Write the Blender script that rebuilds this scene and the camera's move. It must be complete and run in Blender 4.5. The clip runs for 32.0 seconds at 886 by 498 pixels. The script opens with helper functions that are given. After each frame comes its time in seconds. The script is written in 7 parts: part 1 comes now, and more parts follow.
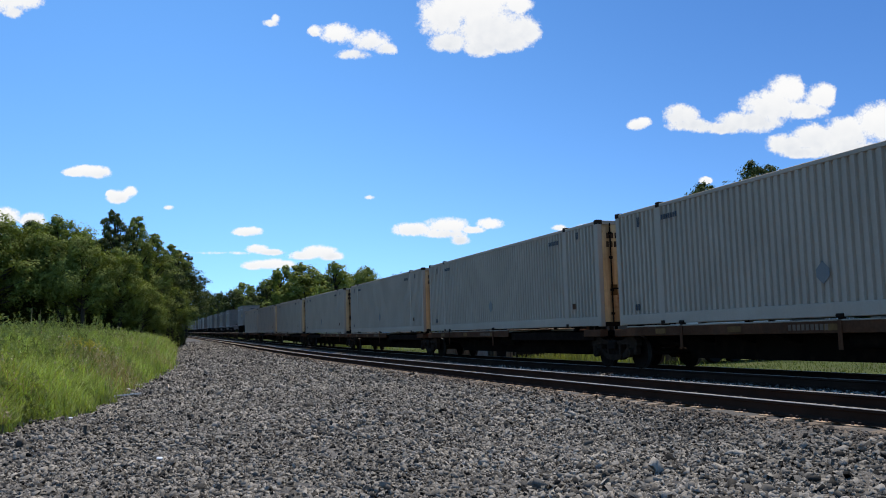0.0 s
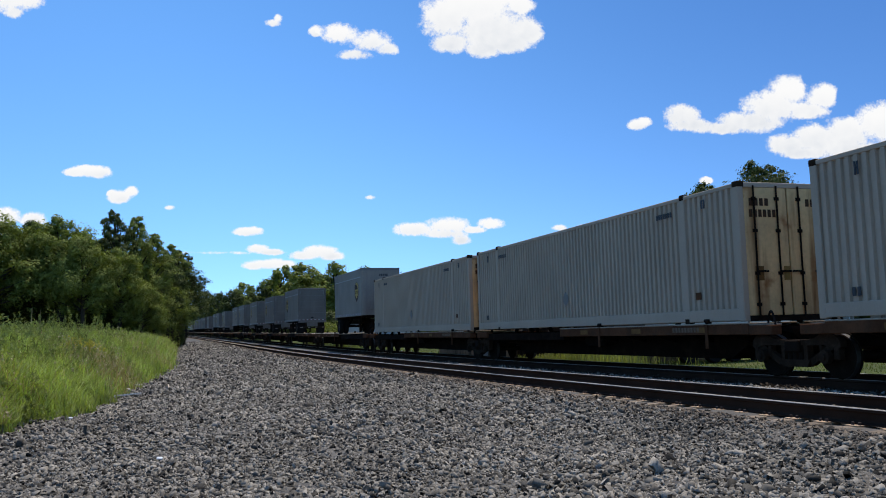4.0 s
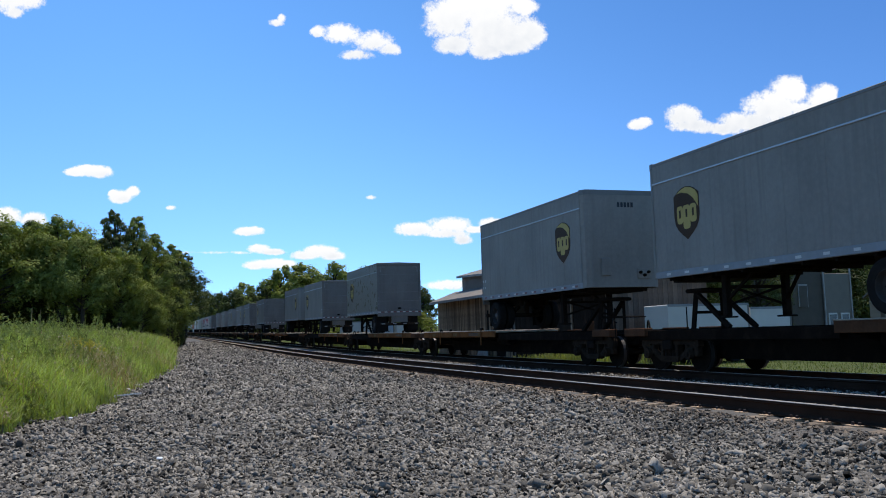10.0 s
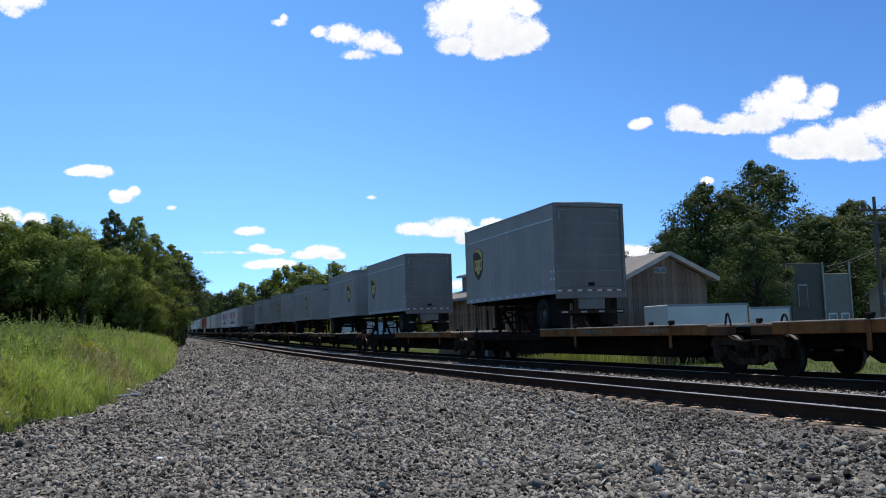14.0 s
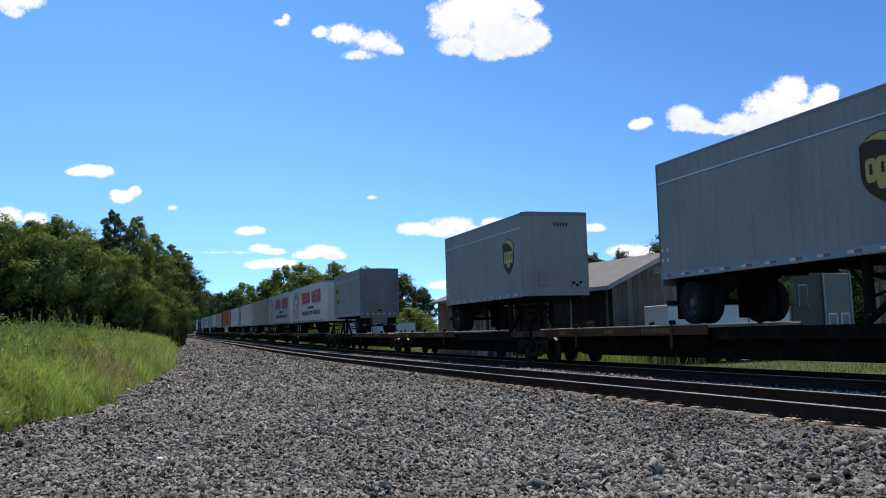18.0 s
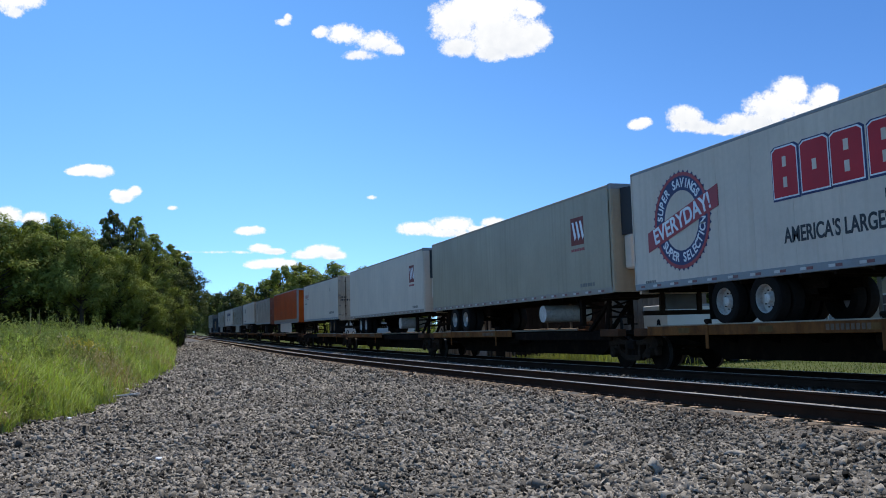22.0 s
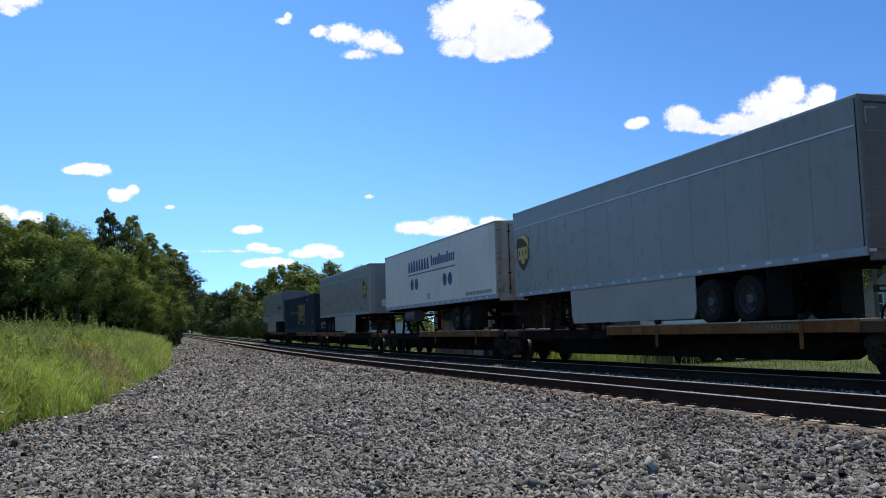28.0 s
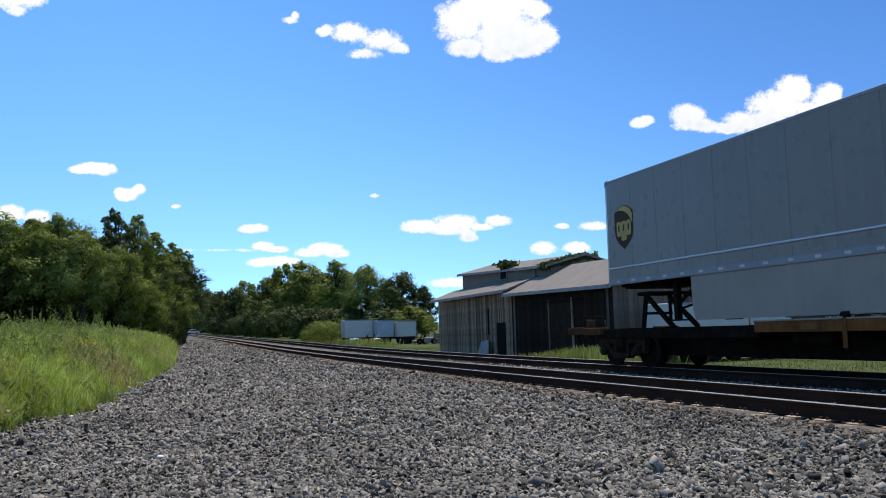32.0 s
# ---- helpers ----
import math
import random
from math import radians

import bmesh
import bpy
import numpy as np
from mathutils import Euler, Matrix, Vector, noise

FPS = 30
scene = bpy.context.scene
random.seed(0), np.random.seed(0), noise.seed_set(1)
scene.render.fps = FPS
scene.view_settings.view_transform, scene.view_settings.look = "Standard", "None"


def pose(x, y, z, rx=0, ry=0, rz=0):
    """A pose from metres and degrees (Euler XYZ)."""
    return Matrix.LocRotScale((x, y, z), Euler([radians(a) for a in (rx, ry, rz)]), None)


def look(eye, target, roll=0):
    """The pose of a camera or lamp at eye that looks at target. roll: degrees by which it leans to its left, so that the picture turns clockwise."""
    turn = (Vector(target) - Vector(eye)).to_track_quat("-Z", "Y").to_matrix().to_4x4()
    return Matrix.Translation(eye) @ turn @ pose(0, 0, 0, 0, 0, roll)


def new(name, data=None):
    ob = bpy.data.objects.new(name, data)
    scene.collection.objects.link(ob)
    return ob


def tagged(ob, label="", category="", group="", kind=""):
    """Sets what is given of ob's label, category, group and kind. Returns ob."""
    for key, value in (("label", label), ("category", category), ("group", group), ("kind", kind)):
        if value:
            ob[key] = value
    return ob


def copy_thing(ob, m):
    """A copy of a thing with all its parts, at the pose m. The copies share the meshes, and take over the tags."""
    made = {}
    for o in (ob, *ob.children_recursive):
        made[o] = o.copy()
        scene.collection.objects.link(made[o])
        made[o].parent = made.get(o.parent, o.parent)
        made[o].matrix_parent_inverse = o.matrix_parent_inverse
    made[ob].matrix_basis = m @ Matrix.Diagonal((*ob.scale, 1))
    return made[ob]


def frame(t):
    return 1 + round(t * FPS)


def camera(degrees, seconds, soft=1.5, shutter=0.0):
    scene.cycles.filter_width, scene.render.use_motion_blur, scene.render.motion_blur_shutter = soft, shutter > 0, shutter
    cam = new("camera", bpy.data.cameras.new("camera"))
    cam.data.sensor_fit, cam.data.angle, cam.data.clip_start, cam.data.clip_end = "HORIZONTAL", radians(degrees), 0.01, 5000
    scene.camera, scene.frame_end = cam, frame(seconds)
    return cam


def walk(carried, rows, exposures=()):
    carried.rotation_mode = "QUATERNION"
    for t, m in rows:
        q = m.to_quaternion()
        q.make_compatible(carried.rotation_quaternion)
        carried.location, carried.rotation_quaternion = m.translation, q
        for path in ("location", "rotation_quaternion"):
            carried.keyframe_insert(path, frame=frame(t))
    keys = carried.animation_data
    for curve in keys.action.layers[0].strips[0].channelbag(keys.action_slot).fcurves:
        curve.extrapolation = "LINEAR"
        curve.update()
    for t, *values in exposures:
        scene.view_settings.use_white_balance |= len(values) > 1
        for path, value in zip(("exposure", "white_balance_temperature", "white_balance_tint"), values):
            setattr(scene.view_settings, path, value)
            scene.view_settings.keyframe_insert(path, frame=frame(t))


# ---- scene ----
# ---------------------------------------------------------------- plan
# x: to the right across the tracks, y: along the tracks, away from the camera, z: up from rail level
SPEED = 19.385                   # the train comes towards the camera, metres a second
SECONDS = 32.0
NEAR_TRACK, FAR_TRACK = 8.785, 12.786   # centre lines


def grade(y):
    """Height of rail level along the line: level beside the camera, then a gentle rise."""
    if y <= 0:
        return 0.0
    return 1.014e-4 * y * y if y < 70 else 0.497 + 0.0142 * (y - 70)


def ngrade(y):
    y = np.maximum(np.asarray(y, float), 0)
    return np.where(y < 70, 1.014e-4 * y * y, 0.497 + 0.0142 * (y - 70))


# ---------------------------------------------------------------- camera
EYE = Vector((0, 0, 1.01))


def view(right, up):
    a, b = radians(right), radians(up)
    way = Vector((math.sin(a) * math.cos(b), math.cos(a) * math.cos(b), math.sin(b)))
    return look(EYE, EYE + way, -1.714)


cam = camera(53.64, SECONDS, soft=1.0)
TURNS = [(0, 0, 0), (18.4, 0, 0), (18.7, -.5, 0), (19, -5, 0), (19.5, -2.5, 0), (20, -1.5, 0), (23.5, -1.5, 0), (24, 0, -1.2), (24.5, -3.5, -2),
         (25, -5.5, -2), (25.5, -6, -2.3), (27.5, -8.5, -1.5), (28, -7.5, -1.5), (28.5, -8, -1), (30.5, -8, -1), (31, -7, -1.2), (31.5, -4.5, -3), (32, 1, -3)]
walk(cam, [(t, view(18.088 - dx * 0.03695, 5.718 + dy * 0.03695)) for t, dx, dy in TURNS],
     [(0, 0.62), (4, 0.62), (9, 0.7), (18, 0.74), (32, 0.78)])

# ---------------------------------------------------------------- sky and sun
SUN = Vector((0.25, 0.23, 1.0)).normalized()
world = bpy.data.worlds.new("sky")
scene.world = world
world.use_nodes = True
wn = world.node_tree.nodes
sky = wn.new("ShaderNodeTexSky")
sky.sky_type, sky.sun_disc = "NISHITA", False
sky.sun_elevation, sky.sun_rotation = math.asin(SUN.z), math.atan2(SUN.x, SUN.y)
sky.air_density, sky.dust_density, sky.ozone_density, sky.altitude = 0.85, 0.0, 3.0, 900
deep = wn.new("ShaderNodeHueSaturation")         # a deep summer blue
deep.inputs["Saturation"].default_value, deep.inputs["Hue"].default_value = 1.185, 0.498
bearing = wn.new("ShaderNodeTexCoord")
lifted = wn.new("ShaderNodeVectorMath")           # clear air: little haze along the horizon
lifted.inputs[1].default_value = (0, 0, 0.09)
world.node_tree.links.new(bearing.outputs["Generated"], lifted.inputs[0])
world.node_tree.links.new(lifted.outputs[0], sky.inputs["Vector"])
world.node_tree.links.new(sky.outputs[0], deep.inputs["Color"])
# hand-set tint multiplied into the sky: darker and bluer towards the upper right
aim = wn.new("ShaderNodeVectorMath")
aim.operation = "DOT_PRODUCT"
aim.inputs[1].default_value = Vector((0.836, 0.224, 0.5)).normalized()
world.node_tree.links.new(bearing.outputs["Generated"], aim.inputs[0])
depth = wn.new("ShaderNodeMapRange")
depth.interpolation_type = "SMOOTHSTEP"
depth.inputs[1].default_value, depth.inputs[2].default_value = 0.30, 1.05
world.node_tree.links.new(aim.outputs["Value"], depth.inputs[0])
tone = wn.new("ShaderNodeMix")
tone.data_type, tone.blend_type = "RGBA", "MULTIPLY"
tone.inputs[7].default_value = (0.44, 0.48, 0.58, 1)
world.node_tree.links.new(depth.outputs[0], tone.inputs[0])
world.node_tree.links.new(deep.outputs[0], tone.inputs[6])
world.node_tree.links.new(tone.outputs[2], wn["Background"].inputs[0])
wn["Background"].inputs[1].default_value = 0.157

sun = new("sun", bpy.data.lights.new("sun", "SUN"))
sun.data.energy, sun.data.angle, sun.data.color = 2.9, radians(0.53), (1.0, 0.95, 0.88)
sun.matrix_world = look(SUN * 200, (0, 0, 0))

# ---------------------------------------------------------------- materials
def mat(name, base, rough=0.6, metal=0.0, var=0.18, scale=1.5, fine=40.0, bump=0.0, bump_scale=60.0, dirt=None, streak=None,
        spots=None, rand=0.0, island=0.0, trans=0.0, seam=None, spec=0.5):
    """A surface: base colour varied at two scales, with optional dirt (colour, amount), streaks that run down (colour, amount),
    spots (colour, amount, scale) and relief."""
    m = bpy.data.materials.new(name)
    m.use_nodes = True
    nt = m.node_tree
    N, Lk = nt.nodes, nt.links
    bs = N["Principled BSDF"]
    bs.inputs["Roughness"].default_value, bs.inputs["Metallic"].default_value = rough, metal
    bs.inputs["Specular IOR Level"].default_value = spec
    tc = N.new("ShaderNodeTexCoord")
    co = tc.outputs["Object"]

    def noise_of(sc, detail=4.0, stretch=None, rough_=0.55):
        n = N.new("ShaderNodeTexNoise")
        n.inputs["Scale"].default_value, n.inputs["Detail"].default_value, n.inputs["Roughness"].default_value = sc, detail, rough_
        src = co
        if stretch:
            mp = N.new("ShaderNodeMapping")
            mp.inputs["Scale"].default_value = stretch
            Lk.new(co, mp.inputs[0])
            src = mp.outputs[0]
        Lk.new(src, n.inputs["Vector"])
        return n.outputs["Fac"]

    def ramp(fac, a, b, lo=0.0, hi=1.0):
        r = N.new("ShaderNodeMapRange")
        for i, v in zip((1, 2, 3, 4), (a, b, lo, hi)):
            r.inputs[i].default_value = v
        Lk.new(fac, r.inputs[0])
        return r.outputs[0]

    def mix(fac, c1, c2, kind="MIX"):
        x = N.new("ShaderNodeMix")
        x.data_type, x.blend_type = "RGBA", kind
        for sock, v in ((x.inputs[0], fac), (x.inputs[6], c1), (x.inputs[7], c2)):
            if isinstance(v, (int, float)):
                sock.default_value = v
            elif isinstance(v, tuple):
                sock.default_value = (*v[:3], 1)
            else:
                Lk.new(v, sock)
        return x.outputs[2]

    big, small = noise_of(scale), noise_of(fine, 3.0)
    s = N.new("ShaderNodeMath")
    s.operation = "ADD"
    Lk.new(ramp(big, 0.3, 0.7, 1 - var, 1 + var * 0.5), s.inputs[0])
    Lk.new(ramp(small, 0.3, 0.7, -var * 0.35, var * 0.35), s.inputs[1])
    val = s.outputs[0]
    for amount, node, out in ((rand, "ShaderNodeObjectInfo", "Random"), (island, "ShaderNodeNewGeometry", "Random Per Island")):
        if amount:
            o = N.new(node)
            mu = N.new("ShaderNodeMath")
            mu.operation = "MULTIPLY"
            Lk.new(val, mu.inputs[0])
            Lk.new(ramp(o.outputs[out], 0, 1, 1 - amount, 1 + amount), mu.inputs[1])
            val = mu.outputs[0]
    comb = N.new("ShaderNodeCombineColor")
    for i in range(3):
        Lk.new(val, comb.inputs[i])
    col = mix(1.0, tuple(base), comb.outputs[0], "MULTIPLY")
    if dirt:
        col = mix(ramp(noise_of(scale * 2.3, 6.0), 0.5, 0.75, 0, dirt[1]), col, tuple(dirt[0]))
    if streak:
        col = mix(ramp(noise_of(3.0, 4.0, (1.0, 2.2, 0.09)), 0.48, 0.75, 0, streak[1]), col, tuple(streak[0]))
    if spots:
        col = mix(ramp(noise_of(spots[2], 5.0), 0.58, 0.68, 0, spots[1]), col, tuple(spots[0]))
    Lk.new(col, bs.inputs["Base Color"])
    Lk.new(ramp(small, 0.2, 0.8, max(rough - 0.08, 0.03), min(rough + 0.1, 1)), bs.inputs["Roughness"])
    if bump:
        b = N.new("ShaderNodeBump")
        b.inputs["Strength"].default_value, b.inputs["Distance"].default_value = bump, 0.02
        Lk.new(noise_of(bump_scale, 5.0), b.inputs["Height"])
        Lk.new(b.outputs[0], bs.inputs["Normal"])
    if trans:
        tr = N.new("ShaderNodeBsdfTranslucent")
        Lk.new(mix(1.0, col, (1.05, 1.25, 0.45), "MULTIPLY"), tr.inputs[0])
        ms = N.new("ShaderNodeMixShader")
        ms.inputs[0].default_value = trans
        Lk.new(bs.outputs[0], ms.inputs[1])
        Lk.new(tr.outputs[0], ms.inputs[2])
        Lk.new(ms.outputs[0], N["Material Output"].inputs[0])
    return m


M = {}
M["gravel"] = mat("ballast_gravel", (0.09, 0.077, 0.061), 0.9, var=0.45, scale=0.5, fine=22, bump=1.0, bump_scale=26, spots=((0.03, 0.026, 0.022), 0.8, 20))
M["stone"] = mat("crushed_stone", (0.179, 0.158, 0.129), 0.85, var=0.3, scale=0.35, fine=30, bump=0.3, bump_scale=40, island=0.9, spec=0.12)
M["stone_one"] = mat("crushed_stone_near", (0.179, 0.158, 0.129), 0.85, var=0.25, scale=3, fine=30, bump=0.35, bump_scale=40, rand=0.5, spec=0.12)
M["stone_brown"] = mat("rust_dusted_ballast", (0.135, 0.108, 0.082), 0.9, var=0.25, scale=0.6, fine=30, bump=0.3, bump_scale=40, island=0.8, spec=0.15)
# brown track ballast, darkened to hold the train's shadow in its colour
M["stone_track"] = mat("shadow_dark_track_ballast", (0.038, 0.028, 0.019), 0.95, var=0.3, scale=0.6, fine=30, bump=0.3, bump_scale=40, island=0.7, spec=0.04)
M["soil"] = mat("weedy_soil", (0.052, 0.06, 0.014), 0.95, var=0.4, scale=0.25, fine=8, bump=0.6, bump_scale=9, dirt=((0.085, 0.07, 0.03), 0.5))
M["grass"] = mat("grass_blade", (0.335, 0.385, 0.10), 0.6, spec=0.2, var=0.45, scale=0.45, fine=3, island=0.35, trans=0.35, dirt=((0.30, 0.24, 0.10), 0.5))
M["grass_dry"] = mat("dry_grass", (0.37, 0.275, 0.12), 0.7, var=0.3, scale=0.5, fine=4, island=0.35, trans=0.3)
M["grass_far"] = mat("short_trackside_grass", (0.135, 0.158, 0.045), 0.8, spec=0.05, var=0.4, scale=0.4, fine=4, island=0.3, trans=0.3, dirt=((0.16, 0.135, 0.06), 0.5))
M["grass_tall"] = mat("pale_tall_weeds", (0.30, 0.30, 0.11), 0.8, spec=0.05, var=0.4, scale=0.4, fine=4, island=0.3, trans=0.35, dirt=((0.36, 0.29, 0.14), 0.5))
M["lawn"] = mat("thin_grass_on_earth", (0.075, 0.09, 0.028), 0.95, var=0.4, scale=0.3, fine=9, bump=0.6, bump_scale=14, dirt=((0.12, 0.10, 0.052), 0.6), spec=0.05)
M["flower"] = mat("yellow_flower", (0.46, 0.36, 0.03), 0.7, var=0.2, island=0.3, trans=0.2)
M["weed_leaf"] = mat("narrow_weed_leaves", (0.25, 0.262, 0.088), 0.65, spec=0.1, var=0.4, scale=0.45, fine=4, island=0.3, trans=0.35)
M["seed"] = mat("pale_seed_head", (0.42, 0.33, 0.2), 0.8, var=0.2, island=0.3, trans=0.2)
M["rail_side"] = mat("rusty_rail", (0.040, 0.022, 0.014), 0.95, 0.0, spec=0.02, var=0.3, scale=1.2, fine=50, bump=0.2)
M["rail_top"] = mat("worn_rail_head", (0.36, 0.32, 0.27), 0.55, 0.7, var=0.2, scale=0.8, fine=80)
M["tie"] = mat("weathered_tie", (0.20, 0.145, 0.095), 0.9, var=0.35, scale=3, fine=40, bump=0.6, bump_scale=35, rand=0.3)
M["plate"] = mat("dusty_tie_plate", (0.40, 0.26, 0.15), 0.9, 0.0, var=0.3, scale=5, rand=0.25)
M["spike"] = mat("rail_spike", (0.05, 0.035, 0.03), 0.7, 0.5)

# ---------------------------------------------------------------- mesh code
class Geo:
    """A mesh under construction."""

    def __init__(self):
        self.v, self.f, self.mi = [], [], []

    def add(self, verts, faces, slot=0):
        n = len(self.v)
        self.v += [tuple(p) for p in verts]
        self.f += [tuple(i + n for i in q) for q in faces]
        self.mi += [slot] * len(faces)
        return self

    def box(self, x0, x1, y0, y1, z0, z1, c=0.0, slot=0):
        """A box; c cuts its edges."""
        if c <= 0:
            return self.add([(x, y, z) for x in (x0, x1) for y in (y0, y1) for z in (z0, z1)],
                            [(0, 1, 3, 2), (4, 6, 7, 5), (0, 4, 5, 1), (2, 3, 7, 6), (0, 2, 6, 4), (1, 5, 7, 3)], slot)
        c = min(c, 0.45 * abs(x1 - x0), 0.45 * abs(y1 - y0), 0.45 * abs(z1 - z0))
        vs, ix = [], {}
        for sx in (0, 1):
            for sy in (0, 1):
                for sz in (0, 1):
                    p = ((x0, x1)[sx], (y0, y1)[sy], (z0, z1)[sz])
                    d = ((c, -c)[sx], (c, -c)[sy], (c, -c)[sz])
                    for k in range(3):
                        ix[sx, sy, sz, k] = len(vs)
                        vs.append(tuple(p[j] + (0 if j == k else d[j]) for j in range(3)))
        fs = []
        for k in range(3):
            a, b = [j for j in range(3) if j != k]
            for s in (0, 1):
                ring = []
                for u, w in ((0, 0), (1, 0), (1, 1), (0, 1)):
                    key = [0, 0, 0]
                    key[k], key[a], key[b] = s, u, w
                    ring.append(ix[(*key, k)])
                fs.append(tuple(ring if (s == 1) == (k != 1) else ring[::-1]))
            for u in (0, 1):
                for w in (0, 1):
                    key = [0, 0, 0]
                    key[a], key[b] = u, w
                    k0, k1 = list(key), list(key)
                    k0[k], k1[k] = 0, 1
                    fs.append((ix[(*k0, a)], ix[(*k1, a)], ix[(*k1, b)], ix[(*k0, b)]))
        for sx in (0, 1):
            for sy in (0, 1):
                for sz in (0, 1):
                    fs.append(tuple(ix[sx, sy, sz, k] for k in range(3)))
        return self.add(vs, fs, slot)

    def prism(self, outline, axis, a, b, slot=0):
        """An outline of 2D points drawn out along an axis: x takes (y, z), y takes (x, z), z takes (x, y)."""
        n = len(outline)

        def at(p, h):
            return {"x": (h, p[0], p[1]), "y": (p[0], h, p[1]), "z": (p[0], p[1], h)}[axis]
        vs = [at(p, a) for p in outline] + [at(p, b) for p in outline]
        fs = [(i, (i + 1) % n, (i + 1) % n + n, i + n) for i in range(n)] + [tuple(range(n))[::-1], tuple(range(n, 2 * n))]
        return self.add(vs, fs, slot)

    def cyl(self, axis, c, r, a, b, n=16, r2=None, slot=0):
        """A round bar about the axis through c (the two other coordinates), from a to b."""
        r2 = r if r2 is None else r2
        k = len(self.v)
        p = [(math.cos(2 * math.pi * i / n), math.sin(2 * math.pi * i / n)) for i in range(n)]
        self.prism([(c[0] + r * u, c[1] + r * w) for u, w in p], axis, a, b, slot)
        if r2 != r:
            for i, (u, w) in enumerate(p):
                q = (c[0] + r2 * u, c[1] + r2 * w)
                self.v[k + n + i] = {"x": (b, *q), "y": (q[0], b, q[1]), "z": (*q, b)}[axis]
        return self

    def ring(self, axis, c, r0, r1, a, b, n=20, slot=0):
        """A tube wall between radii r0 and r1."""
        p = [(math.cos(2 * math.pi * i / n), math.sin(2 * math.pi * i / n)) for i in range(n)]

        def at(r, h, u, w):
            q = (c[0] + r * u, c[1] + r * w)
            return {"x": (h, *q), "y": (q[0], h, q[1]), "z": (*q, h)}[axis]
        vs = [at(r, h, u, w) for r, h in ((r1, a), (r1, b), (r0, b), (r0, a)) for u, w in p]
        fs = [(j * n + i, j * n + (i + 1) % n, (j + 1) % 4 * n + (i + 1) % n, (j + 1) % 4 * n + i) for j in range(4) for i in range(n)]
        return self.add(vs, fs, slot)

    def lathe(self, axis, c, outline, n=20, slot=0):
        """A closed outline of (radius, height) turned about the axis through c."""
        m = len(outline)
        vs = []
        for r, h in outline:
            for i in range(n):
                t = 2 * math.pi * i / n
                q = (c[0] + r * math.cos(t), c[1] + r * math.sin(t))
                vs.append({"x": (h, *q), "y": (q[0], h, q[1]), "z": (*q, h)}[axis])
        fs = [(j * n + i, j * n + (i + 1) % n, (j + 1) % m * n + (i + 1) % n, (j + 1) % m * n + i) for j in range(m) for i in range(n)]
        return self.add(vs, fs, slot)

    def bar(self, p, q, r, n=8, r2=None, slot=0):
        """A round bar from p to q."""
        p, q = Vector(p), Vector(q)
        d = (q - p).normalized()
        u = d.orthogonal().normalized()
        w = d.cross(u)
        r2 = r if r2 is None else r2
        vs = [p + (u * math.cos(t) + w * math.sin(t)) * r for t in [2 * math.pi * i / n for i in range(n)]]
        vs += [q + (u * math.cos(t) + w * math.sin(t)) * r2 for t in [2 * math.pi * i / n for i in range(n)]]
        return self.add(vs, [(i, (i + 1) % n, (i + 1) % n + n, i + n) for i in range(n)] + [tuple(range(n))[::-1], tuple(range(n, 2 * n))], slot)

    def beam(self, p, q, w, h, slot=0):
        """A square bar from p to q, w wide and h high."""
        p, q = Vector(p), Vector(q)
        d = (q - p).normalized()
        s = d.cross(Vector((0, 0, 1)))
        s = s.normalized() if s.length > 1e-3 else Vector((1, 0, 0))
        t = s.cross(d)
        vs = [e + s * a * w / 2 + t * b * h / 2 for e in (p, q) for a, b in ((-1, -1), (1, -1), (1, 1), (-1, 1))]
        return self.add(vs, [(0, 1, 5, 4), (1, 2, 6, 5), (2, 3, 7, 6), (3, 0, 4, 7), (3, 2, 1, 0), (4, 5, 6, 7)], slot)

    def mesh(self, name, smooth=False):
        me = bpy.data.meshes.new(name)
        me.from_pydata(self.v, [], self.f)
        if any(self.mi):
            me.polygons.foreach_set("material_index", self.mi)
        bm = bmesh.new()
        bm.from_mesh(me)
        bmesh.ops.recalc_face_normals(bm, faces=bm.faces)
        bm.to_mesh(me)
        bm.free()
        if smooth:
            me.polygons.foreach_set("use_smooth", [True] * len(me.polygons))
        me.update()
        return me


def mesh_of(name, verts, faces, slots=None):
    """A mesh straight from arrays of equal polygons (for what is too much for bmesh)."""
    verts, faces = np.asarray(verts, np.float32), np.asarray(faces, np.int32)
    me = bpy.data.meshes.new(name)
    k = faces.shape[1]
    me.vertices.add(len(verts))
    me.vertices.foreach_set("co", verts.ravel())
    me.loops.add(faces.size)
    me.loops.foreach_set("vertex_index", faces.ravel())
    me.polygons.add(len(faces))
    me.polygons.foreach_set("loop_start", np.arange(0, faces.size, k, dtype=np.int32))
    if slots is not None:
        me.polygons.foreach_set("material_index", np.asarray(slots, np.int32))
    me.update(calc_edges=True)
    return me


def part(name, geo, material, parent=None, label="", smooth=False):
    """Links a mesh as one object under a thing or a part."""
    me = geo if isinstance(geo, bpy.types.Mesh) else geo.mesh(name, smooth)
    for k in (material if isinstance(material, (list, tuple)) else [material]):
        me.materials.append(M[k] if isinstance(k, str) else k)
    ob = new(name, me)
    if parent:
        ob.parent = parent
    return tagged(ob, label)


def share(name, source, parent, m):
    """One more object on the mesh of another."""
    ob = new(name, source.data)
    ob.parent = parent
    ob.matrix_basis = m
    return ob


def thing(name, label, category, group="", kind=""):
    return tagged(new(name), label, category, group, kind)


WORDS = {}


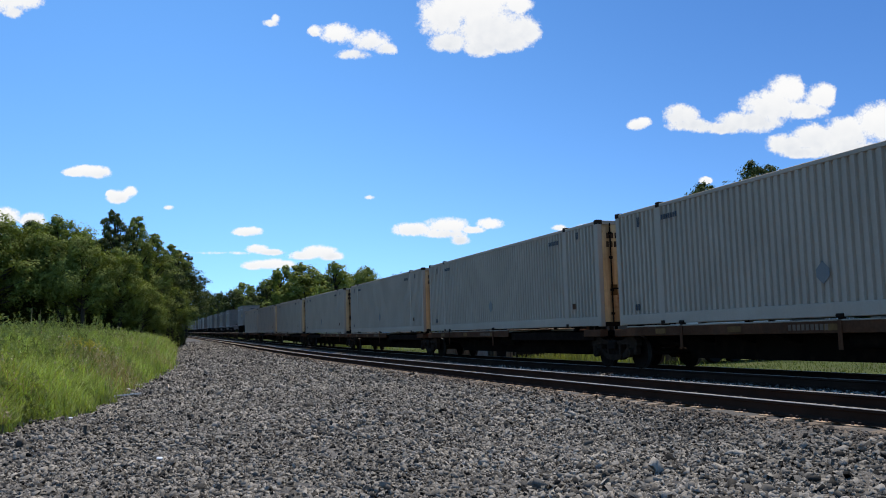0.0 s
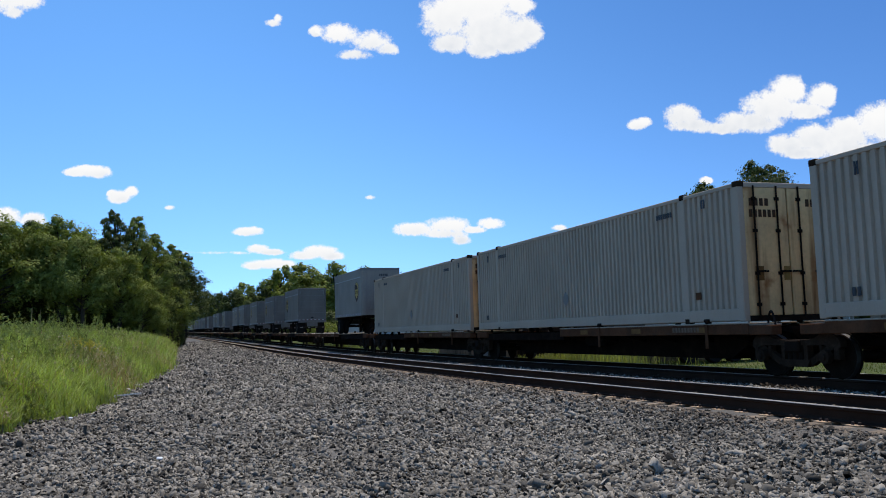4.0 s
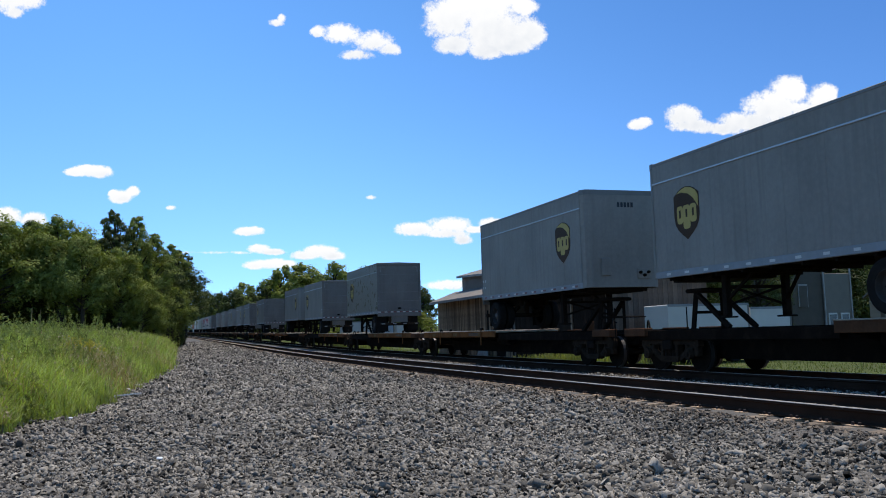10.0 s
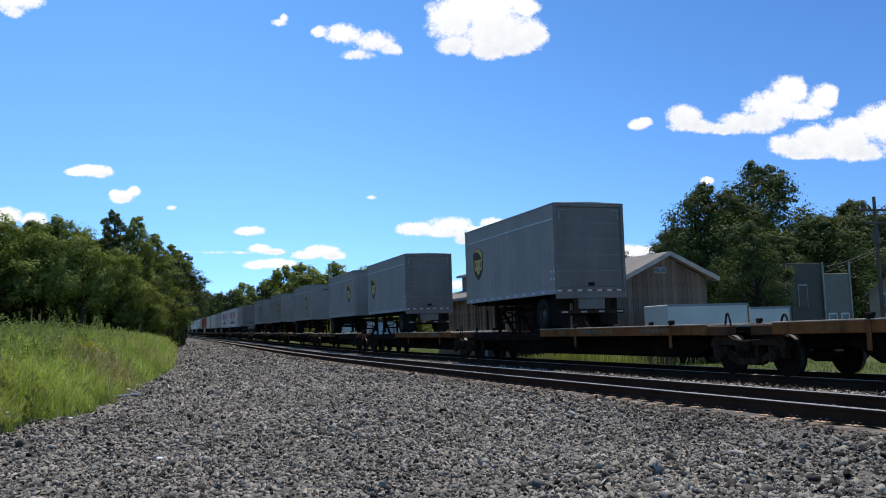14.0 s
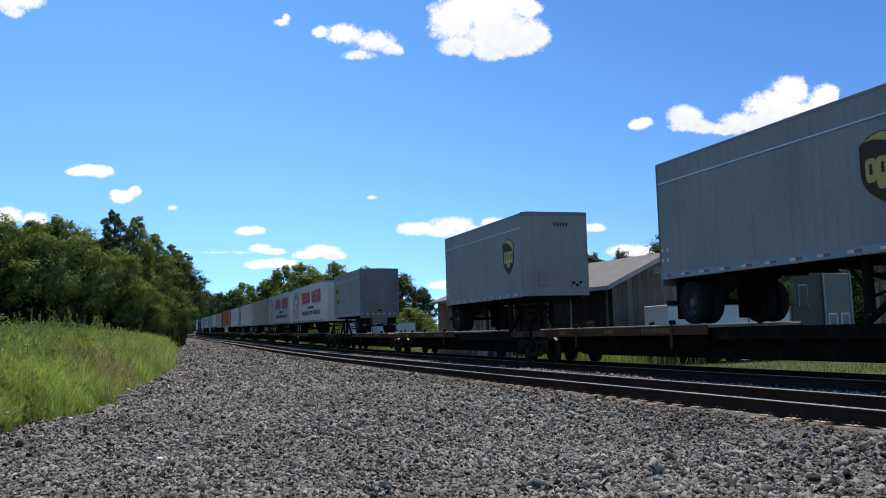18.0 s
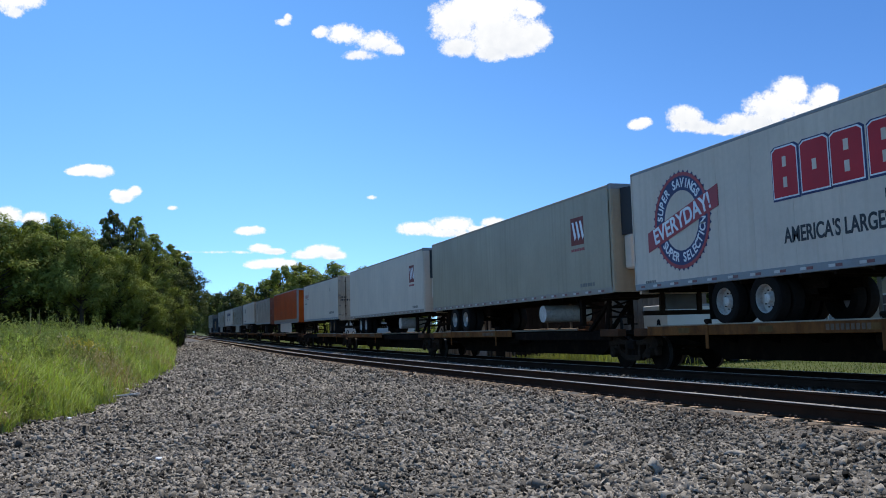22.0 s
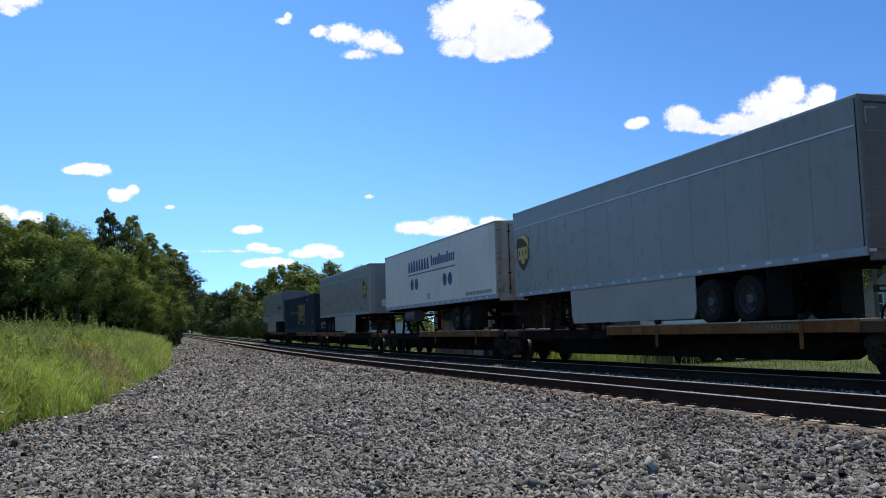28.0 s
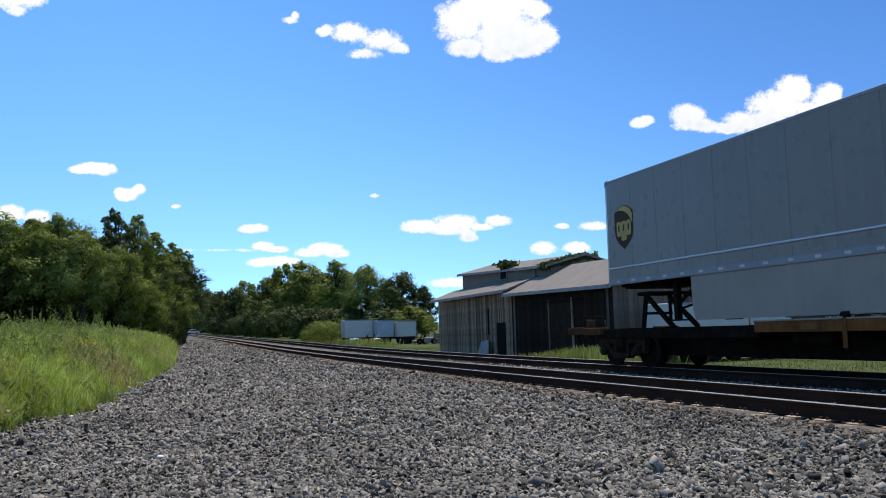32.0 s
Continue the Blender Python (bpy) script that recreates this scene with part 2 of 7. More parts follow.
def lettering(text, size, x, y, z, facing, stretch=1.0, depth=0.004, align="CENTER"):
    """Words as a mesh that stands on a wall: facing gives the side that it is read from (-x, -y, +x or +y)."""
    key = (text, size, depth, align)
    if key not in WORDS:
        WORDS[key] = word_mesh(*key)
    me = WORDS[key].copy()
    turn = {"-x": -90, "-y": 0, "+x": 90, "+y": 180}[facing]
    me.transform(pose(x, y, z, 0, 0, turn) @ pose(0, 0, 0, 90) @ Matrix.Diagonal((stretch, 1, 1, 1)))
    return me


def word_mesh(text, size, depth, align):
    cu = bpy.data.curves.new("letters", "FONT")
    cu.body, cu.size, cu.extrude, cu.align_x, cu.align_y = text, size, depth, align, "CENTER"
    cu.offset = 0.022 * size
    tmp = bpy.data.objects.new("letters", cu)
    scene.collection.objects.link(tmp)
    bpy.context.view_layer.update()
    me = bpy.data.meshes.new_from_object(tmp.evaluated_get(bpy.context.evaluated_depsgraph_get()))
    bpy.data.objects.remove(tmp)
    me.materials.clear()
    return me

# ---------------------------------------------------------------- ground
def field_edge(y):
    """Where the gravel ends and the weeds begin."""
    return np.interp(y, [-40, 6, 13, 16, 19, 24, 43, 80, 130, 300], [-7.5, -5.6, -3.6, -2.5, -1.45, -1.1, 0.45, 1.2, 2.0, 4.0])


def ground_z(x, y):
    """Height of the ground: gravel, the ballast bed of the two tracks, and the rough verges."""
    x, y = np.asarray(x, float), np.asarray(y, float)
    bed = np.interp(x, [-4, 5.0, 6.3, 7.2, 9.8, 10.2, 11.2, 11.55, 14.6, 15.8, 17.2, 60], [-0.36, -0.36, -0.34, -0.215, -0.215, -0.14, -0.14, -0.215, -0.215, -0.38, -0.42, -0.5])
    d = field_edge(y) - x
    bank = np.interp(d, [0, 1.0, 3.0, 8.0, 30.0], [0.0, 0.15, 0.75, 0.95, 0.6]) * np.interp(y, [0, 20, 40, 90, 150], [0.5, 1, 1, 0.6, 0.2])
    return bed + np.where(d > 0, bank, 0) + ngrade(y)


def build_ground():
    xs = np.concatenate([-np.geomspace(900, 30, 18), np.arange(-26, -8, 2.0), np.arange(-8, 18, 0.25), np.arange(18, 40, 2.0), np.geomspace(42, 900, 18)])
    ys = np.concatenate([-np.geomspace(300, 12, 8), np.arange(-10, 60, 0.5), np.arange(60, 140, 4.0), np.geomspace(145, 1800, 24)])
    X, Y = np.meshgrid(xs, ys, indexing="ij")
    Z = ground_z(X, Y)
    Z += np.where((np.abs(X) < 18) & (Y < 60), 0.012 * np.sin(X * 3.1 + 2 * np.sin(Y * 1.3)) + 0.012 * np.sin(Y * 2.3 + X), 0)
    n, m = X.shape
    idx = np.arange(n * m).reshape(n, m)
    faces = np.stack([idx[:-1, :-1], idx[1:, :-1], idx[1:, 1:], idx[:-1, 1:]], -1).reshape(-1, 4)
    cx, cy = (X[:-1, :-1] + X[1:, 1:]).ravel() / 2, (Y[:-1, :-1] + Y[1:, 1:]).ravel() / 2
    # slot 2, beneath the train, takes the ballast with the shadow in its colour
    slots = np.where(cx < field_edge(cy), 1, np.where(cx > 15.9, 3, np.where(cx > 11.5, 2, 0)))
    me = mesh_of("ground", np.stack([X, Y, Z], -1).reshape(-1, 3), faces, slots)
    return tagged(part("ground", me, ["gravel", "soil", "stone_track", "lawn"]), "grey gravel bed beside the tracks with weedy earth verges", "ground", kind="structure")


ground = build_ground()


# ---------------------------------------------------------------- tracks
RAIL = [(-0.075, -0.19), (0.075, -0.19), (0.075, -0.178), (0.02, -0.16), (0.011, -0.14), (0.011, -0.06), (0.036, -0.04), (0.036, -0.008), (0.028, 0.0),
        (-0.028, 0.0), (-0.036, -0.008), (-0.036, -0.04), (-0.011, -0.06), (-0.011, -0.14), (-0.02, -0.16), (-0.075, -0.178)]
STATIONS = [-60, -30, -10] + [2.0 * i for i in range(0, 40)] + [80, 90, 100, 120, 150, 200, 300, 450, 680]


def rail(name, x, parent):
    g = Geo()
    n = len(RAIL)
    vs = [(x + px, y, pz + grade(y)) for y in STATIONS for px, pz in RAIL]
    fs = [(j * n + i, j * n + (i + 1) % n, (j + 1) * n + (i + 1) % n, (j + 1) * n + i) for j in range(len(STATIONS) - 1) for i in range(n)]
    g.add(vs, fs)
    g.mi = [1 if i % n in (7, 8, 9) else 0 for i in range(len(fs))]
    return part(name, g, ["rail_side", "rail_top"], parent)


def track(name, centre, label):
    t = thing(name, label, "railway track", "railway tracks", "structure")
    for s in (-0.755, 0.755):
        rail("rail", centre + s, t)
    return t


track_near = track("track_near", NEAR_TRACK, "railway track with worn steel rails on weathered ties")
track_far = track("track_far", FAR_TRACK, "railway track with rusty rails that carries the freight train")

# ---------------------------------------------------------------- the train's materials
M["box_grey"] = mat("pale_grey_container_paint", (0.41, 0.32, 0.23), 0.7, spec=0.08, var=0.10, scale=0.6, fine=20, streak=((0.34, 0.26, 0.18), 0.35), bump=0.05, bump_scale=8)
M["box_cream"] = mat("rust_streaked_cream_paint", (0.68, 0.45, 0.21), 0.65, spec=0.08, var=0.2, scale=0.9, fine=12, streak=((0.17, 0.06, 0.018), 0.95), spots=((0.24, 0.085, 0.022), 0.9, 1.1))
M["trailer_grey"] = mat("weathered_aluminium_grey_paint", (0.262, 0.23, 0.188), 0.55, 0.0, spec=0.08, var=0.18, scale=0.5, fine=9, streak=((0.19, 0.162, 0.13), 0.55), bump=0.12, bump_scale=2.0)
M["trailer_silver"] = mat("glossy_silver_grey_paint", (0.210, 0.178, 0.141), 0.3, 0.0, spec=0.24, var=0.08, scale=0.5, fine=3, streak=((0.27, 0.235, 0.19), 0.35))
M["door_grey"] = mat("dull_grey_door_panel", (0.165, 0.148, 0.125), 0.6, var=0.14, scale=0.8, fine=9, streak=((0.11, 0.096, 0.08), 0.5), spec=0.1)
M["trailer_white"] = mat("white_trailer_paint", (0.62, 0.512, 0.40), 0.42, spec=0.08, var=0.10, scale=0.6, fine=9, streak=((0.44, 0.34, 0.24), 0.4), bump=0.08, bump_scale=1.4)
M["trailer_dirty"] = mat("grimy_white_paint", (0.44, 0.355, 0.26), 0.6, spec=0.15, var=0.2, scale=0.7, fine=9, streak=((0.20, 0.12, 0.06), 0.7), spots=((0.16, 0.08, 0.04), 0.6, 1.2), bump=0.08, bump_scale=3)
M["door_rusty"] = mat("grimy_rust_stained_door_paint", (0.25, 0.095, 0.058), 0.65, spec=0.12, var=0.25, scale=0.8, fine=10, streak=((0.12, 0.045, 0.02), 0.8), spots=((0.14, 0.055, 0.025), 0.8, 1.1))
M["trailer_dull"] = mat("dull_beige_trailer_paint", (0.37, 0.302, 0.205), 0.35, spec=0.12, var=0.12, scale=0.6, fine=9, streak=((0.23, 0.185, 0.12), 0.5), bump=0.15, bump_scale=1.6)
M["red_faded"] = mat("faded_red_marking", (0.42, 0.22, 0.17), 0.6, var=0.25, scale=4)
M["orange"] = mat("orange_trailer_paint", (0.47, 0.074, 0.009), 0.5, spec=0.05, var=0.2, scale=0.6, fine=9, streak=((0.28, 0.05, 0.010), 0.5), bump=0.1, bump_scale=1.5)
M["navy"] = mat("dark_blue_container_paint", (0.015, 0.025, 0.031), 0.65, spec=0.10, var=0.22, scale=0.7, fine=14, streak=((0.075, 0.072, 0.066), 0.4))
M["alu"] = mat("bare_aluminium", (0.24, 0.235, 0.225), 0.5, 0.2, spec=0.25, var=0.12, fine=30, streak=((0.3, 0.29, 0.27), 0.3))
M["chrome"] = mat("polished_strip", (0.42, 0.42, 0.41), 0.35, 0.5, var=0.05)
# base near black to hold the darkness beneath the cars too; grime patches over it
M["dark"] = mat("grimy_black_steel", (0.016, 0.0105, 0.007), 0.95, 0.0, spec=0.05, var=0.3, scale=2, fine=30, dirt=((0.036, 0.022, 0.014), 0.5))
M["steel"] = mat("dusty_truck_casting", (0.033, 0.020, 0.012), 0.95, 0.0, spec=0.04, var=0.35, scale=3, fine=30, dirt=((0.070, 0.046, 0.030), 0.5), bump=0.25)
M["deck"] = mat("rusty_brown_deck", (0.098, 0.043, 0.021), 0.95, 0.0, spec=0.03, var=0.35, scale=1.3, fine=20, dirt=((0.065, 0.036, 0.022), 0.7), bump=0.15)
M["deck_edge"] = mat("faded_yellow_rust_deck", (0.20, 0.075, 0.023), 0.95, 0.0, spec=0.04, var=0.35, scale=1.5, fine=20, dirt=((0.10, 0.043, 0.02), 0.85), streak=((0.06, 0.028, 0.015), 0.6), bump=0.15)
M["deck_top"] = mat("worn_deck_plate", (0.34, 0.27, 0.19), 0.8, 0.0, spec=0.2, var=0.25, scale=2)
# brown lowered so that the shade under the cars sits in the colour
M["sill"] = mat("shade_dark_brown_sill", (0.013, 0.008, 0.0052), 0.95, 0.0, spec=0.03, var=0.35, scale=1.5, fine=20, dirt=((0.034, 0.020, 0.012), 0.6))
M["tyre"] = mat("black_rubber", (0.018, 0.015, 0.0125), 0.95, var=0.25, fine=25, spec=0.05)
M["rim_white"] = mat("white_wheel_rim", (0.52, 0.48, 0.42), 0.5, 0.1, var=0.2, scale=6, dirt=((0.2, 0.15, 0.1), 0.6))
M["rim_dark"] = mat("dirty_wheel_rim", (0.075, 0.064, 0.054), 0.6, 0.0, var=0.3, scale=6, spec=0.2)
M["rim_gold"] = mat("rusty_tan_rim", (0.26, 0.16, 0.08), 0.6, 0.2, var=0.3, scale=6)
M["tread"] = mat("bright_wheel_tread", (0.07, 0.06, 0.05), 0.55, 0.5)
M["red"] = mat("red_marking", (0.33, 0.024, 0.027), 0.5, var=0.12)
M["red_bright"] = mat("bright_red_marking", (0.46, 0.026, 0.034), 0.5, var=0.12, spec=0.2)
M["red_dull"] = mat("dull_dark_red_emblem", (0.20, 0.045, 0.035), 0.6, var=0.2, scale=3, spec=0.2)
M["white_mark"] = mat("white_marking", (0.75, 0.74, 0.72), 0.45, var=0.1)
M["black_mark"] = mat("black_marking", (0.018, 0.018, 0.02), 0.6, var=0.15)
M["blue_mark"] = mat("dark_blue_marking", (0.018, 0.020, 0.085), 0.55, var=0.12)
M["brown_mark"] = mat("dark_brown_marking", (0.055, 0.026, 0.010), 0.6, var=0.12, spec=0.15)
M["gold_mark"] = mat("gold_marking", (0.46, 0.31, 0.07), 0.5, var=0.15, spec=0.25)
M["yellow_mark"] = mat("faded_yellow_marking", (0.22, 0.13, 0.018), 0.7, var=0.25, scale=4)
M["deck_mark"] = mat("faded_deck_stencil", (0.15, 0.10, 0.065), 0.8, var=0.3, scale=5, spec=0.1)
M["patch"] = mat("dull_amber_patch", (0.15, 0.075, 0.022), 0.7, var=0.3, scale=5, spec=0.1)
M["grey_mark"] = mat("grey_marking", (0.17, 0.155, 0.13), 0.6, var=0.15)
M["tape_white"] = mat("dull_white_tape", (0.30, 0.265, 0.22), 0.6, var=0.2)
M["tape_faint"] = mat("worn_pale_tape", (0.27, 0.25, 0.22), 0.6, var=0.25)
M["sticker"] = mat("white_paper_sticker", (0.55, 0.50, 0.43), 0.6, var=0.15)
M["door_cream"] = mat("scuffed_cream_door_paint", (0.50, 0.38, 0.26), 0.6, spec=0.15, var=0.2, scale=0.7, fine=9, streak=((0.20, 0.11, 0.055), 0.6), spots=((0.16, 0.08, 0.04), 0.5, 1.4), bump=0.08, bump_scale=3)
M["skirt"] = mat("pale_grey_skirt_panel", (0.32, 0.27, 0.212), 0.55, var=0.12, scale=0.8, streak=((0.27, 0.22, 0.16), 0.4), spec=0.06)
M["reflector"] = mat("red_reflector", (0.16, 0.03, 0.024), 0.35, var=0.1)
M["fascia_pale"] = mat("dusty_white_stencil", (0.34, 0.32, 0.29), 0.7, var=0.3, scale=9)
M["wood_floor"] = mat("trailer_underside", (0.035, 0.028, 0.022), 0.95, var=0.3, spec=0.05)

HALF = 1.25          # half the width of a box on the train


# ---------------------------------------------------------------- containers
def corrugated(y0, y1, z0, z1, x, out, pitch=0.27, deep=0.07):
    """A pressed steel side sheet: flutes that run from rail to rail."""
    g = Geo()
    n = max(int(round((y1 - y0) / pitch)), 1)
    p = (y1 - y0) / n
    pts = []
    for i in range(n):
        a = y0 + i * p
        pts += [(a, 0), (a + p * 0.44, 0), (a + p * 0.54, deep), (a + p * 0.90, deep)]
    pts.append((y1, 0))
    vs, fs = [], []
    for y, d in pts:
        for z in (z0, z1):
            vs += [(x - out * d, y, z), (x - out * (d + 0.003), y, z)]
    for i in range(len(pts) - 1):
        a, b = 4 * i, 4 * (i + 1)
        fs += [(a, b, b + 2, a + 2), (a + 1, a + 3, b + 3, b + 1)]
    g.add(vs, fs)
    return g


def container(label, paint, end_paint, marks, pitch=0.2, deep=0.05):
    """A 53-foot container, 16.15 m long, doors at y = 0, base at z = 1.12; its sides are fluted between posts."""
    c = thing("shipping_container", label, "shipping container", "containers on the train")
    L, z0, z1, w = 15.85, 1.12, 4.05, HALF
    posts = (2.08, 13.77)
    for s in (-1, 1):
        for a, b in ((0.16, posts[0] - 0.1), (posts[0] + 0.1, posts[1] - 0.1), (posts[1] + 0.1, L - 0.16)):
            part("side_panel", corrugated(a, b, z0 + 0.27, z1 - 0.09, s * (w - 0.012), s, pitch, deep), paint, c)
        part("bottom_rail", Geo().box(*sorted((s * w, s * (w - 0.10))), 0.02, L - 0.02, z0 + 0.02, z0 + 0.28, 0.012), paint, c)
        part("top_rail", Geo().box(*sorted((s * w, s * (w - 0.09))), 0.02, L - 0.02, z1 - 0.10, z1 - 0.01, 0.012), paint, c)
        for y in posts:
            p = part("post", Geo().box(*sorted((s * (w + 0.004), s * (w - 0.12))), y - 0.1, y + 0.1, z0 + 0.01, z1, 0.012), paint, c)
            part("casting", Geo().box(*sorted((s * (w + 0.012), s * (w - 0.14))), y - 0.09, y + 0.09, z1 - 0.10, z1 + 0.035, 0.015), "steel", p)
            part("casting", Geo().box(*sorted((s * (w + 0.012), s * (w - 0.14))), y - 0.09, y + 0.09, z0 - 0.02, z0 + 0.10, 0.015), "steel", p)
        for y in (0.09, L - 0.09):
            p = part("corner_post", Geo().box(*sorted((s * (w + 0.004), s * (w - 0.14))), y - 0.09, y + 0.09, z0, z1, 0.015), paint, c)
            part("casting", Geo().box(*sorted((s * (w + 0.012), s * (w - 0.16))), y - 0.098, y + 0.098, z1 - 0.11, z1 + 0.02, 0.015), "steel", p)
    part("roof", Geo().box(-w + 0.08, w - 0.08, 0.05, L - 0.05, z1 - 0.05, z1 - 0.02), paint, c)
    part("floor", Geo().box(-w + 0.09, w - 0.09, 0.1, L - 0.1, z0 + 0.05, z0 + 0.2), "wood_floor", c)
    part("end_wall", corrugated_end(L - 0.05, z0 + 0.1, z1 - 0.08, w - 0.13), end_paint, c)
    for s in (-1, 1):
        d = part("door", Geo().box(*sorted((s * 0.015, s * (w - 0.13))), 0.03, 0.08, z0 + 0.12, z1 - 0.11, 0.01), end_paint, c, "rust-streaked door")
        for k, x in enumerate((0.28, 0.86)):
            g = Geo().cyl("z", (s * x, 0.005), 0.02, z0 + 0.08, z1 - 0.07, 8)
            for z in (z0 + 0.35, z0 + 1.0, z0 + 1.9, z1 - 0.35):
                g.box(s * x - 0.05, s * x + 0.05, -0.01, 0.03, z - 0.035, z + 0.035)
            part("lock_rod", g, "dark", d)
            part("handle", Geo().box(*sorted((s * x, s * (x - 0.26))), -0.025, -0.005, z0 + 1.02, z0 + 1.06), "dark", d)
    part("door_sill", Geo().box(-w + 0.12, w - 0.12, 0.02, 0.12, z0 + 0.0, z0 + 0.12, 0.01), "dark", c)
    part("door_header", Geo().box(-w + 0.12, w - 0.12, 0.02, 0.12, z1 - 0.11, z1 + 0.0, 0.01), paint, c)
    marks(c, L, z0, z1, w)
    return c


def corrugated_end(y, z0, z1, w):
    g = Geo()
    pts = []
    n = 9
    p = 2 * w / n
    for i in range(n):
        a = -w + i * p
        pts += [(a, 0), (a + p * 0.3, 0), (a + p * 0.45, -0.04), (a + p * 0.85, -0.04)]
    pts.append((w, 0))
    vs = [(x, y + d + e, z) for x, d in pts for z in (z0, z1) for e in (0, 0.004)]
    fs = []
    for i in range(len(pts) - 1):
        a, b = 4 * i, 4 * (i + 1)
        fs += [(a, b, b + 2, a + 2), (a + 1, a + 3, b + 3, b + 1)]
    return g.add(vs, fs)


def bars_on_side(parent, s, y, z, width, height, n, colour, name="marking", w=HALF):
    """Writing too small to read, as a row of short bars on a side wall, centred at y, z."""
    g = Geo()
    p = width / n
    for i in range(n):
        a = y - width / 2 + i * p
        g.box(*sorted((s * (w + 0.001), s * (w + 0.007))), a + p * 0.12, a + p * 0.8, z - height / 2, z + height / 2)
    return part(name, g, colour, parent)


def bars_on_end(parent, x, z, width, height, n, colour, y=-0.002, thick=0.006):
    g = Geo()
    p = width / n
    for i in range(n):
        a = x - width / 2 + i * p
        g.box(a + p * 0.12, a + p * 0.8, y - thick, y, z - height / 2, z + height / 2)
    return part("marking", g, colour, parent)


def grey_marks(c, L, z0, z1, w):
    for s in (-1, 1):
        bars_on_side(c, s, 2.85, z1 - 0.36, 0.7, 0.12, 7, "black_mark")
        bars_on_side(c, s, 13.3, z1 - 0.36, 0.7, 0.12, 7, "black_mark")
        bars_on_side(c, s, 1.25, z1 - 0.30, 0.16, 0.20, 2, "black_mark", w=w + 0.002)
        bars_on_side(c, s, 14.7, z1 - 0.34, 0.12, 0.24, 2, "black_mark", w=w + 0.002)
        bars_on_side(c, s, 1.6, z0 + 0.60, 0.30, 0.16, 1, "deck", w=w + 0.002)
        bars_on_side(c, s, 14.9, z0 + 0.45, 0.24, 0.16, 2, "black_mark", w=w + 0.002)
        g = Geo().prism([(8.35, z0 + 0.62), (8.18, z0 + 0.76), (8.18, z0 + 0.9), (8.35, z0 + 1.05), (8.52, z0 + 0.9), (8.52, z0 + 0.76)], "x", s * (w + 0.001), s * (w + 0.008))
        part("placard", g, "grey_mark", c)
    bars_on_end(c, -0.72, z1 - 0.42, 0.52, 0.16, 4, "brown_mark", 0.028)
    bars_on_end(c, -0.64, z1 - 0.66, 0.70, 0.16, 6, "brown_mark", 0.028)
    bars_on_end(c, -0.78, z0 + 1.0, 0.30, 0.3, 1, "patch", 0.028)
    bars_on_end(c, -0.1, z0 + 1.0, 0.22, 0.3, 1, "yellow_mark", 0.028)
    bars_on_end(c, 0.72, z1 - 0.42, 0.52, 0.16, 4, "brown_mark", 0.028)


def navy_marks(c, L, z0, z1, w):
    for s in (-1, 1):
        g = Geo()
        x = sorted((s * (w + 0.001), s * (w + 0.008)))
        zc, h = 2.66, 1.5
        for y, d in ((4.4, 1), (7.8, -1)):
            g = Geo().box(*x, y - 0.09, y + 0.09, zc - h / 2, zc + h / 2)
            g.box(*x, *sorted((y + d * 0.09, y + d * 0.36)), zc + h / 2 - 0.14, zc + h / 2)
            g.box(*x, *sorted((y + d * 0.09, y + d * 0.36)), zc - h / 2, zc - h / 2 + 0.14)
            part("bracket_mark", g, "yellow_mark", c)
        for y in (5.3, 6.1, 6.9):
            # heavy rounded blocks with a slot
            o = [(y + a, 2.90 + b) for a, b in ((-0.24, -0.48), (0.24, -0.48), (0.36, -0.34), (0.36, 0.34), (0.24, 0.48), (-0.24, 0.48), (-0.36, 0.34), (-0.36, -0.34))]
            k = part("emblem_block", Geo().prism(o, "x", *x), "yellow_mark", c)
            part("block_slot", Geo().box(*sorted((s * (w + 0.0085), s * (w + 0.012))), y - 0.05, y + 0.16, 2.74, 3.06), "navy", k)
        part("lettering", lettering("INTERMODAL", 0.40, s * (w + 0.003), 6.1, 2.18, "-x" if s < 0 else "+x", 0.86), "yellow_mark", c)
        for y in (4.75, 5.1, 7.05, 7.4):
            part("dot", Geo().cyl("x", (y, 1.84), 0.12, *x, 18), "yellow_mark", c)
        bars_on_side(c, s, 3.1, z1 - 0.36, 0.9, 0.13, 8, "yellow_mark")
        part("lettering", lettering("How tomorrow moves", 0.42, s * (w + 0.002), 10.0, 2.78, "-x" if s < 0 else "+x"), "deck_mark", c)
        part("lettering", lettering("53'", 0.34, s * (w + 0.002), 1.0, z0 + 0.78, "-x" if s < 0 else "+x"), "yellow_mark", c)
        bars_on_side(c, s, 14.9, z0 + 0.75, 0.35, 0.18, 2, "yellow_mark", w=w + 0.002)
    bars_on_end(c, -0.25, z1 - 0.50, 1.3, 0.36, 3, "yellow_mark", 0.028)
    bars_on_end(c, -0.55, z0 + 0.55, 0.5, 0.5, 1, "grey_mark", 0.028)
    bars_on_end(c, 0.35, z0 + 1.3, 1.0, 0.22, 5, "grey_mark", 0.028)


# ---------------------------------------------------------------- road trailers
PUP_HALF = 1.205     # half the width of the dull short trailers


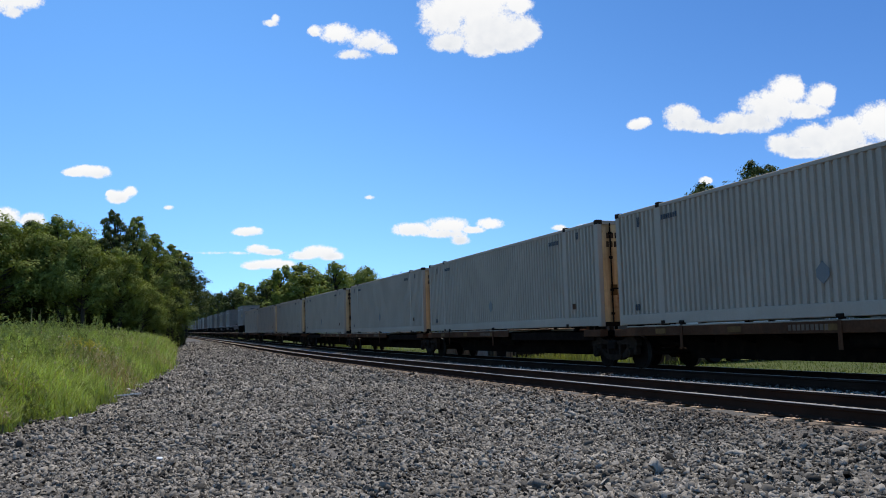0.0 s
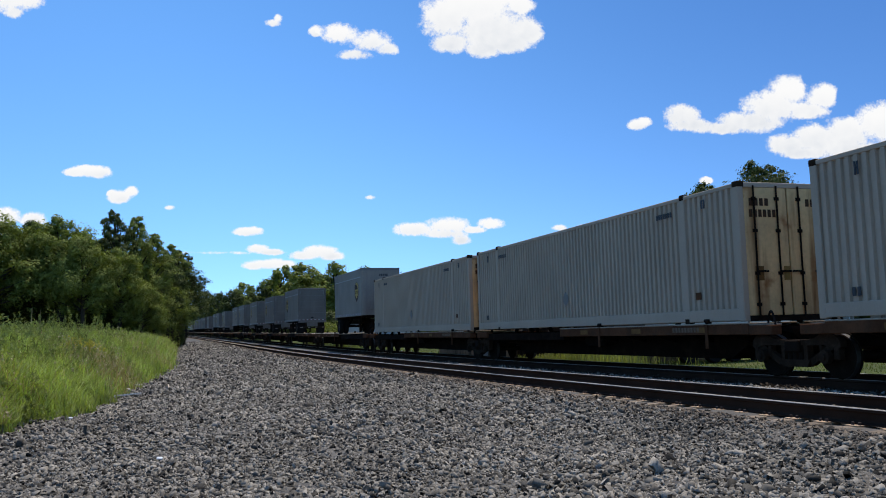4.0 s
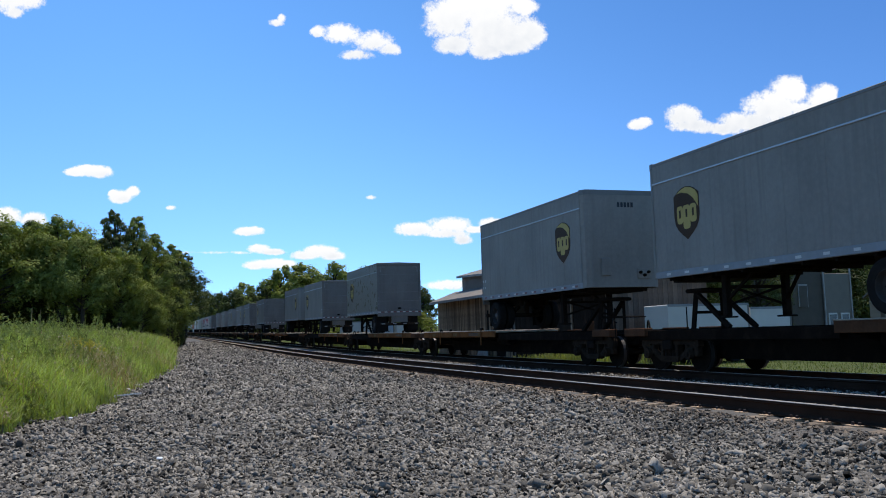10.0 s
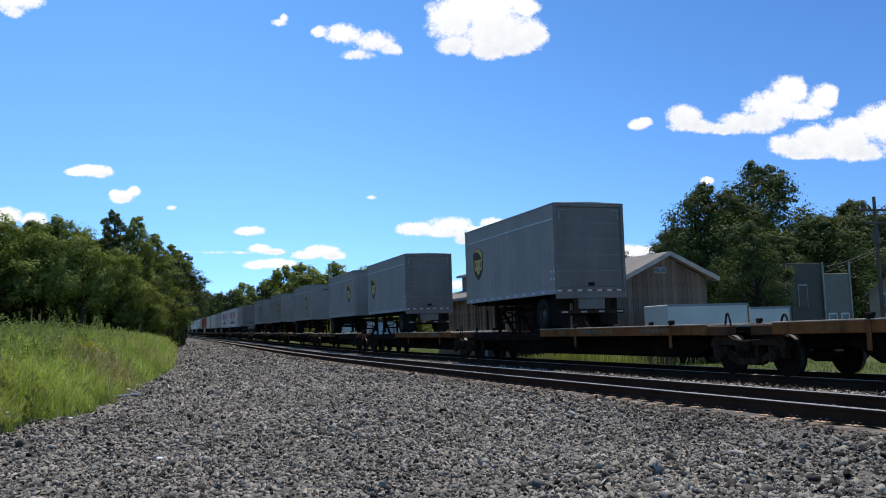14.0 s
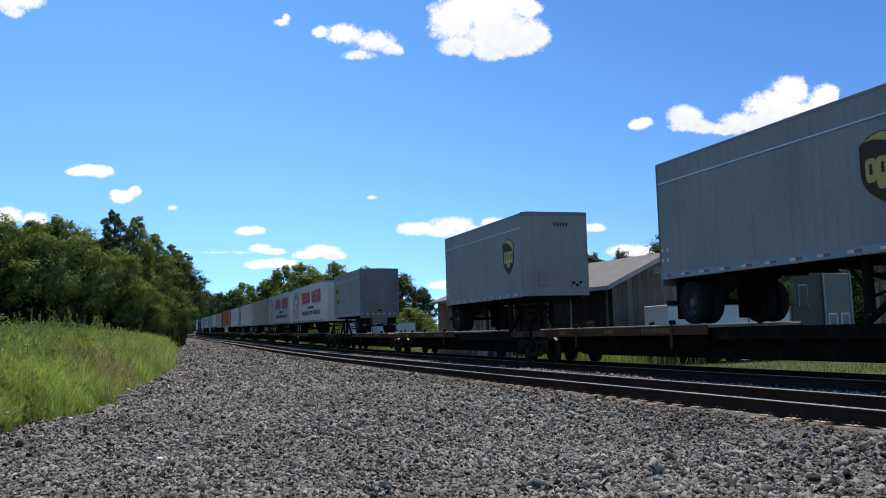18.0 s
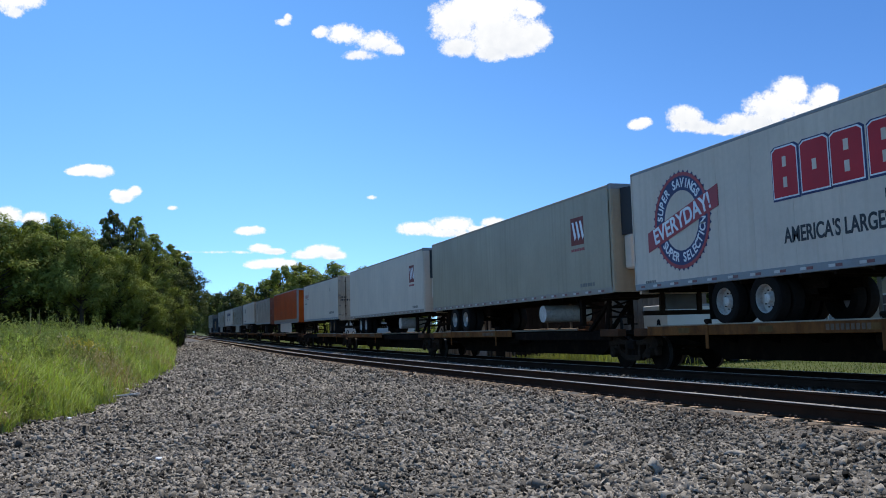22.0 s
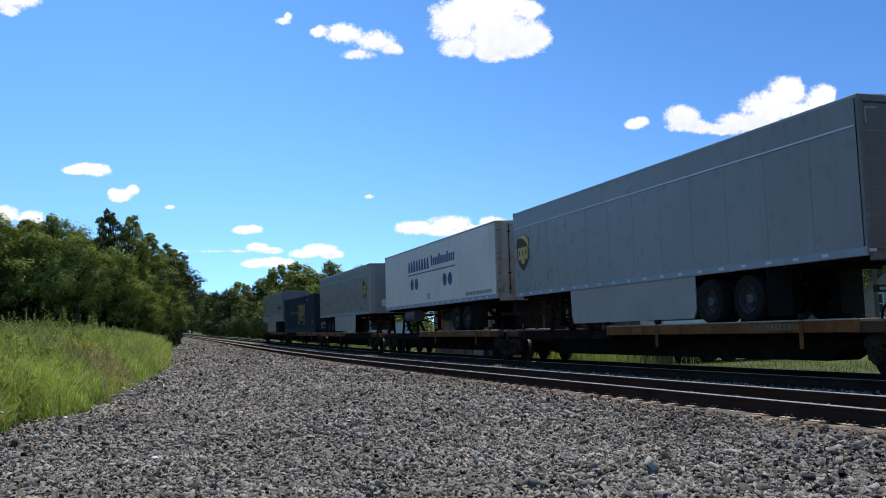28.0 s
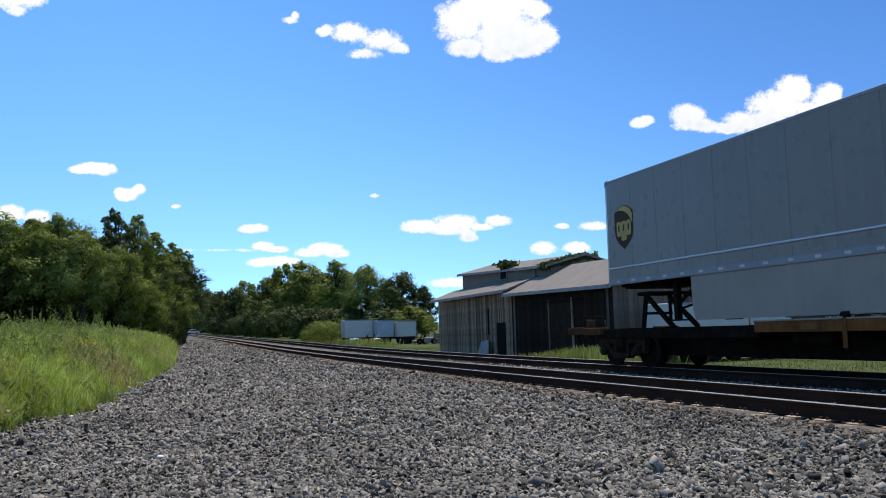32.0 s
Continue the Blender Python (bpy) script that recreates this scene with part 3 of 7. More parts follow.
def shield(parent, s, y, z, h, w=HALF):
    """A two-tone shield emblem: brown field, gold crest and gold bars."""
    wd = h * 0.82
    x = (s * (w + 0.002), s * (w + 0.008))

    def outline(k):
        o = [(-0.5, 0.33), (-0.30, 0.43), (-0.15, 0.47), (0, 0.485), (0.15, 0.47), (0.30, 0.43), (0.5, 0.33), (0.5, -0.08), (0.46, -0.21), (0.36, -0.32), (0.2, -0.42), (0, -0.52), (-0.2, -0.42), (-0.36, -0.32), (-0.46, -0.21), (-0.5, -0.08)]
        return [(y + a * wd * k, z + b * h * k) for a, b in o]
    p = part("emblem", Geo().prism(outline(1), "x", *x), "brown_mark", parent, "brown and gold shield")
    x2 = (s * (w + 0.009), s * (w + 0.012))
    crest = [(-0.47, 0.05), (-0.47, 0.27), (-0.38, 0.37), (-0.2, 0.44), (0, 0.47), (0.2, 0.44), (0.38, 0.38), (0.16, 0.385), (-0.08, 0.34), (-0.28, 0.24)]
    part("crest", Geo().prism([(y - s * a * wd, z + b * h) for a, b in crest], "x", *x2), "gold_mark", p)
    slots = Geo()
    # three rounded gold shapes, the middle one with a long foot
    for a, b0, b1, tall in ((0.26, -0.21, 0.13, 0.13), (0.0, -0.32, 0.13, 0.14), (-0.26, -0.21, 0.13, 0.12)):
        o = []
        for cx, cz, q0 in ((1, 1, 0), (-1, 1, 90), (-1, -1, 180), (1, -1, 270)):
            for k in range(4):
                q = radians(q0 + 30 * k)
                o.append((y + s * (a + cx * (tall - 0.07)) * wd + s * 0.07 * wd * math.cos(q), z + (b1 - 0.07 if cz > 0 else b0 + 0.07) * h + 0.07 * h * math.sin(q)))
        part("gold_shape", Geo().prism(o, "x", *sorted(x2)), "gold_mark", p)
        slots.box(*sorted((s * (w + 0.0125), s * (w + 0.014))), y + s * a * wd - 0.035 * wd, y + s * a * wd + 0.035 * wd, z - 0.10 * h, z + 0.05 * h)
    tagged(part("shape_slot", slots, "brown_mark", p), kind="stuff")


def road_wheel(parent, x, y, z, r, out, rim):
    """A pair of tyres on one hub; out is the side that shows."""
    w = thing_part("wheel", parent)
    for k in (0, 1):
        a = x - out * k * 0.33
        b = a - out * 0.26
        m = (a + b) / 2
        g = Geo().lathe("x", (y, z), [(r * 0.60, a), (r * 0.90, a + out * 0.012), (r * 0.985, a - out * 0.02), (r, m), (r * 0.985, b + out * 0.02), (r * 0.90, b - out * 0.012), (r * 0.60, b)], 28)
        part("tyre", g, "tyre", w, smooth=False)
        if k == 0:
            g = Geo().lathe("x", (y, z), [(r * 0.62, a - out * 0.01), (r * 0.62, a - out * 0.16), (r * 0.30, a - out * 0.16), (r * 0.20, a - out * 0.05), (r * 0.0 + 0.01, a - out * 0.04), (0.01, a - out * 0.24), (r * 0.60, a - out * 0.24), (r * 0.58, a - out * 0.01)], 24)
            part("rim", g, rim, w)
            g = Geo()
            for i in range(10):
                t = 2 * math.pi * i / 10
                g.cyl("x", (y + 0.36 * r * math.cos(t), z + 0.36 * r * math.sin(t)), 0.016, a - out * 0.15, a - out * 0.125, 6)
            tagged(part("wheel_nuts", g, "dark", w), kind="stuff")
    return w


def row(parent, name, g, material, places):
    """The same piece again and again along y."""
    src = part(name, g, material, parent)
    src.matrix_basis = pose(0, places[0], 0)
    for y in places[1:]:
        share(name, src, parent, pose(0, y, 0))


def thing_part(name, parent):
    ob = new(name)
    ob.parent = parent
    return ob


def trailer(label, L, paint, end_paint=None, axles=1, z0=2.15, z1=4.98, top_band=0.52, bottom_band=0.0, nose="bevel", doors="panel", rim="rim_dark",
            skirt=None, reefer=False, tank=False, low_strip=False, dark_corner=True, seams=1.22, rail_mat="alu", top_mat=None, name="semi_trailer", marks=None, shift=0.0):
    """A road trailer, nose at y = 0, doors at y = L, tyres on the deck at z = 1.07."""
    t = thing(name, label, "trailer", "road trailers on the train")
    w = PUP_HALF if paint == "trailer_grey" else HALF
    end_paint = end_paint or paint
    deck, r = 1.07, 0.49
    bev = (0.2 if axles == 1 else 0.30) if nose == "bevel" else 0.07
    zb = z0 + 0.14
    # walls
    for s in (-1, 1):
        g = Geo()
        g.box(*sorted((s * w, s * (w - 0.05))), bev, L - 0.06, zb, z1 - 0.05, 0.004)
        part("side_wall", g, paint, t)
        if seams:
            n = int((L - 1) / seams)
            g = Geo()
            for i in range(1, n + 1):
                y = bev + (L - bev) * i / (n + 1)
                g.box(*sorted((s * w, s * (w + 0.004))), y - 0.022, y + 0.022, zb + 0.02, z1 - top_band - 0.05)
            tagged(part("side_seams", g, paint, t), kind="stuff")
        if top_band:
            part("upper_strip", Geo().box(*sorted((s * w, s * (w + 0.022))), bev + 0.02, L - 0.10, z1 - top_band - 0.02, z1 - top_band + 0.02, 0.008), "chrome", t)
        part("top_rail", Geo().box(*sorted((s * (w + 0.008), s * (w - 0.06))), bev, L - 0.02, z1 - 0.09, z1 - 0.01, 0.015), top_mat or rail_mat, t)
        if low_strip:
            part("lower_strip", Geo().box(*sorted((s * w, s * (w + 0.03))), 0.3, L - 0.08, z0 + 0.42, z0 + 0.47, 0.01), "chrome", t)
        b = part("bottom_rail", Geo().box(*sorted((s * (w + 0.012), s * (w - 0.06))), bev, L - 0.02, z0, zb + 0.02, 0.012), rail_mat, t)
        n = int(L / 0.75)
        g = Geo().box(*sorted((s * (w + 0.012), s * (w + 0.02))), -0.08, 0.08, z0 + 0.055, z0 + 0.11)
        if s < 0:
            row(b, "reflector", g, "reflector", [0.6 + (L - 1.0) * i / (n - 1) for i in range(n)])
        g = Geo()
        for i in range(n - 1):
            y = 0.77 + (L - 1.0) * i / (n - 1)
            g.box(*sorted((s * (w + 0.012), s * (w + 0.02))), y - 0.08, y + 0.08, z0 + 0.055, z0 + 0.11)
        tagged(part("reflective_tape", g, "sticker", b), kind="stuff")
    # nose
    o = [(-w + bev, 0.0), (w - bev, 0.0), (w - bev * 0.25, bev * 0.28), (w, bev), (w, bev + 0.05), (-w, bev + 0.05), (-w, bev), (-w + bev * 0.25, bev * 0.28)]
    part("nose", Geo().prism(o, "z", z0 + 0.02, z1 - 0.03), end_paint, t)
    part("nose_cap", Geo().prism([(a * 1.004, b - 0.006 if b < 0.2 else b) for a, b in o], "z", z1 - 0.14, z1 + 0.004), "grey_mark" if dark_corner else "alu", t)
    if nose == "bevel" and axles == 1:
        bars_on_end(t, 0.15, z1 - 0.42, 0.55, 0.14, 5, "black_mark", 0.0)
        part("document_box", Geo().box(-0.72, -0.42, -0.05, 0.0, z0 + 0.35, z0 + 0.85, 0.015), end_paint, t)
        k = part("coupling_plate", Geo().box(0.45, 0.86, -0.03, 0, z0 + 0.26, z0 + 0.56, 0.01), end_paint, t)
        for x, z in ((0.53, 0.44), (0.66, 0.36), (0.79, 0.45)):
            part("air_coupling", Geo().cyl("y", (x, z0 + z), 0.045, -0.09, -0.03, 10), "dark", k)
    part("roof", Geo().prism([(-w + 0.03, z1 - 0.06), (w - 0.03, z1 - 0.06), (w - 0.05, z1 - 0.01), (0, z1 + 0.025), (-w + 0.05, z1 - 0.01)], "y", bev, L - 0.02), "alu" if rail_mat == "alu" else paint, t)
    part("floor", Geo().box(-w + 0.04, w - 0.04, bev, L - 0.05, z0 + 0.02, zb - 0.005), "wood_floor", t)
    # doors and rear frame
    drop = 0.15 if axles == 1 else 0.0
    fr = Geo()
    for s in (-1, 1):
        fr.box(*sorted((s * w, s * (w - 0.11))), L - 0.10, L, z0 - drop, z1 - 0.01, 0.012)
    fr.box(-w + 0.11, w - 0.11, L - 0.10, L, z1 - 0.14, z1 - 0.01, 0.012)
    fr.box(-w + 0.11, w - 0.11, L - 0.10, L, z0 - max(drop, 0.08), z0 + 0.20, 0.012)
    part("rear_frame", fr, "door_grey" if paint in ("trailer_grey", "trailer_silver") else end_paint, t)
    if doors == "panel":
        d = part("door", Geo().box(-w + 0.115, w - 0.115, L - 0.075, L - 0.045, z0 + 0.205, z1 - 0.145, 0.004), "door_grey" if paint in ("trailer_grey", "trailer_silver") else end_paint, t, "flush roll-up rear door")
        g = Geo()
        for s in (-1, 1):
            g.box(*sorted((s * (w - 0.17), s * (w - 0.44))), L - 0.042, L - 0.036, z1 - 0.25, z1 - 0.215)
            g.box(*sorted((s * (w - 0.17), s * (w - 0.205))), L - 0.042, L - 0.036, z1 - 0.52, z1 - 0.215)
        part("reflective_corner", g, "tape_faint", d)
        g = Geo()
        for k in range(1, 5):
            z = z0 + 0.205 + (z1 - z0 - 0.35) * k / 5
            g.box(-w + 0.13, w - 0.13, L - 0.0455, L - 0.041, z - 0.012, z + 0.012)
        tagged(part("panel_joint", g, "grey_mark", d), kind="stuff")
        if axles == 1:
            for s in (-1, 1):
                g = Geo()
                for k in range(4):
                    g.box(*sorted((s * (w + 0.001), s * (w + 0.006))), L - 0.40 + 0.22 * (k % 2), L - 0.33 + 0.22 * (k % 2), z0 + 0.42 + 0.24 * (k // 2), z0 + 0.50 + 0.24 * (k // 2))
                part("tape_square", g, "sticker", t)
        for s in (-1, 1):
            g = Geo()
            for k in range(3):
                g.box(*sorted((s * (w - 0.02), s * (w - 0.09))), L - 0.001, L + 0.012, z0 + 0.5 + 0.16 * k, z0 + 0.58 + 0.16 * k)
            part("hinge", g, "grey_mark", d)
        part("latch", Geo().box(-0.1, 0.1, L - 0.042, L - 0.01, z0 + 0.24, z0 + 0.34), "dark", d)
    else:
        for s in (-1, 1):
            d = part("door", Geo().box(*sorted((s * 0.01, s * (w - 0.115))), L - 0.05, L - 0.005, z0 + 0.205, z1 - 0.145, 0.008), end_paint, t, "swing door with lock rods")
            for x in (0.22, 0.75):
                g = Geo().cyl("z", (s * x, L + 0.015), 0.018, z0 + 0.15, z1 - 0.1, 8)
                for z in (z0 + 0.35, z0 + 0.9, z1 - 0.4):
                    g.box(s * x - 0.05, s * x + 0.05, L - 0.004, L + 0.03, z - 0.03, z + 0.03)
                part("lock_rod", g, "brown_mark", d)
            g = Geo()
            for z in (z0 + 0.3, z0 + 0.9, z0 + 1.6, z1 - 0.35):
                g.box(*sorted((s * (w - 0.02), s * (w - 0.18))), L - 0.004, L + 0.012, z - 0.028, z + 0.028)
            part("hinge", g, "grey_mark", d)
    g = Geo()
    h = Geo()
    for i in range(14):
        x = -w + 0.1 + (2 * w - 0.2) * i / 13
        (h if i % 2 else g).box(x - 0.075, x + 0.075, L, L + 0.006, z0 + 0.07, z0 + 0.12)
    if doors == "panel":
        tagged(part("reflective_strip", g, "reflector", t), kind="stuff")
        tagged(part("reflective_strip", h, "sticker", t), kind="stuff")
    bp = part("rear_bumper", Geo().box(-1.1, 1.1, L - 0.12, L - 0.02, z0 - 0.62, z0 - 0.50, 0.01), "steel", t)
    for x in (-0.55, 0.55):
        part("bumper_post", Geo().box(x - 0.07, x + 0.07, L - 0.12, L - 0.04, z0 - 0.5, z0, 0.01), "steel", bp)
    if doors == "panel":
        part("dock_plate", Geo().box(-0.46, 0.46, L - 0.10, L - 0.06, z0 - 0.48, z0 - 0.09, 0.01), "door_grey", bp)
        g = Geo()
        for x in (-0.95, -0.3, 0.3, 0.95):
            g.box(x - 0.1, x + 0.1, L - 0.02, L - 0.014, z0 - 0.585, z0 - 0.535)
        tagged(part("reflective_strip", g, "tape_white", bp), kind="stuff")
    # running gear
    ys = (L - 1.15,) if axles == 1 else (L - 3.3 + shift, L - 4.62 + shift)
    for y in ys:
        for s in (-1, 1):
            road_wheel(t, s * (w - 0.03), y, deck + r, r, s, rim)
        part("axle", Geo().cyl("x", (y, deck + r), 0.07, -w + 0.3, w - 0.3, 10), "dark", t)
    y0, y1 = min(ys) - 0.9, max(ys) + 0.7
    for s in (-1, 1):
        g = Geo()
        g.box(*sorted((s * 0.42, s * 0.54)), y0, min(y1, L - 0.15), z0 - 0.26, z0 + 0.02, 0.01)
        for y in ys:
            g.beam((s * 0.48, y - 0.6, z0 - 0.3), (s * 0.48, y, deck + r + 0.1), 0.09, 0.12)
            g.beam((s * 0.48, y + 0.5, z0 - 0.2), (s * 0.48, y, deck + r + 0.1), 0.09, 0.12)
        part("suspension", g, "dark", t)
    for s in (-1, 1):
        yb = min(max(ys) + 0.58, L - 0.16)
        part("mudflap", Geo().box(*sorted((s * (w - 0.06), s * (w - 0.66))), yb, yb + 0.012, deck + 0.12, z0), "tyre", t)
    yl = 2.35 if axles == 1 else 2.75
    for s in (-1, 1):
        g = Geo().box(*sorted((s * 0.72, s * 0.86)), yl - 0.08, yl + 0.08, deck + 0.12, z0 + 0.02, 0.01)
        g.box(s * 0.79 - 0.16, s * 0.79 + 0.16, yl - 0.16, yl + 0.16, deck + 0.08, deck + 0.12, 0.01)
        g.beam((s * 0.79, yl, deck + 0.45), (s * 0.60, yl + 0.75, z0), 0.06, 0.06)
        part("landing_leg", g, "dark", t)
    g = Geo()
    g.beam((-0.8, yl, deck + 0.35), (0.8, yl, deck + 0.8), 0.05, 0.05)
    g.beam((0.8, yl, deck + 0.35), (-0.8, yl, deck + 0.8), 0.05, 0.05)
    g.box(-0.8, 0.8, yl - 0.03, yl + 0.03, z0 - 0.35, z0 - 0.28)
    part("landing_brace", g, "dark", t)
    part("coupler_plate", Geo().box(-0.85, 0.85, 0.35, 1.9, z0 - 0.10, z0 + 0.02, 0.02), "dark", t)
    row(t, "cross_member", Geo().box(-w + 0.06, w - 0.06, -0.03, 0.03, z0 - 0.07, z0 + 0.02), "dark", [bev + 0.5 + i * 0.9 for i in range(int(L / 0.9))])
    if skirt:
        a, b, zl = skirt
        if paint == "orange":          # the front edge bulges forward at its foot
            o = [(a + 0.45, z0), (b, z0), (b, zl + 0.22), (b - 0.12, zl), (a + 0.45, zl), (a + 0.12, zl + 0.08), (a, zl + 0.22), (a + 0.12, zl + 0.45), (a + 0.30, zl + 0.65)]
        else:
            o = [(a, z0), (b, z0), (b, zl + 0.22), (b - 0.12, zl), (a + 0.12, zl), (a + 0.03, zl + 0.25)]
        for s in (-1, 1):
            part("side_skirt", Geo().prism(o, "x", s * (w - 0.02), s * (w - 0.045)), "trailer_white" if paint == "orange" else "skirt", t, "pale aerodynamic skirt")
    if tank:
        for s in (-1, 1):
            part("fuel_tank", Geo().cyl("y", (s * 0.92, z0 - 0.36), 0.27, 3.4, 5.0, 20), "rim_dark", t)
    if reefer:
        part("cooling_unit", Geo().prism([(-0.95, -0.02), (0.95, -0.02), (0.80, -0.42), (-0.80, -0.42)], "z", z0 + 1.55, z1 - 0.12), "black_mark", t, "black cooling unit on the nose")
        part("cooling_unit_cover", Geo().box(-0.9, 0.9, -0.40, -0.02, z0 + 0.62, z0 + 1.545, 0.05), "trailer_white", t)
        part("fuel_tank", Geo().cyl("x", (5.1, z0 - 0.43), 0.27, -1.02, 0.6, 24), "rim_white", t, "white tank slung across the frame")
        part("air_duct", Geo().ring("y", (0, z1 - 0.6), 0.28, 0.36, -0.45, -0.42, 18), "dark", t)
    if marks:
        marks(t, L, z0, z1, w)
    return t

# ---------------------------------------------------------------- spine cars
def wheelset(parent, y):
    w = thing_part("wheelset", parent)
    for s in (-1, 1):
        x = s * 0.755
        part("tread", Geo().lathe("x", (y, 0.42), [(0.41, x - 0.052), (0.4215, x - 0.05), (0.4215, x + 0.05), (0.41, x + 0.052)], 26), "tread", w)
        g = Geo().lathe("x", (y, 0.42), [(0.08, x - 0.065), (0.40, x - 0.065), (0.42, x - 0.05), (0.42, x + 0.05), (0.40, x + 0.065), (0.08, x + 0.065)], 26)
        fl = x - s * 0.07
        g.lathe("x", (y, 0.42), [(0.10, fl - 0.013), (0.446, fl - 0.013), (0.446, fl + 0.013), (0.10, fl + 0.013)], 26)
        part("wheel", g, "dark", w)
    part("axle", Geo().cyl("x", (y, 0.42), 0.08, -0.95, 0.95, 12), "dark", w)
    return w


def bogie(parent, y):
    """A two-axle truck with cast side frames, centred at y."""
    b = thing_part("truck", parent)
    for d in (-0.89, 0.89):
        wheelset(b, y + d)
    for s in (-1, 1):
        x0, x1 = sorted((s * 0.93, s * 1.08))
        g = Geo()
        # cast frame: saddle-shaped top chord, spring seat, columns and slanted struts with open windows between
        top = [(-1.24, 0.60), (-1.22, 0.72), (-1.14, 0.80), (-1.0, 0.845), (-0.84, 0.85), (-0.70, 0.82), (-0.56, 0.765), (-0.40, 0.735), (0, 0.73)]
        low = [(-1.24, 0.60), (-1.15, 0.56), (-1.0, 0.60), (-0.78, 0.64), (-0.55, 0.63), (0, 0.63)]
        full = top + [(-a, b) for a, b in reversed(top[:-1])] + [(-a, b) for a, b in low[1:-1]] + low[:0:-1]
        g.prism([(y + a, b) for a, b in full], "x", x0, x1)
        g.prism([(y - 0.45, 0.36), (y - 0.34, 0.22), (y + 0.34, 0.22), (y + 0.45, 0.36)], "x", x0 - 0.01, x1 + 0.01)
        for d in (-1, 1):
            g.beam((s * 1.005, y + d * 1.0, 0.62), (s * 1.005, y + d * 0.42, 0.30), 0.11, 0.13)
            g.box(x0 + 0.004, x1 - 0.004, *sorted((y + d * 0.27, y + d * 0.37)), 0.34, 0.68)
            g.box(x0 - 0.003, x1 + 0.003, *sorted((y + d * 1.04, y + d * 1.18)), 0.36, 0.60, 0.02)
            g.box(x0 - 0.003, x1 + 0.003, *sorted((y + d * 0.68, y + d * 0.76)), 0.40, 0.64, 0.02)
        part("side_frame", g, "steel", b)
        plate = Geo()
        for d in (-0.075, 0.075):
            plate.box(*sorted((s * 1.082, s * 1.09)), y + d - 0.055, y + d + 0.055, 0.645, 0.715)
        part("number_plate", plate, "fascia_pale", b)
        for d in (-0.89, 0.89):
            g = Geo().cyl("x", (y + d, 0.42), 0.13, *sorted((s * 1.06, s * 1.17)), 14)
            g.cyl("x", (y + d, 0.42), 0.06, *sorted((s * 1.16, s * 1.20)), 8)
            part("bearing_cap", g, "steel", b)
        g = Geo()
        for d in (-0.15, 0.0, 0.15):
            g.cyl("z", (s * 1.02, y + d), 0.065, 0.30, 0.62, 10)
        tagged(part("springs", g, "dark", b), kind="stuff")
    part("bolster", Geo().box(-1.15, 1.15, y - 0.2, y + 0.2, 0.50, 0.74, 0.03), "dark", b)
    for d in (-0.42, 0.42):
        part("brake_beam", Geo().box(-0.9, 0.9, y + d - 0.05, y + d + 0.05, 0.32, 0.42), "dark", b)
    return b


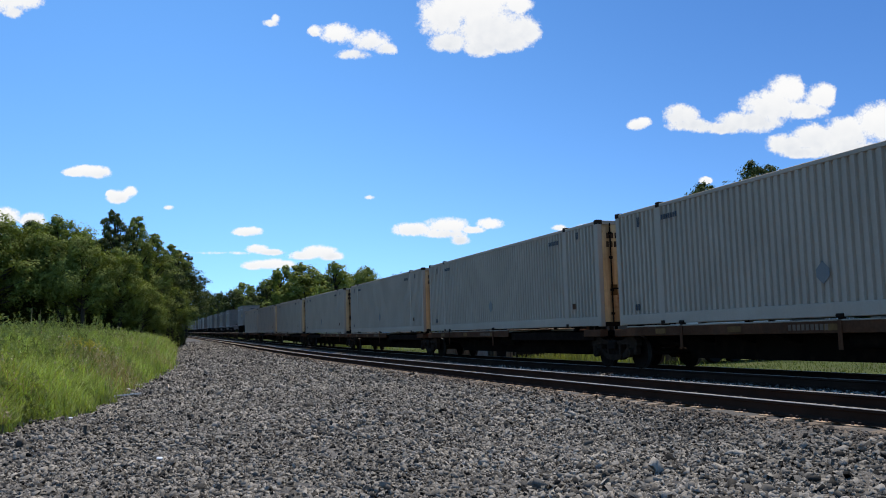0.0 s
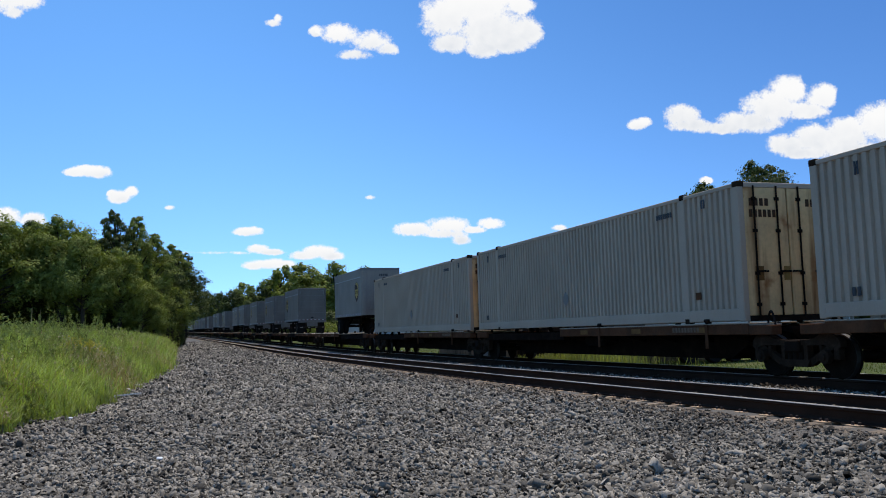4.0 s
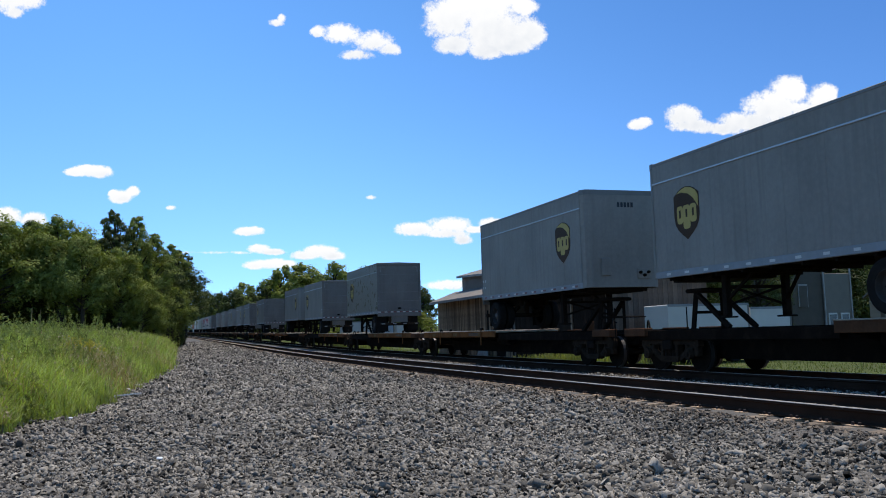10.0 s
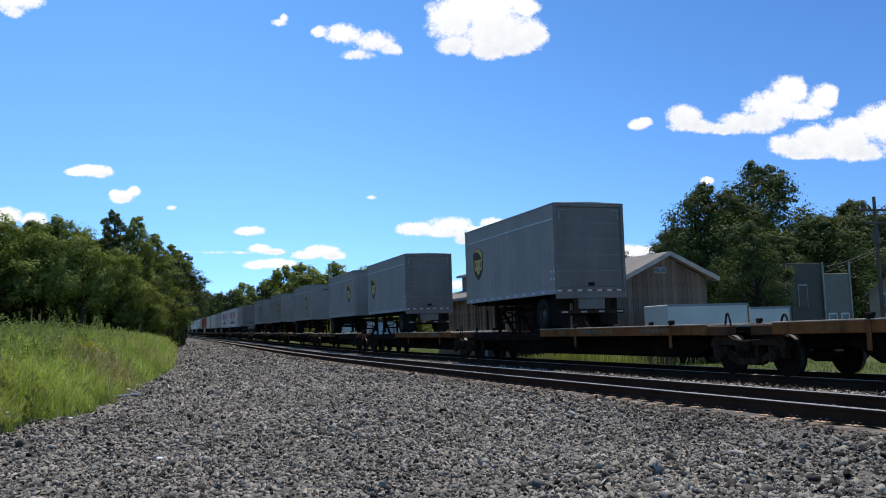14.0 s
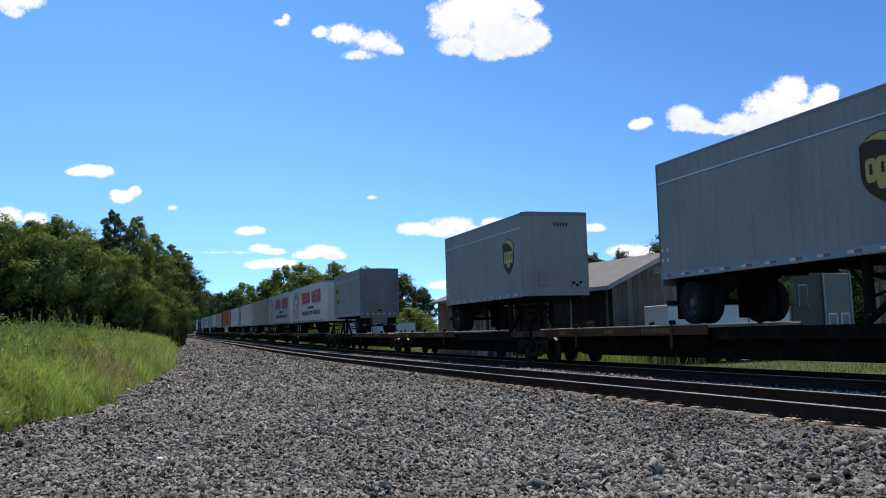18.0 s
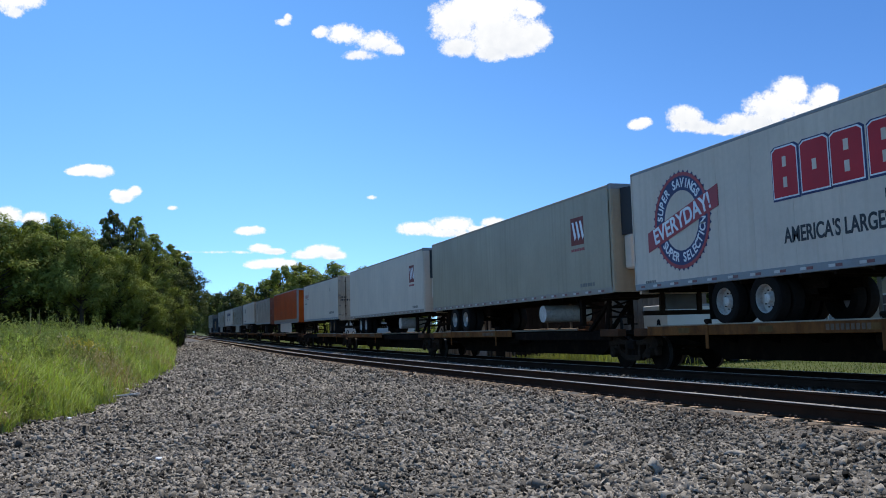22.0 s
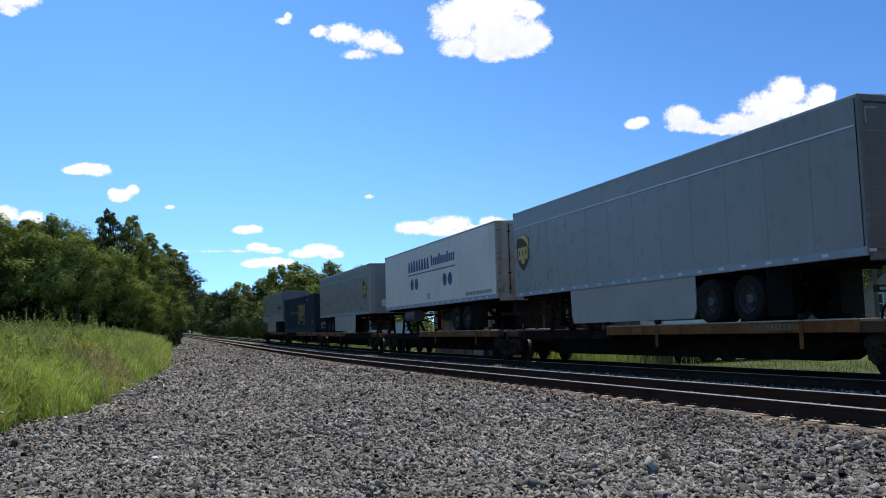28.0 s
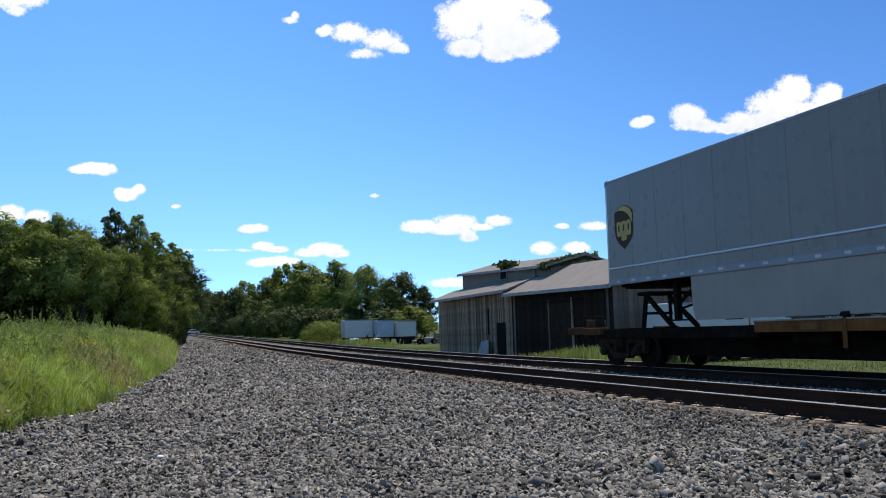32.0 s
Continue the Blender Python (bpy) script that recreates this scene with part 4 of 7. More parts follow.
def spine_car(L, deck_at, front, rear, stencil, tint):
    """A skeleton flat car of length L: a centre sill, wheel decks over part of it (deck_at), a trailer hitch at the other end,
    and a truck at front and rear where given."""
    c = thing("spine_car", "rusty brown skeleton flat car with wheel decks and hitch", "railway car", "cars of the freight train")
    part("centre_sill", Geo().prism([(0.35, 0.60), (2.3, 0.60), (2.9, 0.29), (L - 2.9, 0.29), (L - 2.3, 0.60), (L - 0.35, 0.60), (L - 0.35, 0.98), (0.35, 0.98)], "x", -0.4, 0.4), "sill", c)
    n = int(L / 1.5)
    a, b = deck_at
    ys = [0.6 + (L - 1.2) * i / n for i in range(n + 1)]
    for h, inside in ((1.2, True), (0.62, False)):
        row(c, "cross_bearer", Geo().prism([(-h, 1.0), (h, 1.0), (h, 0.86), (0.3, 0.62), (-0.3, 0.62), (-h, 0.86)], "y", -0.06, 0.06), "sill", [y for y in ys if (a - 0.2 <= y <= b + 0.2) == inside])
    for s in (-1, 1):
        d = part("wheel_deck", Geo().box(*sorted((s * 0.42, s * 1.235)), a, b, 1.01, 1.07, 0.008), "deck_top", c)
        part("deck_edge", Geo().box(*sorted((s * 1.24, s * 1.275)), a, b, 0.85, 1.078, 0.01), tint, d)
        for k in range(3):
            y = a + (b - a) * (0.18 + 0.32 * k)
            part("reflector_patch", Geo().box(*sorted((s * 1.276, s * 1.282)), y - 0.22, y + 0.22, 0.90, 1.02), "patch", d)
        bars_on_side(d, s, (a + b) / 2 - 2.2, 0.965, 1.1, 0.11, 9, "deck_mark", w=1.276)
        if stencil:
            part("lettering", lettering("ALL PURPOSE SPINE CAR", 0.15, s * 1.279, (a + b) / 2 + 1.0, 0.965, "-x" if s < 0 else "+x", 0.8), "deck_mark", d)
        part("deck_lip", Geo().cyl("y", (s * 1.262, 1.082), 0.016, a, b, 8), "deck_top", d)
        for y in (a + 0.16 * (b - a), a + 0.72 * (b - a)):
            k = part("stop_bracket", Geo().box(*sorted((s * 1.276, s * 1.30)), y - 0.055, y + 0.055, 0.55, 1.08, 0.008), tint, d)
            g = Geo().box(*sorted((s * 1.16, s * 1.29)), y - 0.05, y + 0.05, 1.08, 1.15, 0.02)
            g.cyl("y", (s * 1.24, 1.16), 0.045, y - 0.09, y + 0.09, 8)
            part("stop_knob", g, "dark", k)
        # low guard rail beyond the deck
        p0, p1 = (b, L - 1.0) if a < L - b else (1.0, a)
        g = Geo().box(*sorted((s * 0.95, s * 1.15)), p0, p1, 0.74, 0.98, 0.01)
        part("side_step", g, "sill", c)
        for y in (0.9, L - 0.9):
            part("end_sill", Geo().box(*sorted((s * 1.0, s * 1.25)), y - 0.5, y + 0.5, 0.84, 1.04, 0.015), "deck", c)
    hy = L - 2.4 if a < L - b else 2.4
    k = 1 if a < L - b else -1
    part("hitch_head", Geo().box(-0.45, 0.45, hy - 0.35, hy + 0.35, 1.86, 1.96, 0.03), "dark", c)
    g = Geo()
    for s in (-1, 1):
        g.beam((s * 0.36, hy, 1.88), (s * 0.42, hy + 0.1, 0.98), 0.09, 0.09)
        g.beam((s * 0.34, hy, 1.84), (s * 0.36, hy - k * 1.25, 1.0), 0.10, 0.10)
    g.box(-0.4, 0.4, hy - 0.05, hy + 0.05, 1.35, 1.42)
    part("hitch_strut", g, "dark", c)
    g = Geo()
    g.cyl("y", (-0.62, 0.72), 0.16, L * 0.5 - 0.6, L * 0.5 + 0.5, 14)
    part("air_reservoir", g, "dark", c)
    part("brake_pipe", Geo().cyl("y", (-0.45, 0.9), 0.025, 0.4, L - 0.4, 6), "dark", c)
    for y, h in ((0.55, 0.34), (L - 1.3, 0.26)):
        g = Geo()
        last = Vector((-1.02, y, 0.95))
        for i in range(1, 11):
            f = i / 10
            q = Vector((-1.02 + 0.3 * f, y + 0.62 * f, 0.95 + h * math.sin(math.pi * f) ** 0.7 + 0.05 * f))
            g.bar(last, q, 0.024, 6)
            last = q
        part("air_hose", g, "tyre", c)
    if front is not None:
        bogie(c, front)
    if rear is not None:
        bogie(c, rear)
    if front is not None and front > 0.5:
        part("coupler", Geo().box(-0.11, 0.11, -0.05, 0.7, 0.72, 0.95, 0.03), "dark", c)
        g = Geo()
        for s in (-1, 1):
            g.bar((s * 1.12, 0.30, 0.5), (s * 1.12, 0.30, 1.6), 0.018)
        part("grab_iron", g, "dark", c)
    if rear is not None and rear < L - 0.5:
        part("coupler", Geo().box(-0.11, 0.11, L - 0.7, L + 0.05, 0.72, 0.95, 0.03), "dark", c)
        g = Geo()
        g.bar((-1.12, L - 0.25, 0.5), (-1.12, L - 0.25, 1.35), 0.018)
        g.bar((-1.12, L - 0.25, 1.35), (-0.5, L - 0.25, 1.35), 0.018)
        part("grab_iron", g, "dark", c)
    return c


RIDERS = []      # (thing, length, place of its leading end at the start)


def on_train(ob, s, L, flip=False, aside=0.0, lift=0.0):
    RIDERS.append((ob, s, L, flip, aside, lift))
    return ob


def rider_pose(s, L, flip, aside, lift, t):
    y = s - SPEED * t
    mid = y + L / 2
    slope = (grade(mid + 2) - grade(mid - 2)) / 4
    m = pose(FAR_TRACK + aside, y, grade(mid) - slope * L / 2 + lift, math.degrees(math.atan(slope)))
    return m @ pose(0, L, 0, 0, 0, 180) if flip else m


# joints between the cars: places of the shared trucks, and of the couplings between sets of cars
SETS = [[3.8, 21.26, 38.3, 55.4, 73.7], [73.7, 91.7, 109.4, 127.3], [127.3, 145.9, 162.7, 179.5, 196.7, 214.6], [214.6, 233.4, 250.0, 268.6], [268.6, 287.0, 304.9, 323.1],
        [323.1, 341.0, 358.3, 375.6, 393.0, 411.0], [411.0, 430.0, 446.7, 464.4, 482.7, 501.2], [501.2, 519.8, 537.2, 553.8, 571.3, 589.3], [589.3, 607.6, 625.4, 643.4]]
HITCH_FRONT = (3, 21, 38, 73, 127, 323, 341, 358, 375, 411, 430, 446, 464, 501, 589, 214, 268)    # cars whose trailer rides nose first
for joints in SETS:
    for i, (a, b) in enumerate(zip(joints, joints[1:])):
        L = b - a
        front = 1.75 if i == 0 and a > 10 else (0.0 if i == 0 else None)
        rear = L - 2.2 if b == joints[-1] else L
        nose_first = int(a) in HITCH_FRONT
        dk = (L - 10.0, L - 1.1) if nose_first else (1.1, 10.0)
        on_train(spine_car(L, dk, front, rear, a == 287.0, "deck_edge" if 214 < a < 323 or a > 405 else "deck"), a, L)


# ---------------------------------------------------------------- what the cars carry
def emblem_marks(at_nose):
    def f(t, L, z0, z1, w):
        for s in (-1, 1):
            shield(t, s, at_nose, z0 + 1.46, 1.22, w)
    return f


def clone(src, label, s, L, flip=False, aside=0.0, lift=0.0):
    ob = copy_thing(src, Matrix())
    ob["label"] = label
    return on_train(ob, s, L, flip, aside, lift)


GREY = "pale grey fluted steel container with rust-streaked cream doors"
first = on_train(container(GREY, "box_grey", "box_cream", grey_marks), 4.69, 15.85)
for s in (21.57, 38.53, 56.54, 74.9, 92.9, 109.7):
    clone(first, GREY, s, 15.85)

PUP = 8.4
PUPS_NOSE = "dull grey short trailer with shield emblem, riding nose first"
PUPS_DOOR = "dull grey short trailer with shield emblem, riding door first"
ASIDE = PUP_HALF - HALF
pup = on_train(trailer(PUPS_NOSE, PUP, "trailer_grey", top_mat="grey_mark", marks=emblem_marks(1.4), name="short_trailer"), 128.75, PUP, aside=ASIDE)
door_pup = on_train(trailer(PUPS_DOOR, PUP, "trailer_grey", top_mat="grey_mark", marks=emblem_marks(1.62), name="short_trailer"), 153.72, PUP, True, ASIDE)
on_train(trailer("glossy silver short trailer with shield emblem, riding door first", PUP, "trailer_silver", top_mat="grey_mark", marks=emblem_marks(1.72), name="short_trailer"), 241.1, PUP, True)
for s, lift in ((170.6, 0), (187.4, 0), (204.3, 0.06), (258.3, 0.02), (295.7, 0), (312.8, 0), (400.6, 0)):
    clone(door_pup, PUPS_DOOR, s, PUP, True, ASIDE, lift)
for s, lift in ((216.2, 0.06), (270.1, 0.06), (324.9, 0.03), (341.7, 0.03), (359.0, 0.03), (375.6, 0.03)):
    clone(pup, PUPS_NOSE, s, PUP, False, ASIDE, lift)


def craft_marks(t, L, z0, z1, w):
    """Big red block lettering, a round seal with a ribbon, a slogan line."""
    for s in (-1, 1):
        sd = "-x" if s < 0 else "+x"
        x = sorted((s * (w + 0.006), s * (w + 0.012)))
        xb = sorted((s * (w + 0.001), s * (w + 0.006)))
        for i in range(11):
            if i == 5:
                continue
            y, h, zc = 1.42 + i * 0.82, 0.42 + 0.012 * abs(i - 5), 3.97
            wd = (0.70, 0.67, 0.74)[i % 3]
            o = [(y, zc - h), (y + wd, zc - h), (y + wd, zc + h * 0.86), (y + wd - 0.1, zc + h), (y + 0.1, zc + h), (y, zc + h * 0.86)]
            k = part("block_mark", Geo().prism([(a + (0.04 if a > y + 0.38 else -0.07), b + (0.05 if b > zc else -0.07)) for a, b in o], "x", *xb), "blue_mark", t, "dark red block shape with a dark edge")
            mid_x, mid_z = y + wd / 2, zc
            rim = [(mid_x + (a - mid_x) * 1.07, mid_z + (b - mid_z) * 1.06) for a, b in o]
            part("block_outline", Geo().prism(rim, "x", *sorted((s * (w + 0.0062), s * (w + 0.009)))), "white_mark", k)
            part("block_face", Geo().prism(o, "x", *sorted((s * (w + 0.0092), s * (w + 0.012)))), "red_bright", k)
            g = Geo()
            for zz in ((zc - h * 0.42, zc + h * 0.42) if i % 3 else (zc,)):
                g.box(*sorted((s * (w + 0.0125), s * (w + 0.016))), y + wd * 0.42, y + wd * 0.58, zz - 0.10, zz + 0.10)
            part("block_notch", g, "trailer_white", k)
        part("lettering", lettering("AMERICA'S LARGEST & MOST COMPLETE CREATIVE CENTERS", 0.42, s * (w + 0.003), 5.9, 2.72, sd, 0.73), "black_mark", t)
        bars_on_side(t, s, 6.05, 3.16, 3.1, 0.18, 17, "black_mark")
        yc, zc = 13.55, 3.50
        sl = part("seal", Geo().ring("x", (yc, zc), 0.70, 1.10, *xb, 40), "blue_mark", t, "round seal with a red ribbon")
        part("seal_rim", Geo().ring("x", (yc, zc), 1.04, 1.12, *x, 40), "red", sl)
        sg = -s
        g = Geo().prism([(yc + sg * 1.45, zc - 0.62), (yc - sg * 1.45, zc + 0.14), (yc - sg * 1.45, zc + 0.62), (yc + sg * 1.45, zc - 0.14)], "x", *sorted((s * (w + 0.007), s * (w + 0.014))))
        part("ribbon", g, "red", sl)
        me = lettering("EVERYDAY!", 0.52, 0, 0, 0, sd, 0.92)
        me.transform(pose(s * (w + 0.016), yc, zc) @ pose(0, 0, 0, -14.5 * (1 if s < 0 else -1)))
        part("lettering", me, "white_mark", sl)
        for txt, way in (("SUPER SAVINGS", 1), ("SUPER SELECTION", -1)):
            for i, ch in enumerate(txt):
                if ch == " ":
                    continue
                q = (i - (len(txt) - 1) / 2) * (11.0 if way > 0 else 9.8)
                me = lettering(ch, 0.30, 0, 0, 0, sd, 0.85)
                me.transform(pose(s * (w + 0.008), yc, zc) @ pose(0, 0, 0, q * way * -s + 15 * s) @ pose(0, 0, 0.87 * way))
                part("letter", me, "white_mark", sl)
        g = Geo()
        for i in range(40):
            q = 2 * math.pi * i / 40
            u, v = math.cos(q), math.sin(q)
            g.prism([(yc + 1.09 * u - 0.07 * v, zc + 1.09 * v + 0.07 * u), (yc + 1.18 * u, zc + 1.18 * v), (yc + 1.09 * u + 0.07 * v, zc + 1.09 * v - 0.07 * u)], "x", *xb)
        tagged(part("seal_teeth", g, "blue_mark", sl), kind="stuff")
        bars_on_side(t, s, 15.0, 2.15, 0.5, 0.1, 5, "grey_mark")


CRAFT = "white road trailer with red lettering and a round seal"
on_train(trailer(CRAFT, 15.75, "trailer_white", axles=2, z0=1.98, z1=4.99, top_band=0, rim="rim_white", dark_corner=False, shift=0.4, marks=craft_marks), 412.75, 15.75)
on_train(trailer(CRAFT, 15.75, "trailer_white", axles=2, z0=1.98, z1=4.99, top_band=0, rim="rim_white", dark_corner=False, shift=-0.3, marks=craft_marks), 430.35, 15.75)


def cold_marks(t, L, z0, z1, w):
    for s in (-1, 1):
        x = sorted((s * (w + 0.001), s * (w + 0.007)))
        b = part("emblem", Geo().box(*x, 1.6, 2.4, 3.48, 4.28), "red_dull", t, "dull red square emblem")
        x2 = (s * (w + 0.008), s * (w + 0.011))
        g = Geo()
        for k in range(3):
            y = 2.26 - 0.24 * k
            g.prism([(y - 0.05, 4.16), (y + 0.06, 4.16), (y - 0.1, 3.61), (y - 0.2, 3.71)], "x", *x2)
        part("emblem_stroke", g, "white_mark", b)
        bars_on_side(t, s, 2.0, 3.34, 0.85, 0.08, 8, "red")
        bars_on_side(t, s, 1.5, 2.30, 0.9, 0.10, 6, "grey_mark")


COLD = "white insulated road trailer with black cooling unit and red emblem"
on_train(trailer("dull beige insulated road trailer with black cooling unit and red emblem", 16.1, "trailer_dull", axles=2, z0=2.0, z1=4.94, top_band=0, nose="square", rim="rim_white", doors="swing", dark_corner=False, shift=0.5, reefer=True, seams=0, rail_mat="skirt", marks=cold_marks), 447.2, 16.1)
on_train(trailer(COLD, 16.1, "trailer_white", axles=2, z0=2.0, z1=4.94, top_band=0, nose="square", rim="rim_white", doors="swing", dark_corner=False, shift=0.5, reefer=True, seams=0, rail_mat="skirt", marks=cold_marks), 464.65, 16.1)


def pool_marks(t, L, z0, z1, w):
    for s in (-1, 1):
        g = Geo()
        xx = sorted((s * (w + 0.001), s * (w + 0.007)))
        for i in range(7):
            y = 0.90 + 0.17 * i
            g.prism([(y, z1 - 1.06), (y + 0.12, z1 - 1.06), (y + 0.17, z1 - 0.80), (y + 0.05, z1 - 0.80)], "x", *xx)
        tagged(part("name_mark", g, "red_faded", t, "faded red slanted blocks"), kind="stuff")
        part("sail_mark", Geo().prism([(2.13, z1 - 1.0), (2.58, z1 - 1.0), (2.40, z1 - 0.55)], "x", *xx), "red_faded", t)
        part("underline", Geo().box(*xx, 0.78, 2.62, z1 - 1.18, z1 - 1.145), "grey_mark", t)
        bars_on_side(t, s, 1.25, z1 - 1.5, 0.75, 0.10, 5, "grey_mark")
        part("lettering", lettering("DEDICATED POOL", 0.2, s * (w + 0.003), 12.2, z0 + 0.5, "-x" if s < 0 else "+x"), "grey_mark", t)
        bars_on_side(t, s, L - 3.0, z1 - 0.8, 0.2, 0.25, 1, "grey_mark")
    h = part("door_hatch", Geo().box(-0.95, -0.75, L - 0.004, L + 0.01, z1 - 0.95, z1 - 0.55, 0.006), "grey_mark", t, "small framed vent hatch in the door")
    part("hatch_screen", Geo().box(-0.92, -0.78, L + 0.0105, L + 0.014, z1 - 0.91, z1 - 0.59), "black_mark", h)
    for z, n in ((3.52, 4), (3.34, 6)):
        g = Geo()
        for i in range(n):
            g.box(1.02 - 0.11 * i, 1.09 - 0.11 * i, L - 0.0045, L - 0.001, z - 0.055, z + 0.055)
        part("marking", g, "black_mark", t)


WHITE1 = "scuffed white road trailer with swing doors leading"
on_train(trailer(WHITE1, 14.6, "trailer_white", "door_cream", top_mat="brown_mark", axles=2, shift=1.6, z0=2.05, z1=4.97, top_band=0, nose="square", doors="swing", rim="rim_gold", dark_corner=False, marks=pool_marks), 484.6, 14.6, True)


def orange_marks(t, L, z0, z1, w):
    bars_on_end(t, 0.2, z1 - 0.93, 1.75, 0.22, 9, "black_mark", 0.0)
    bars_on_end(t, 0.2, z1 - 1.12, 1.7, 0.10, 1, "black_mark", 0.0)
    for x, z, a, b in ((0.72, 4.36, 0.20, 0.30), (0.14, 3.0, 0.26, 0.36), (0.82, 2.86, 0.26, 0.15), (-0.5, 2.62, 0.18, 0.28), (0.4, 2.5, 0.13, 0.18)):
        part("sticker", Geo().box(x - a / 2, x + a / 2, -0.008, -0.001, z - b / 2, z + b / 2), "sticker", t)
    for s in (-1, 1):
        p = part("corner_post", Geo().box(*sorted((s * (w + 0.012), s * (w - 0.17))), -0.012, 0.16, z0 + 0.02, z1 - 0.02, 0.03), "skirt", t)
        g = Geo()
        for i in range(9):
            z = z1 - 0.65 - i * 0.16
            g.box(*sorted((s * (w + 0.013), s * (w + 0.018))), 0.05, 0.12, z - 0.055, z + 0.055)
        part("marking", g, "black_mark", p)
        part("lower_panel", Geo().box(*sorted((s * (w + 0.001), s * (w + 0.012))), 0.2, L - 0.05, z0 + 0.12, z0 + 0.36, 0.004), "skirt", t)
        part("sticker", Geo().box(*sorted((s * (w + 0.002), s * (w + 0.006))), 9.6, 9.75, 3.0, 3.2), "grey_mark", t)


ORANGE = "orange road trailer with a white side skirt, riding nose first"
on_train(trailer(ORANGE, 15.7, "orange", axles=2, z0=2.02, z1=4.98, top_band=0, nose="square", doors="swing", rim="rim_dark", dark_corner=False, skirt=(3.4, 11.0, 1.18), marks=orange_marks), 502.9, 15.7)


def plain_marks(t, L, z0, z1, w):
    for s in (-1, 1):
        bars_on_side(t, s, 1.6, z1 - 0.6, 1.2, 0.5, 1, "grey_mark")
        bars_on_side(t, s, 1.5, 2.9, 0.9, 0.9, 1, "trailer_white")


WHITE2 = "grimy white road trailer with rusty doors leading"
on_train(trailer(WHITE2, 14.4, "trailer_dirty", "door_rusty", axles=2, z0=2.1, z1=4.88, top_band=0, nose="square", doors="swing", rim="rim_dark", dark_corner=False, marks=plain_marks), 522.0, 14.4, True)


def patch_marks(t, L, z0, z1, w):
    for s in (-1, 1):
        x = sorted((s * (w + 0.001), s * (w + 0.007)))
        b = part("emblem_panel", Geo().box(*x, 2.55, 3.55, 3.75, 4.35), "grey_mark", t)
        x2 = (s * (w + 0.008), s * (w + 0.011))
        part("emblem_stroke", Geo().prism([(2.7, 4.0), (2.95, 4.12), (3.3, 4.1), (3.05, 3.98), (3.35, 3.88), (2.95, 3.95)], "x", *x2), "brown_mark", b)
        bars_on_side(t, s, 2.85, z0 + 0.42, 1.15, 0.17, 9, "black_mark")
        bars_on_side(t, s, 3.9, z0 + 0.85, 1.3, 0.55, 1, "trailer_white")


WHITE3 = "white panelled road trailer with a fuel tank, riding doors first"
on_train(trailer(WHITE3, 15.1, "trailer_white", "trailer_dirty", axles=2, z0=2.25, z1=4.98, top_band=0, nose="square", doors="swing", rim="rim_dark", dark_corner=False, tank=True, seams=0.62, marks=patch_marks), 538.0, 15.1, True)

LONG = "grey road trailer with shield emblem and side skirt"
on_train(trailer(LONG + ", riding doors first", 15.6, "trailer_silver", axles=2, top_band=0.56, skirt=(4.3, 10.5, 1.2), marks=emblem_marks(1.0)), 554.6, 15.6, True)


def dots_marks(t, L, z0, z1, w):
    for s in (-1, 1):
        x = sorted((s * (w + 0.001), s * (w + 0.007)))
        g = Geo()
        for i in range(8):
            g.prism([(4.45 + 0.42 * i, 3.86), (4.79 + 0.42 * i, 3.86), (4.73 + 0.42 * i, 4.36), (4.53 + 0.42 * i, 4.36)], "x", *x)
        for i in range(12):
            g.box(*x, 8.05 + 0.27 * i, 8.24 + 0.27 * i, 3.94, 4.28 if i % 4 else 4.4)
        tagged(part("name_mark", g, "blue_mark", t, "dark blue row of name blocks"), kind="stuff")
        part("underline", Geo().box(*x, 4.4, 11.3, 3.70, 3.75), "blue_mark", t)
        for y, z in ((5.05, 3.28), (5.75, 3.27), (9.9, 3.24), (10.6, 3.23)):
            part("dot", Geo().cyl("x", (y, z), 0.265, *x, 24), "blue_mark", t)
        part("lettering", lettering("53'", 0.34, s * (w + 0.003), 7.6, 2.62, "-x" if s < 0 else "+x"), "grey_mark", t)
        bars_on_side(t, s, 13.85, 2.50, 2.8, 0.13, 18, "grey_mark")


def placard_marks(t, L, z0, z1, w):
    emblem_marks(1.2)(t, L, z0, z1, w)
    part("placard", Geo().box(-0.56, -0.18, -0.014, -0.001, z0 + 0.40, z0 + 0.78, 0.004), "sticker", t, "pale placard on the nose")


DOTS = "white road trailer with dark blue lettering and dots"
on_train(trailer(DOTS, 15.75, "trailer_white", "trailer_dirty", axles=2, z0=2.2, z1=4.98, top_band=0, nose="square", doors="swing", rim="rim_dark", dark_corner=False, tank=True, seams=0.62, marks=dots_marks), 571.6, 15.75, True)
on_train(trailer(LONG + ", riding nose first", 15.55, "trailer_silver", axles=2, top_band=0.56, skirt=(3.85, 10.1, 1.2), marks=placard_marks), 590.9, 15.55)
on_train(container("dark blue fluted steel container with faded yellow lettering", "navy", "navy", navy_marks, 0.3, 0.07), 608.85, 15.85)


def freight_marks(t, L, z0, z1, w):
    for s in (-1, 1):
        shield(t, s, 1.15, z0 + 1.5, 1.15)
        bars_on_side(t, s, 14.25, 3.5, 0.62, 0.34, 3, "black_mark")
        bars_on_side(t, s, 12.9, 3.46, 1.6, 0.34, 7, "black_mark")


on_train(trailer("grey road trailer with a polished strip, last on the train", 15.75, "trailer_silver", axles=2, top_band=0, low_strip=True, skirt=(4.0, 10.5, 1.15), marks=freight_marks), 625.85, 15.75, True)

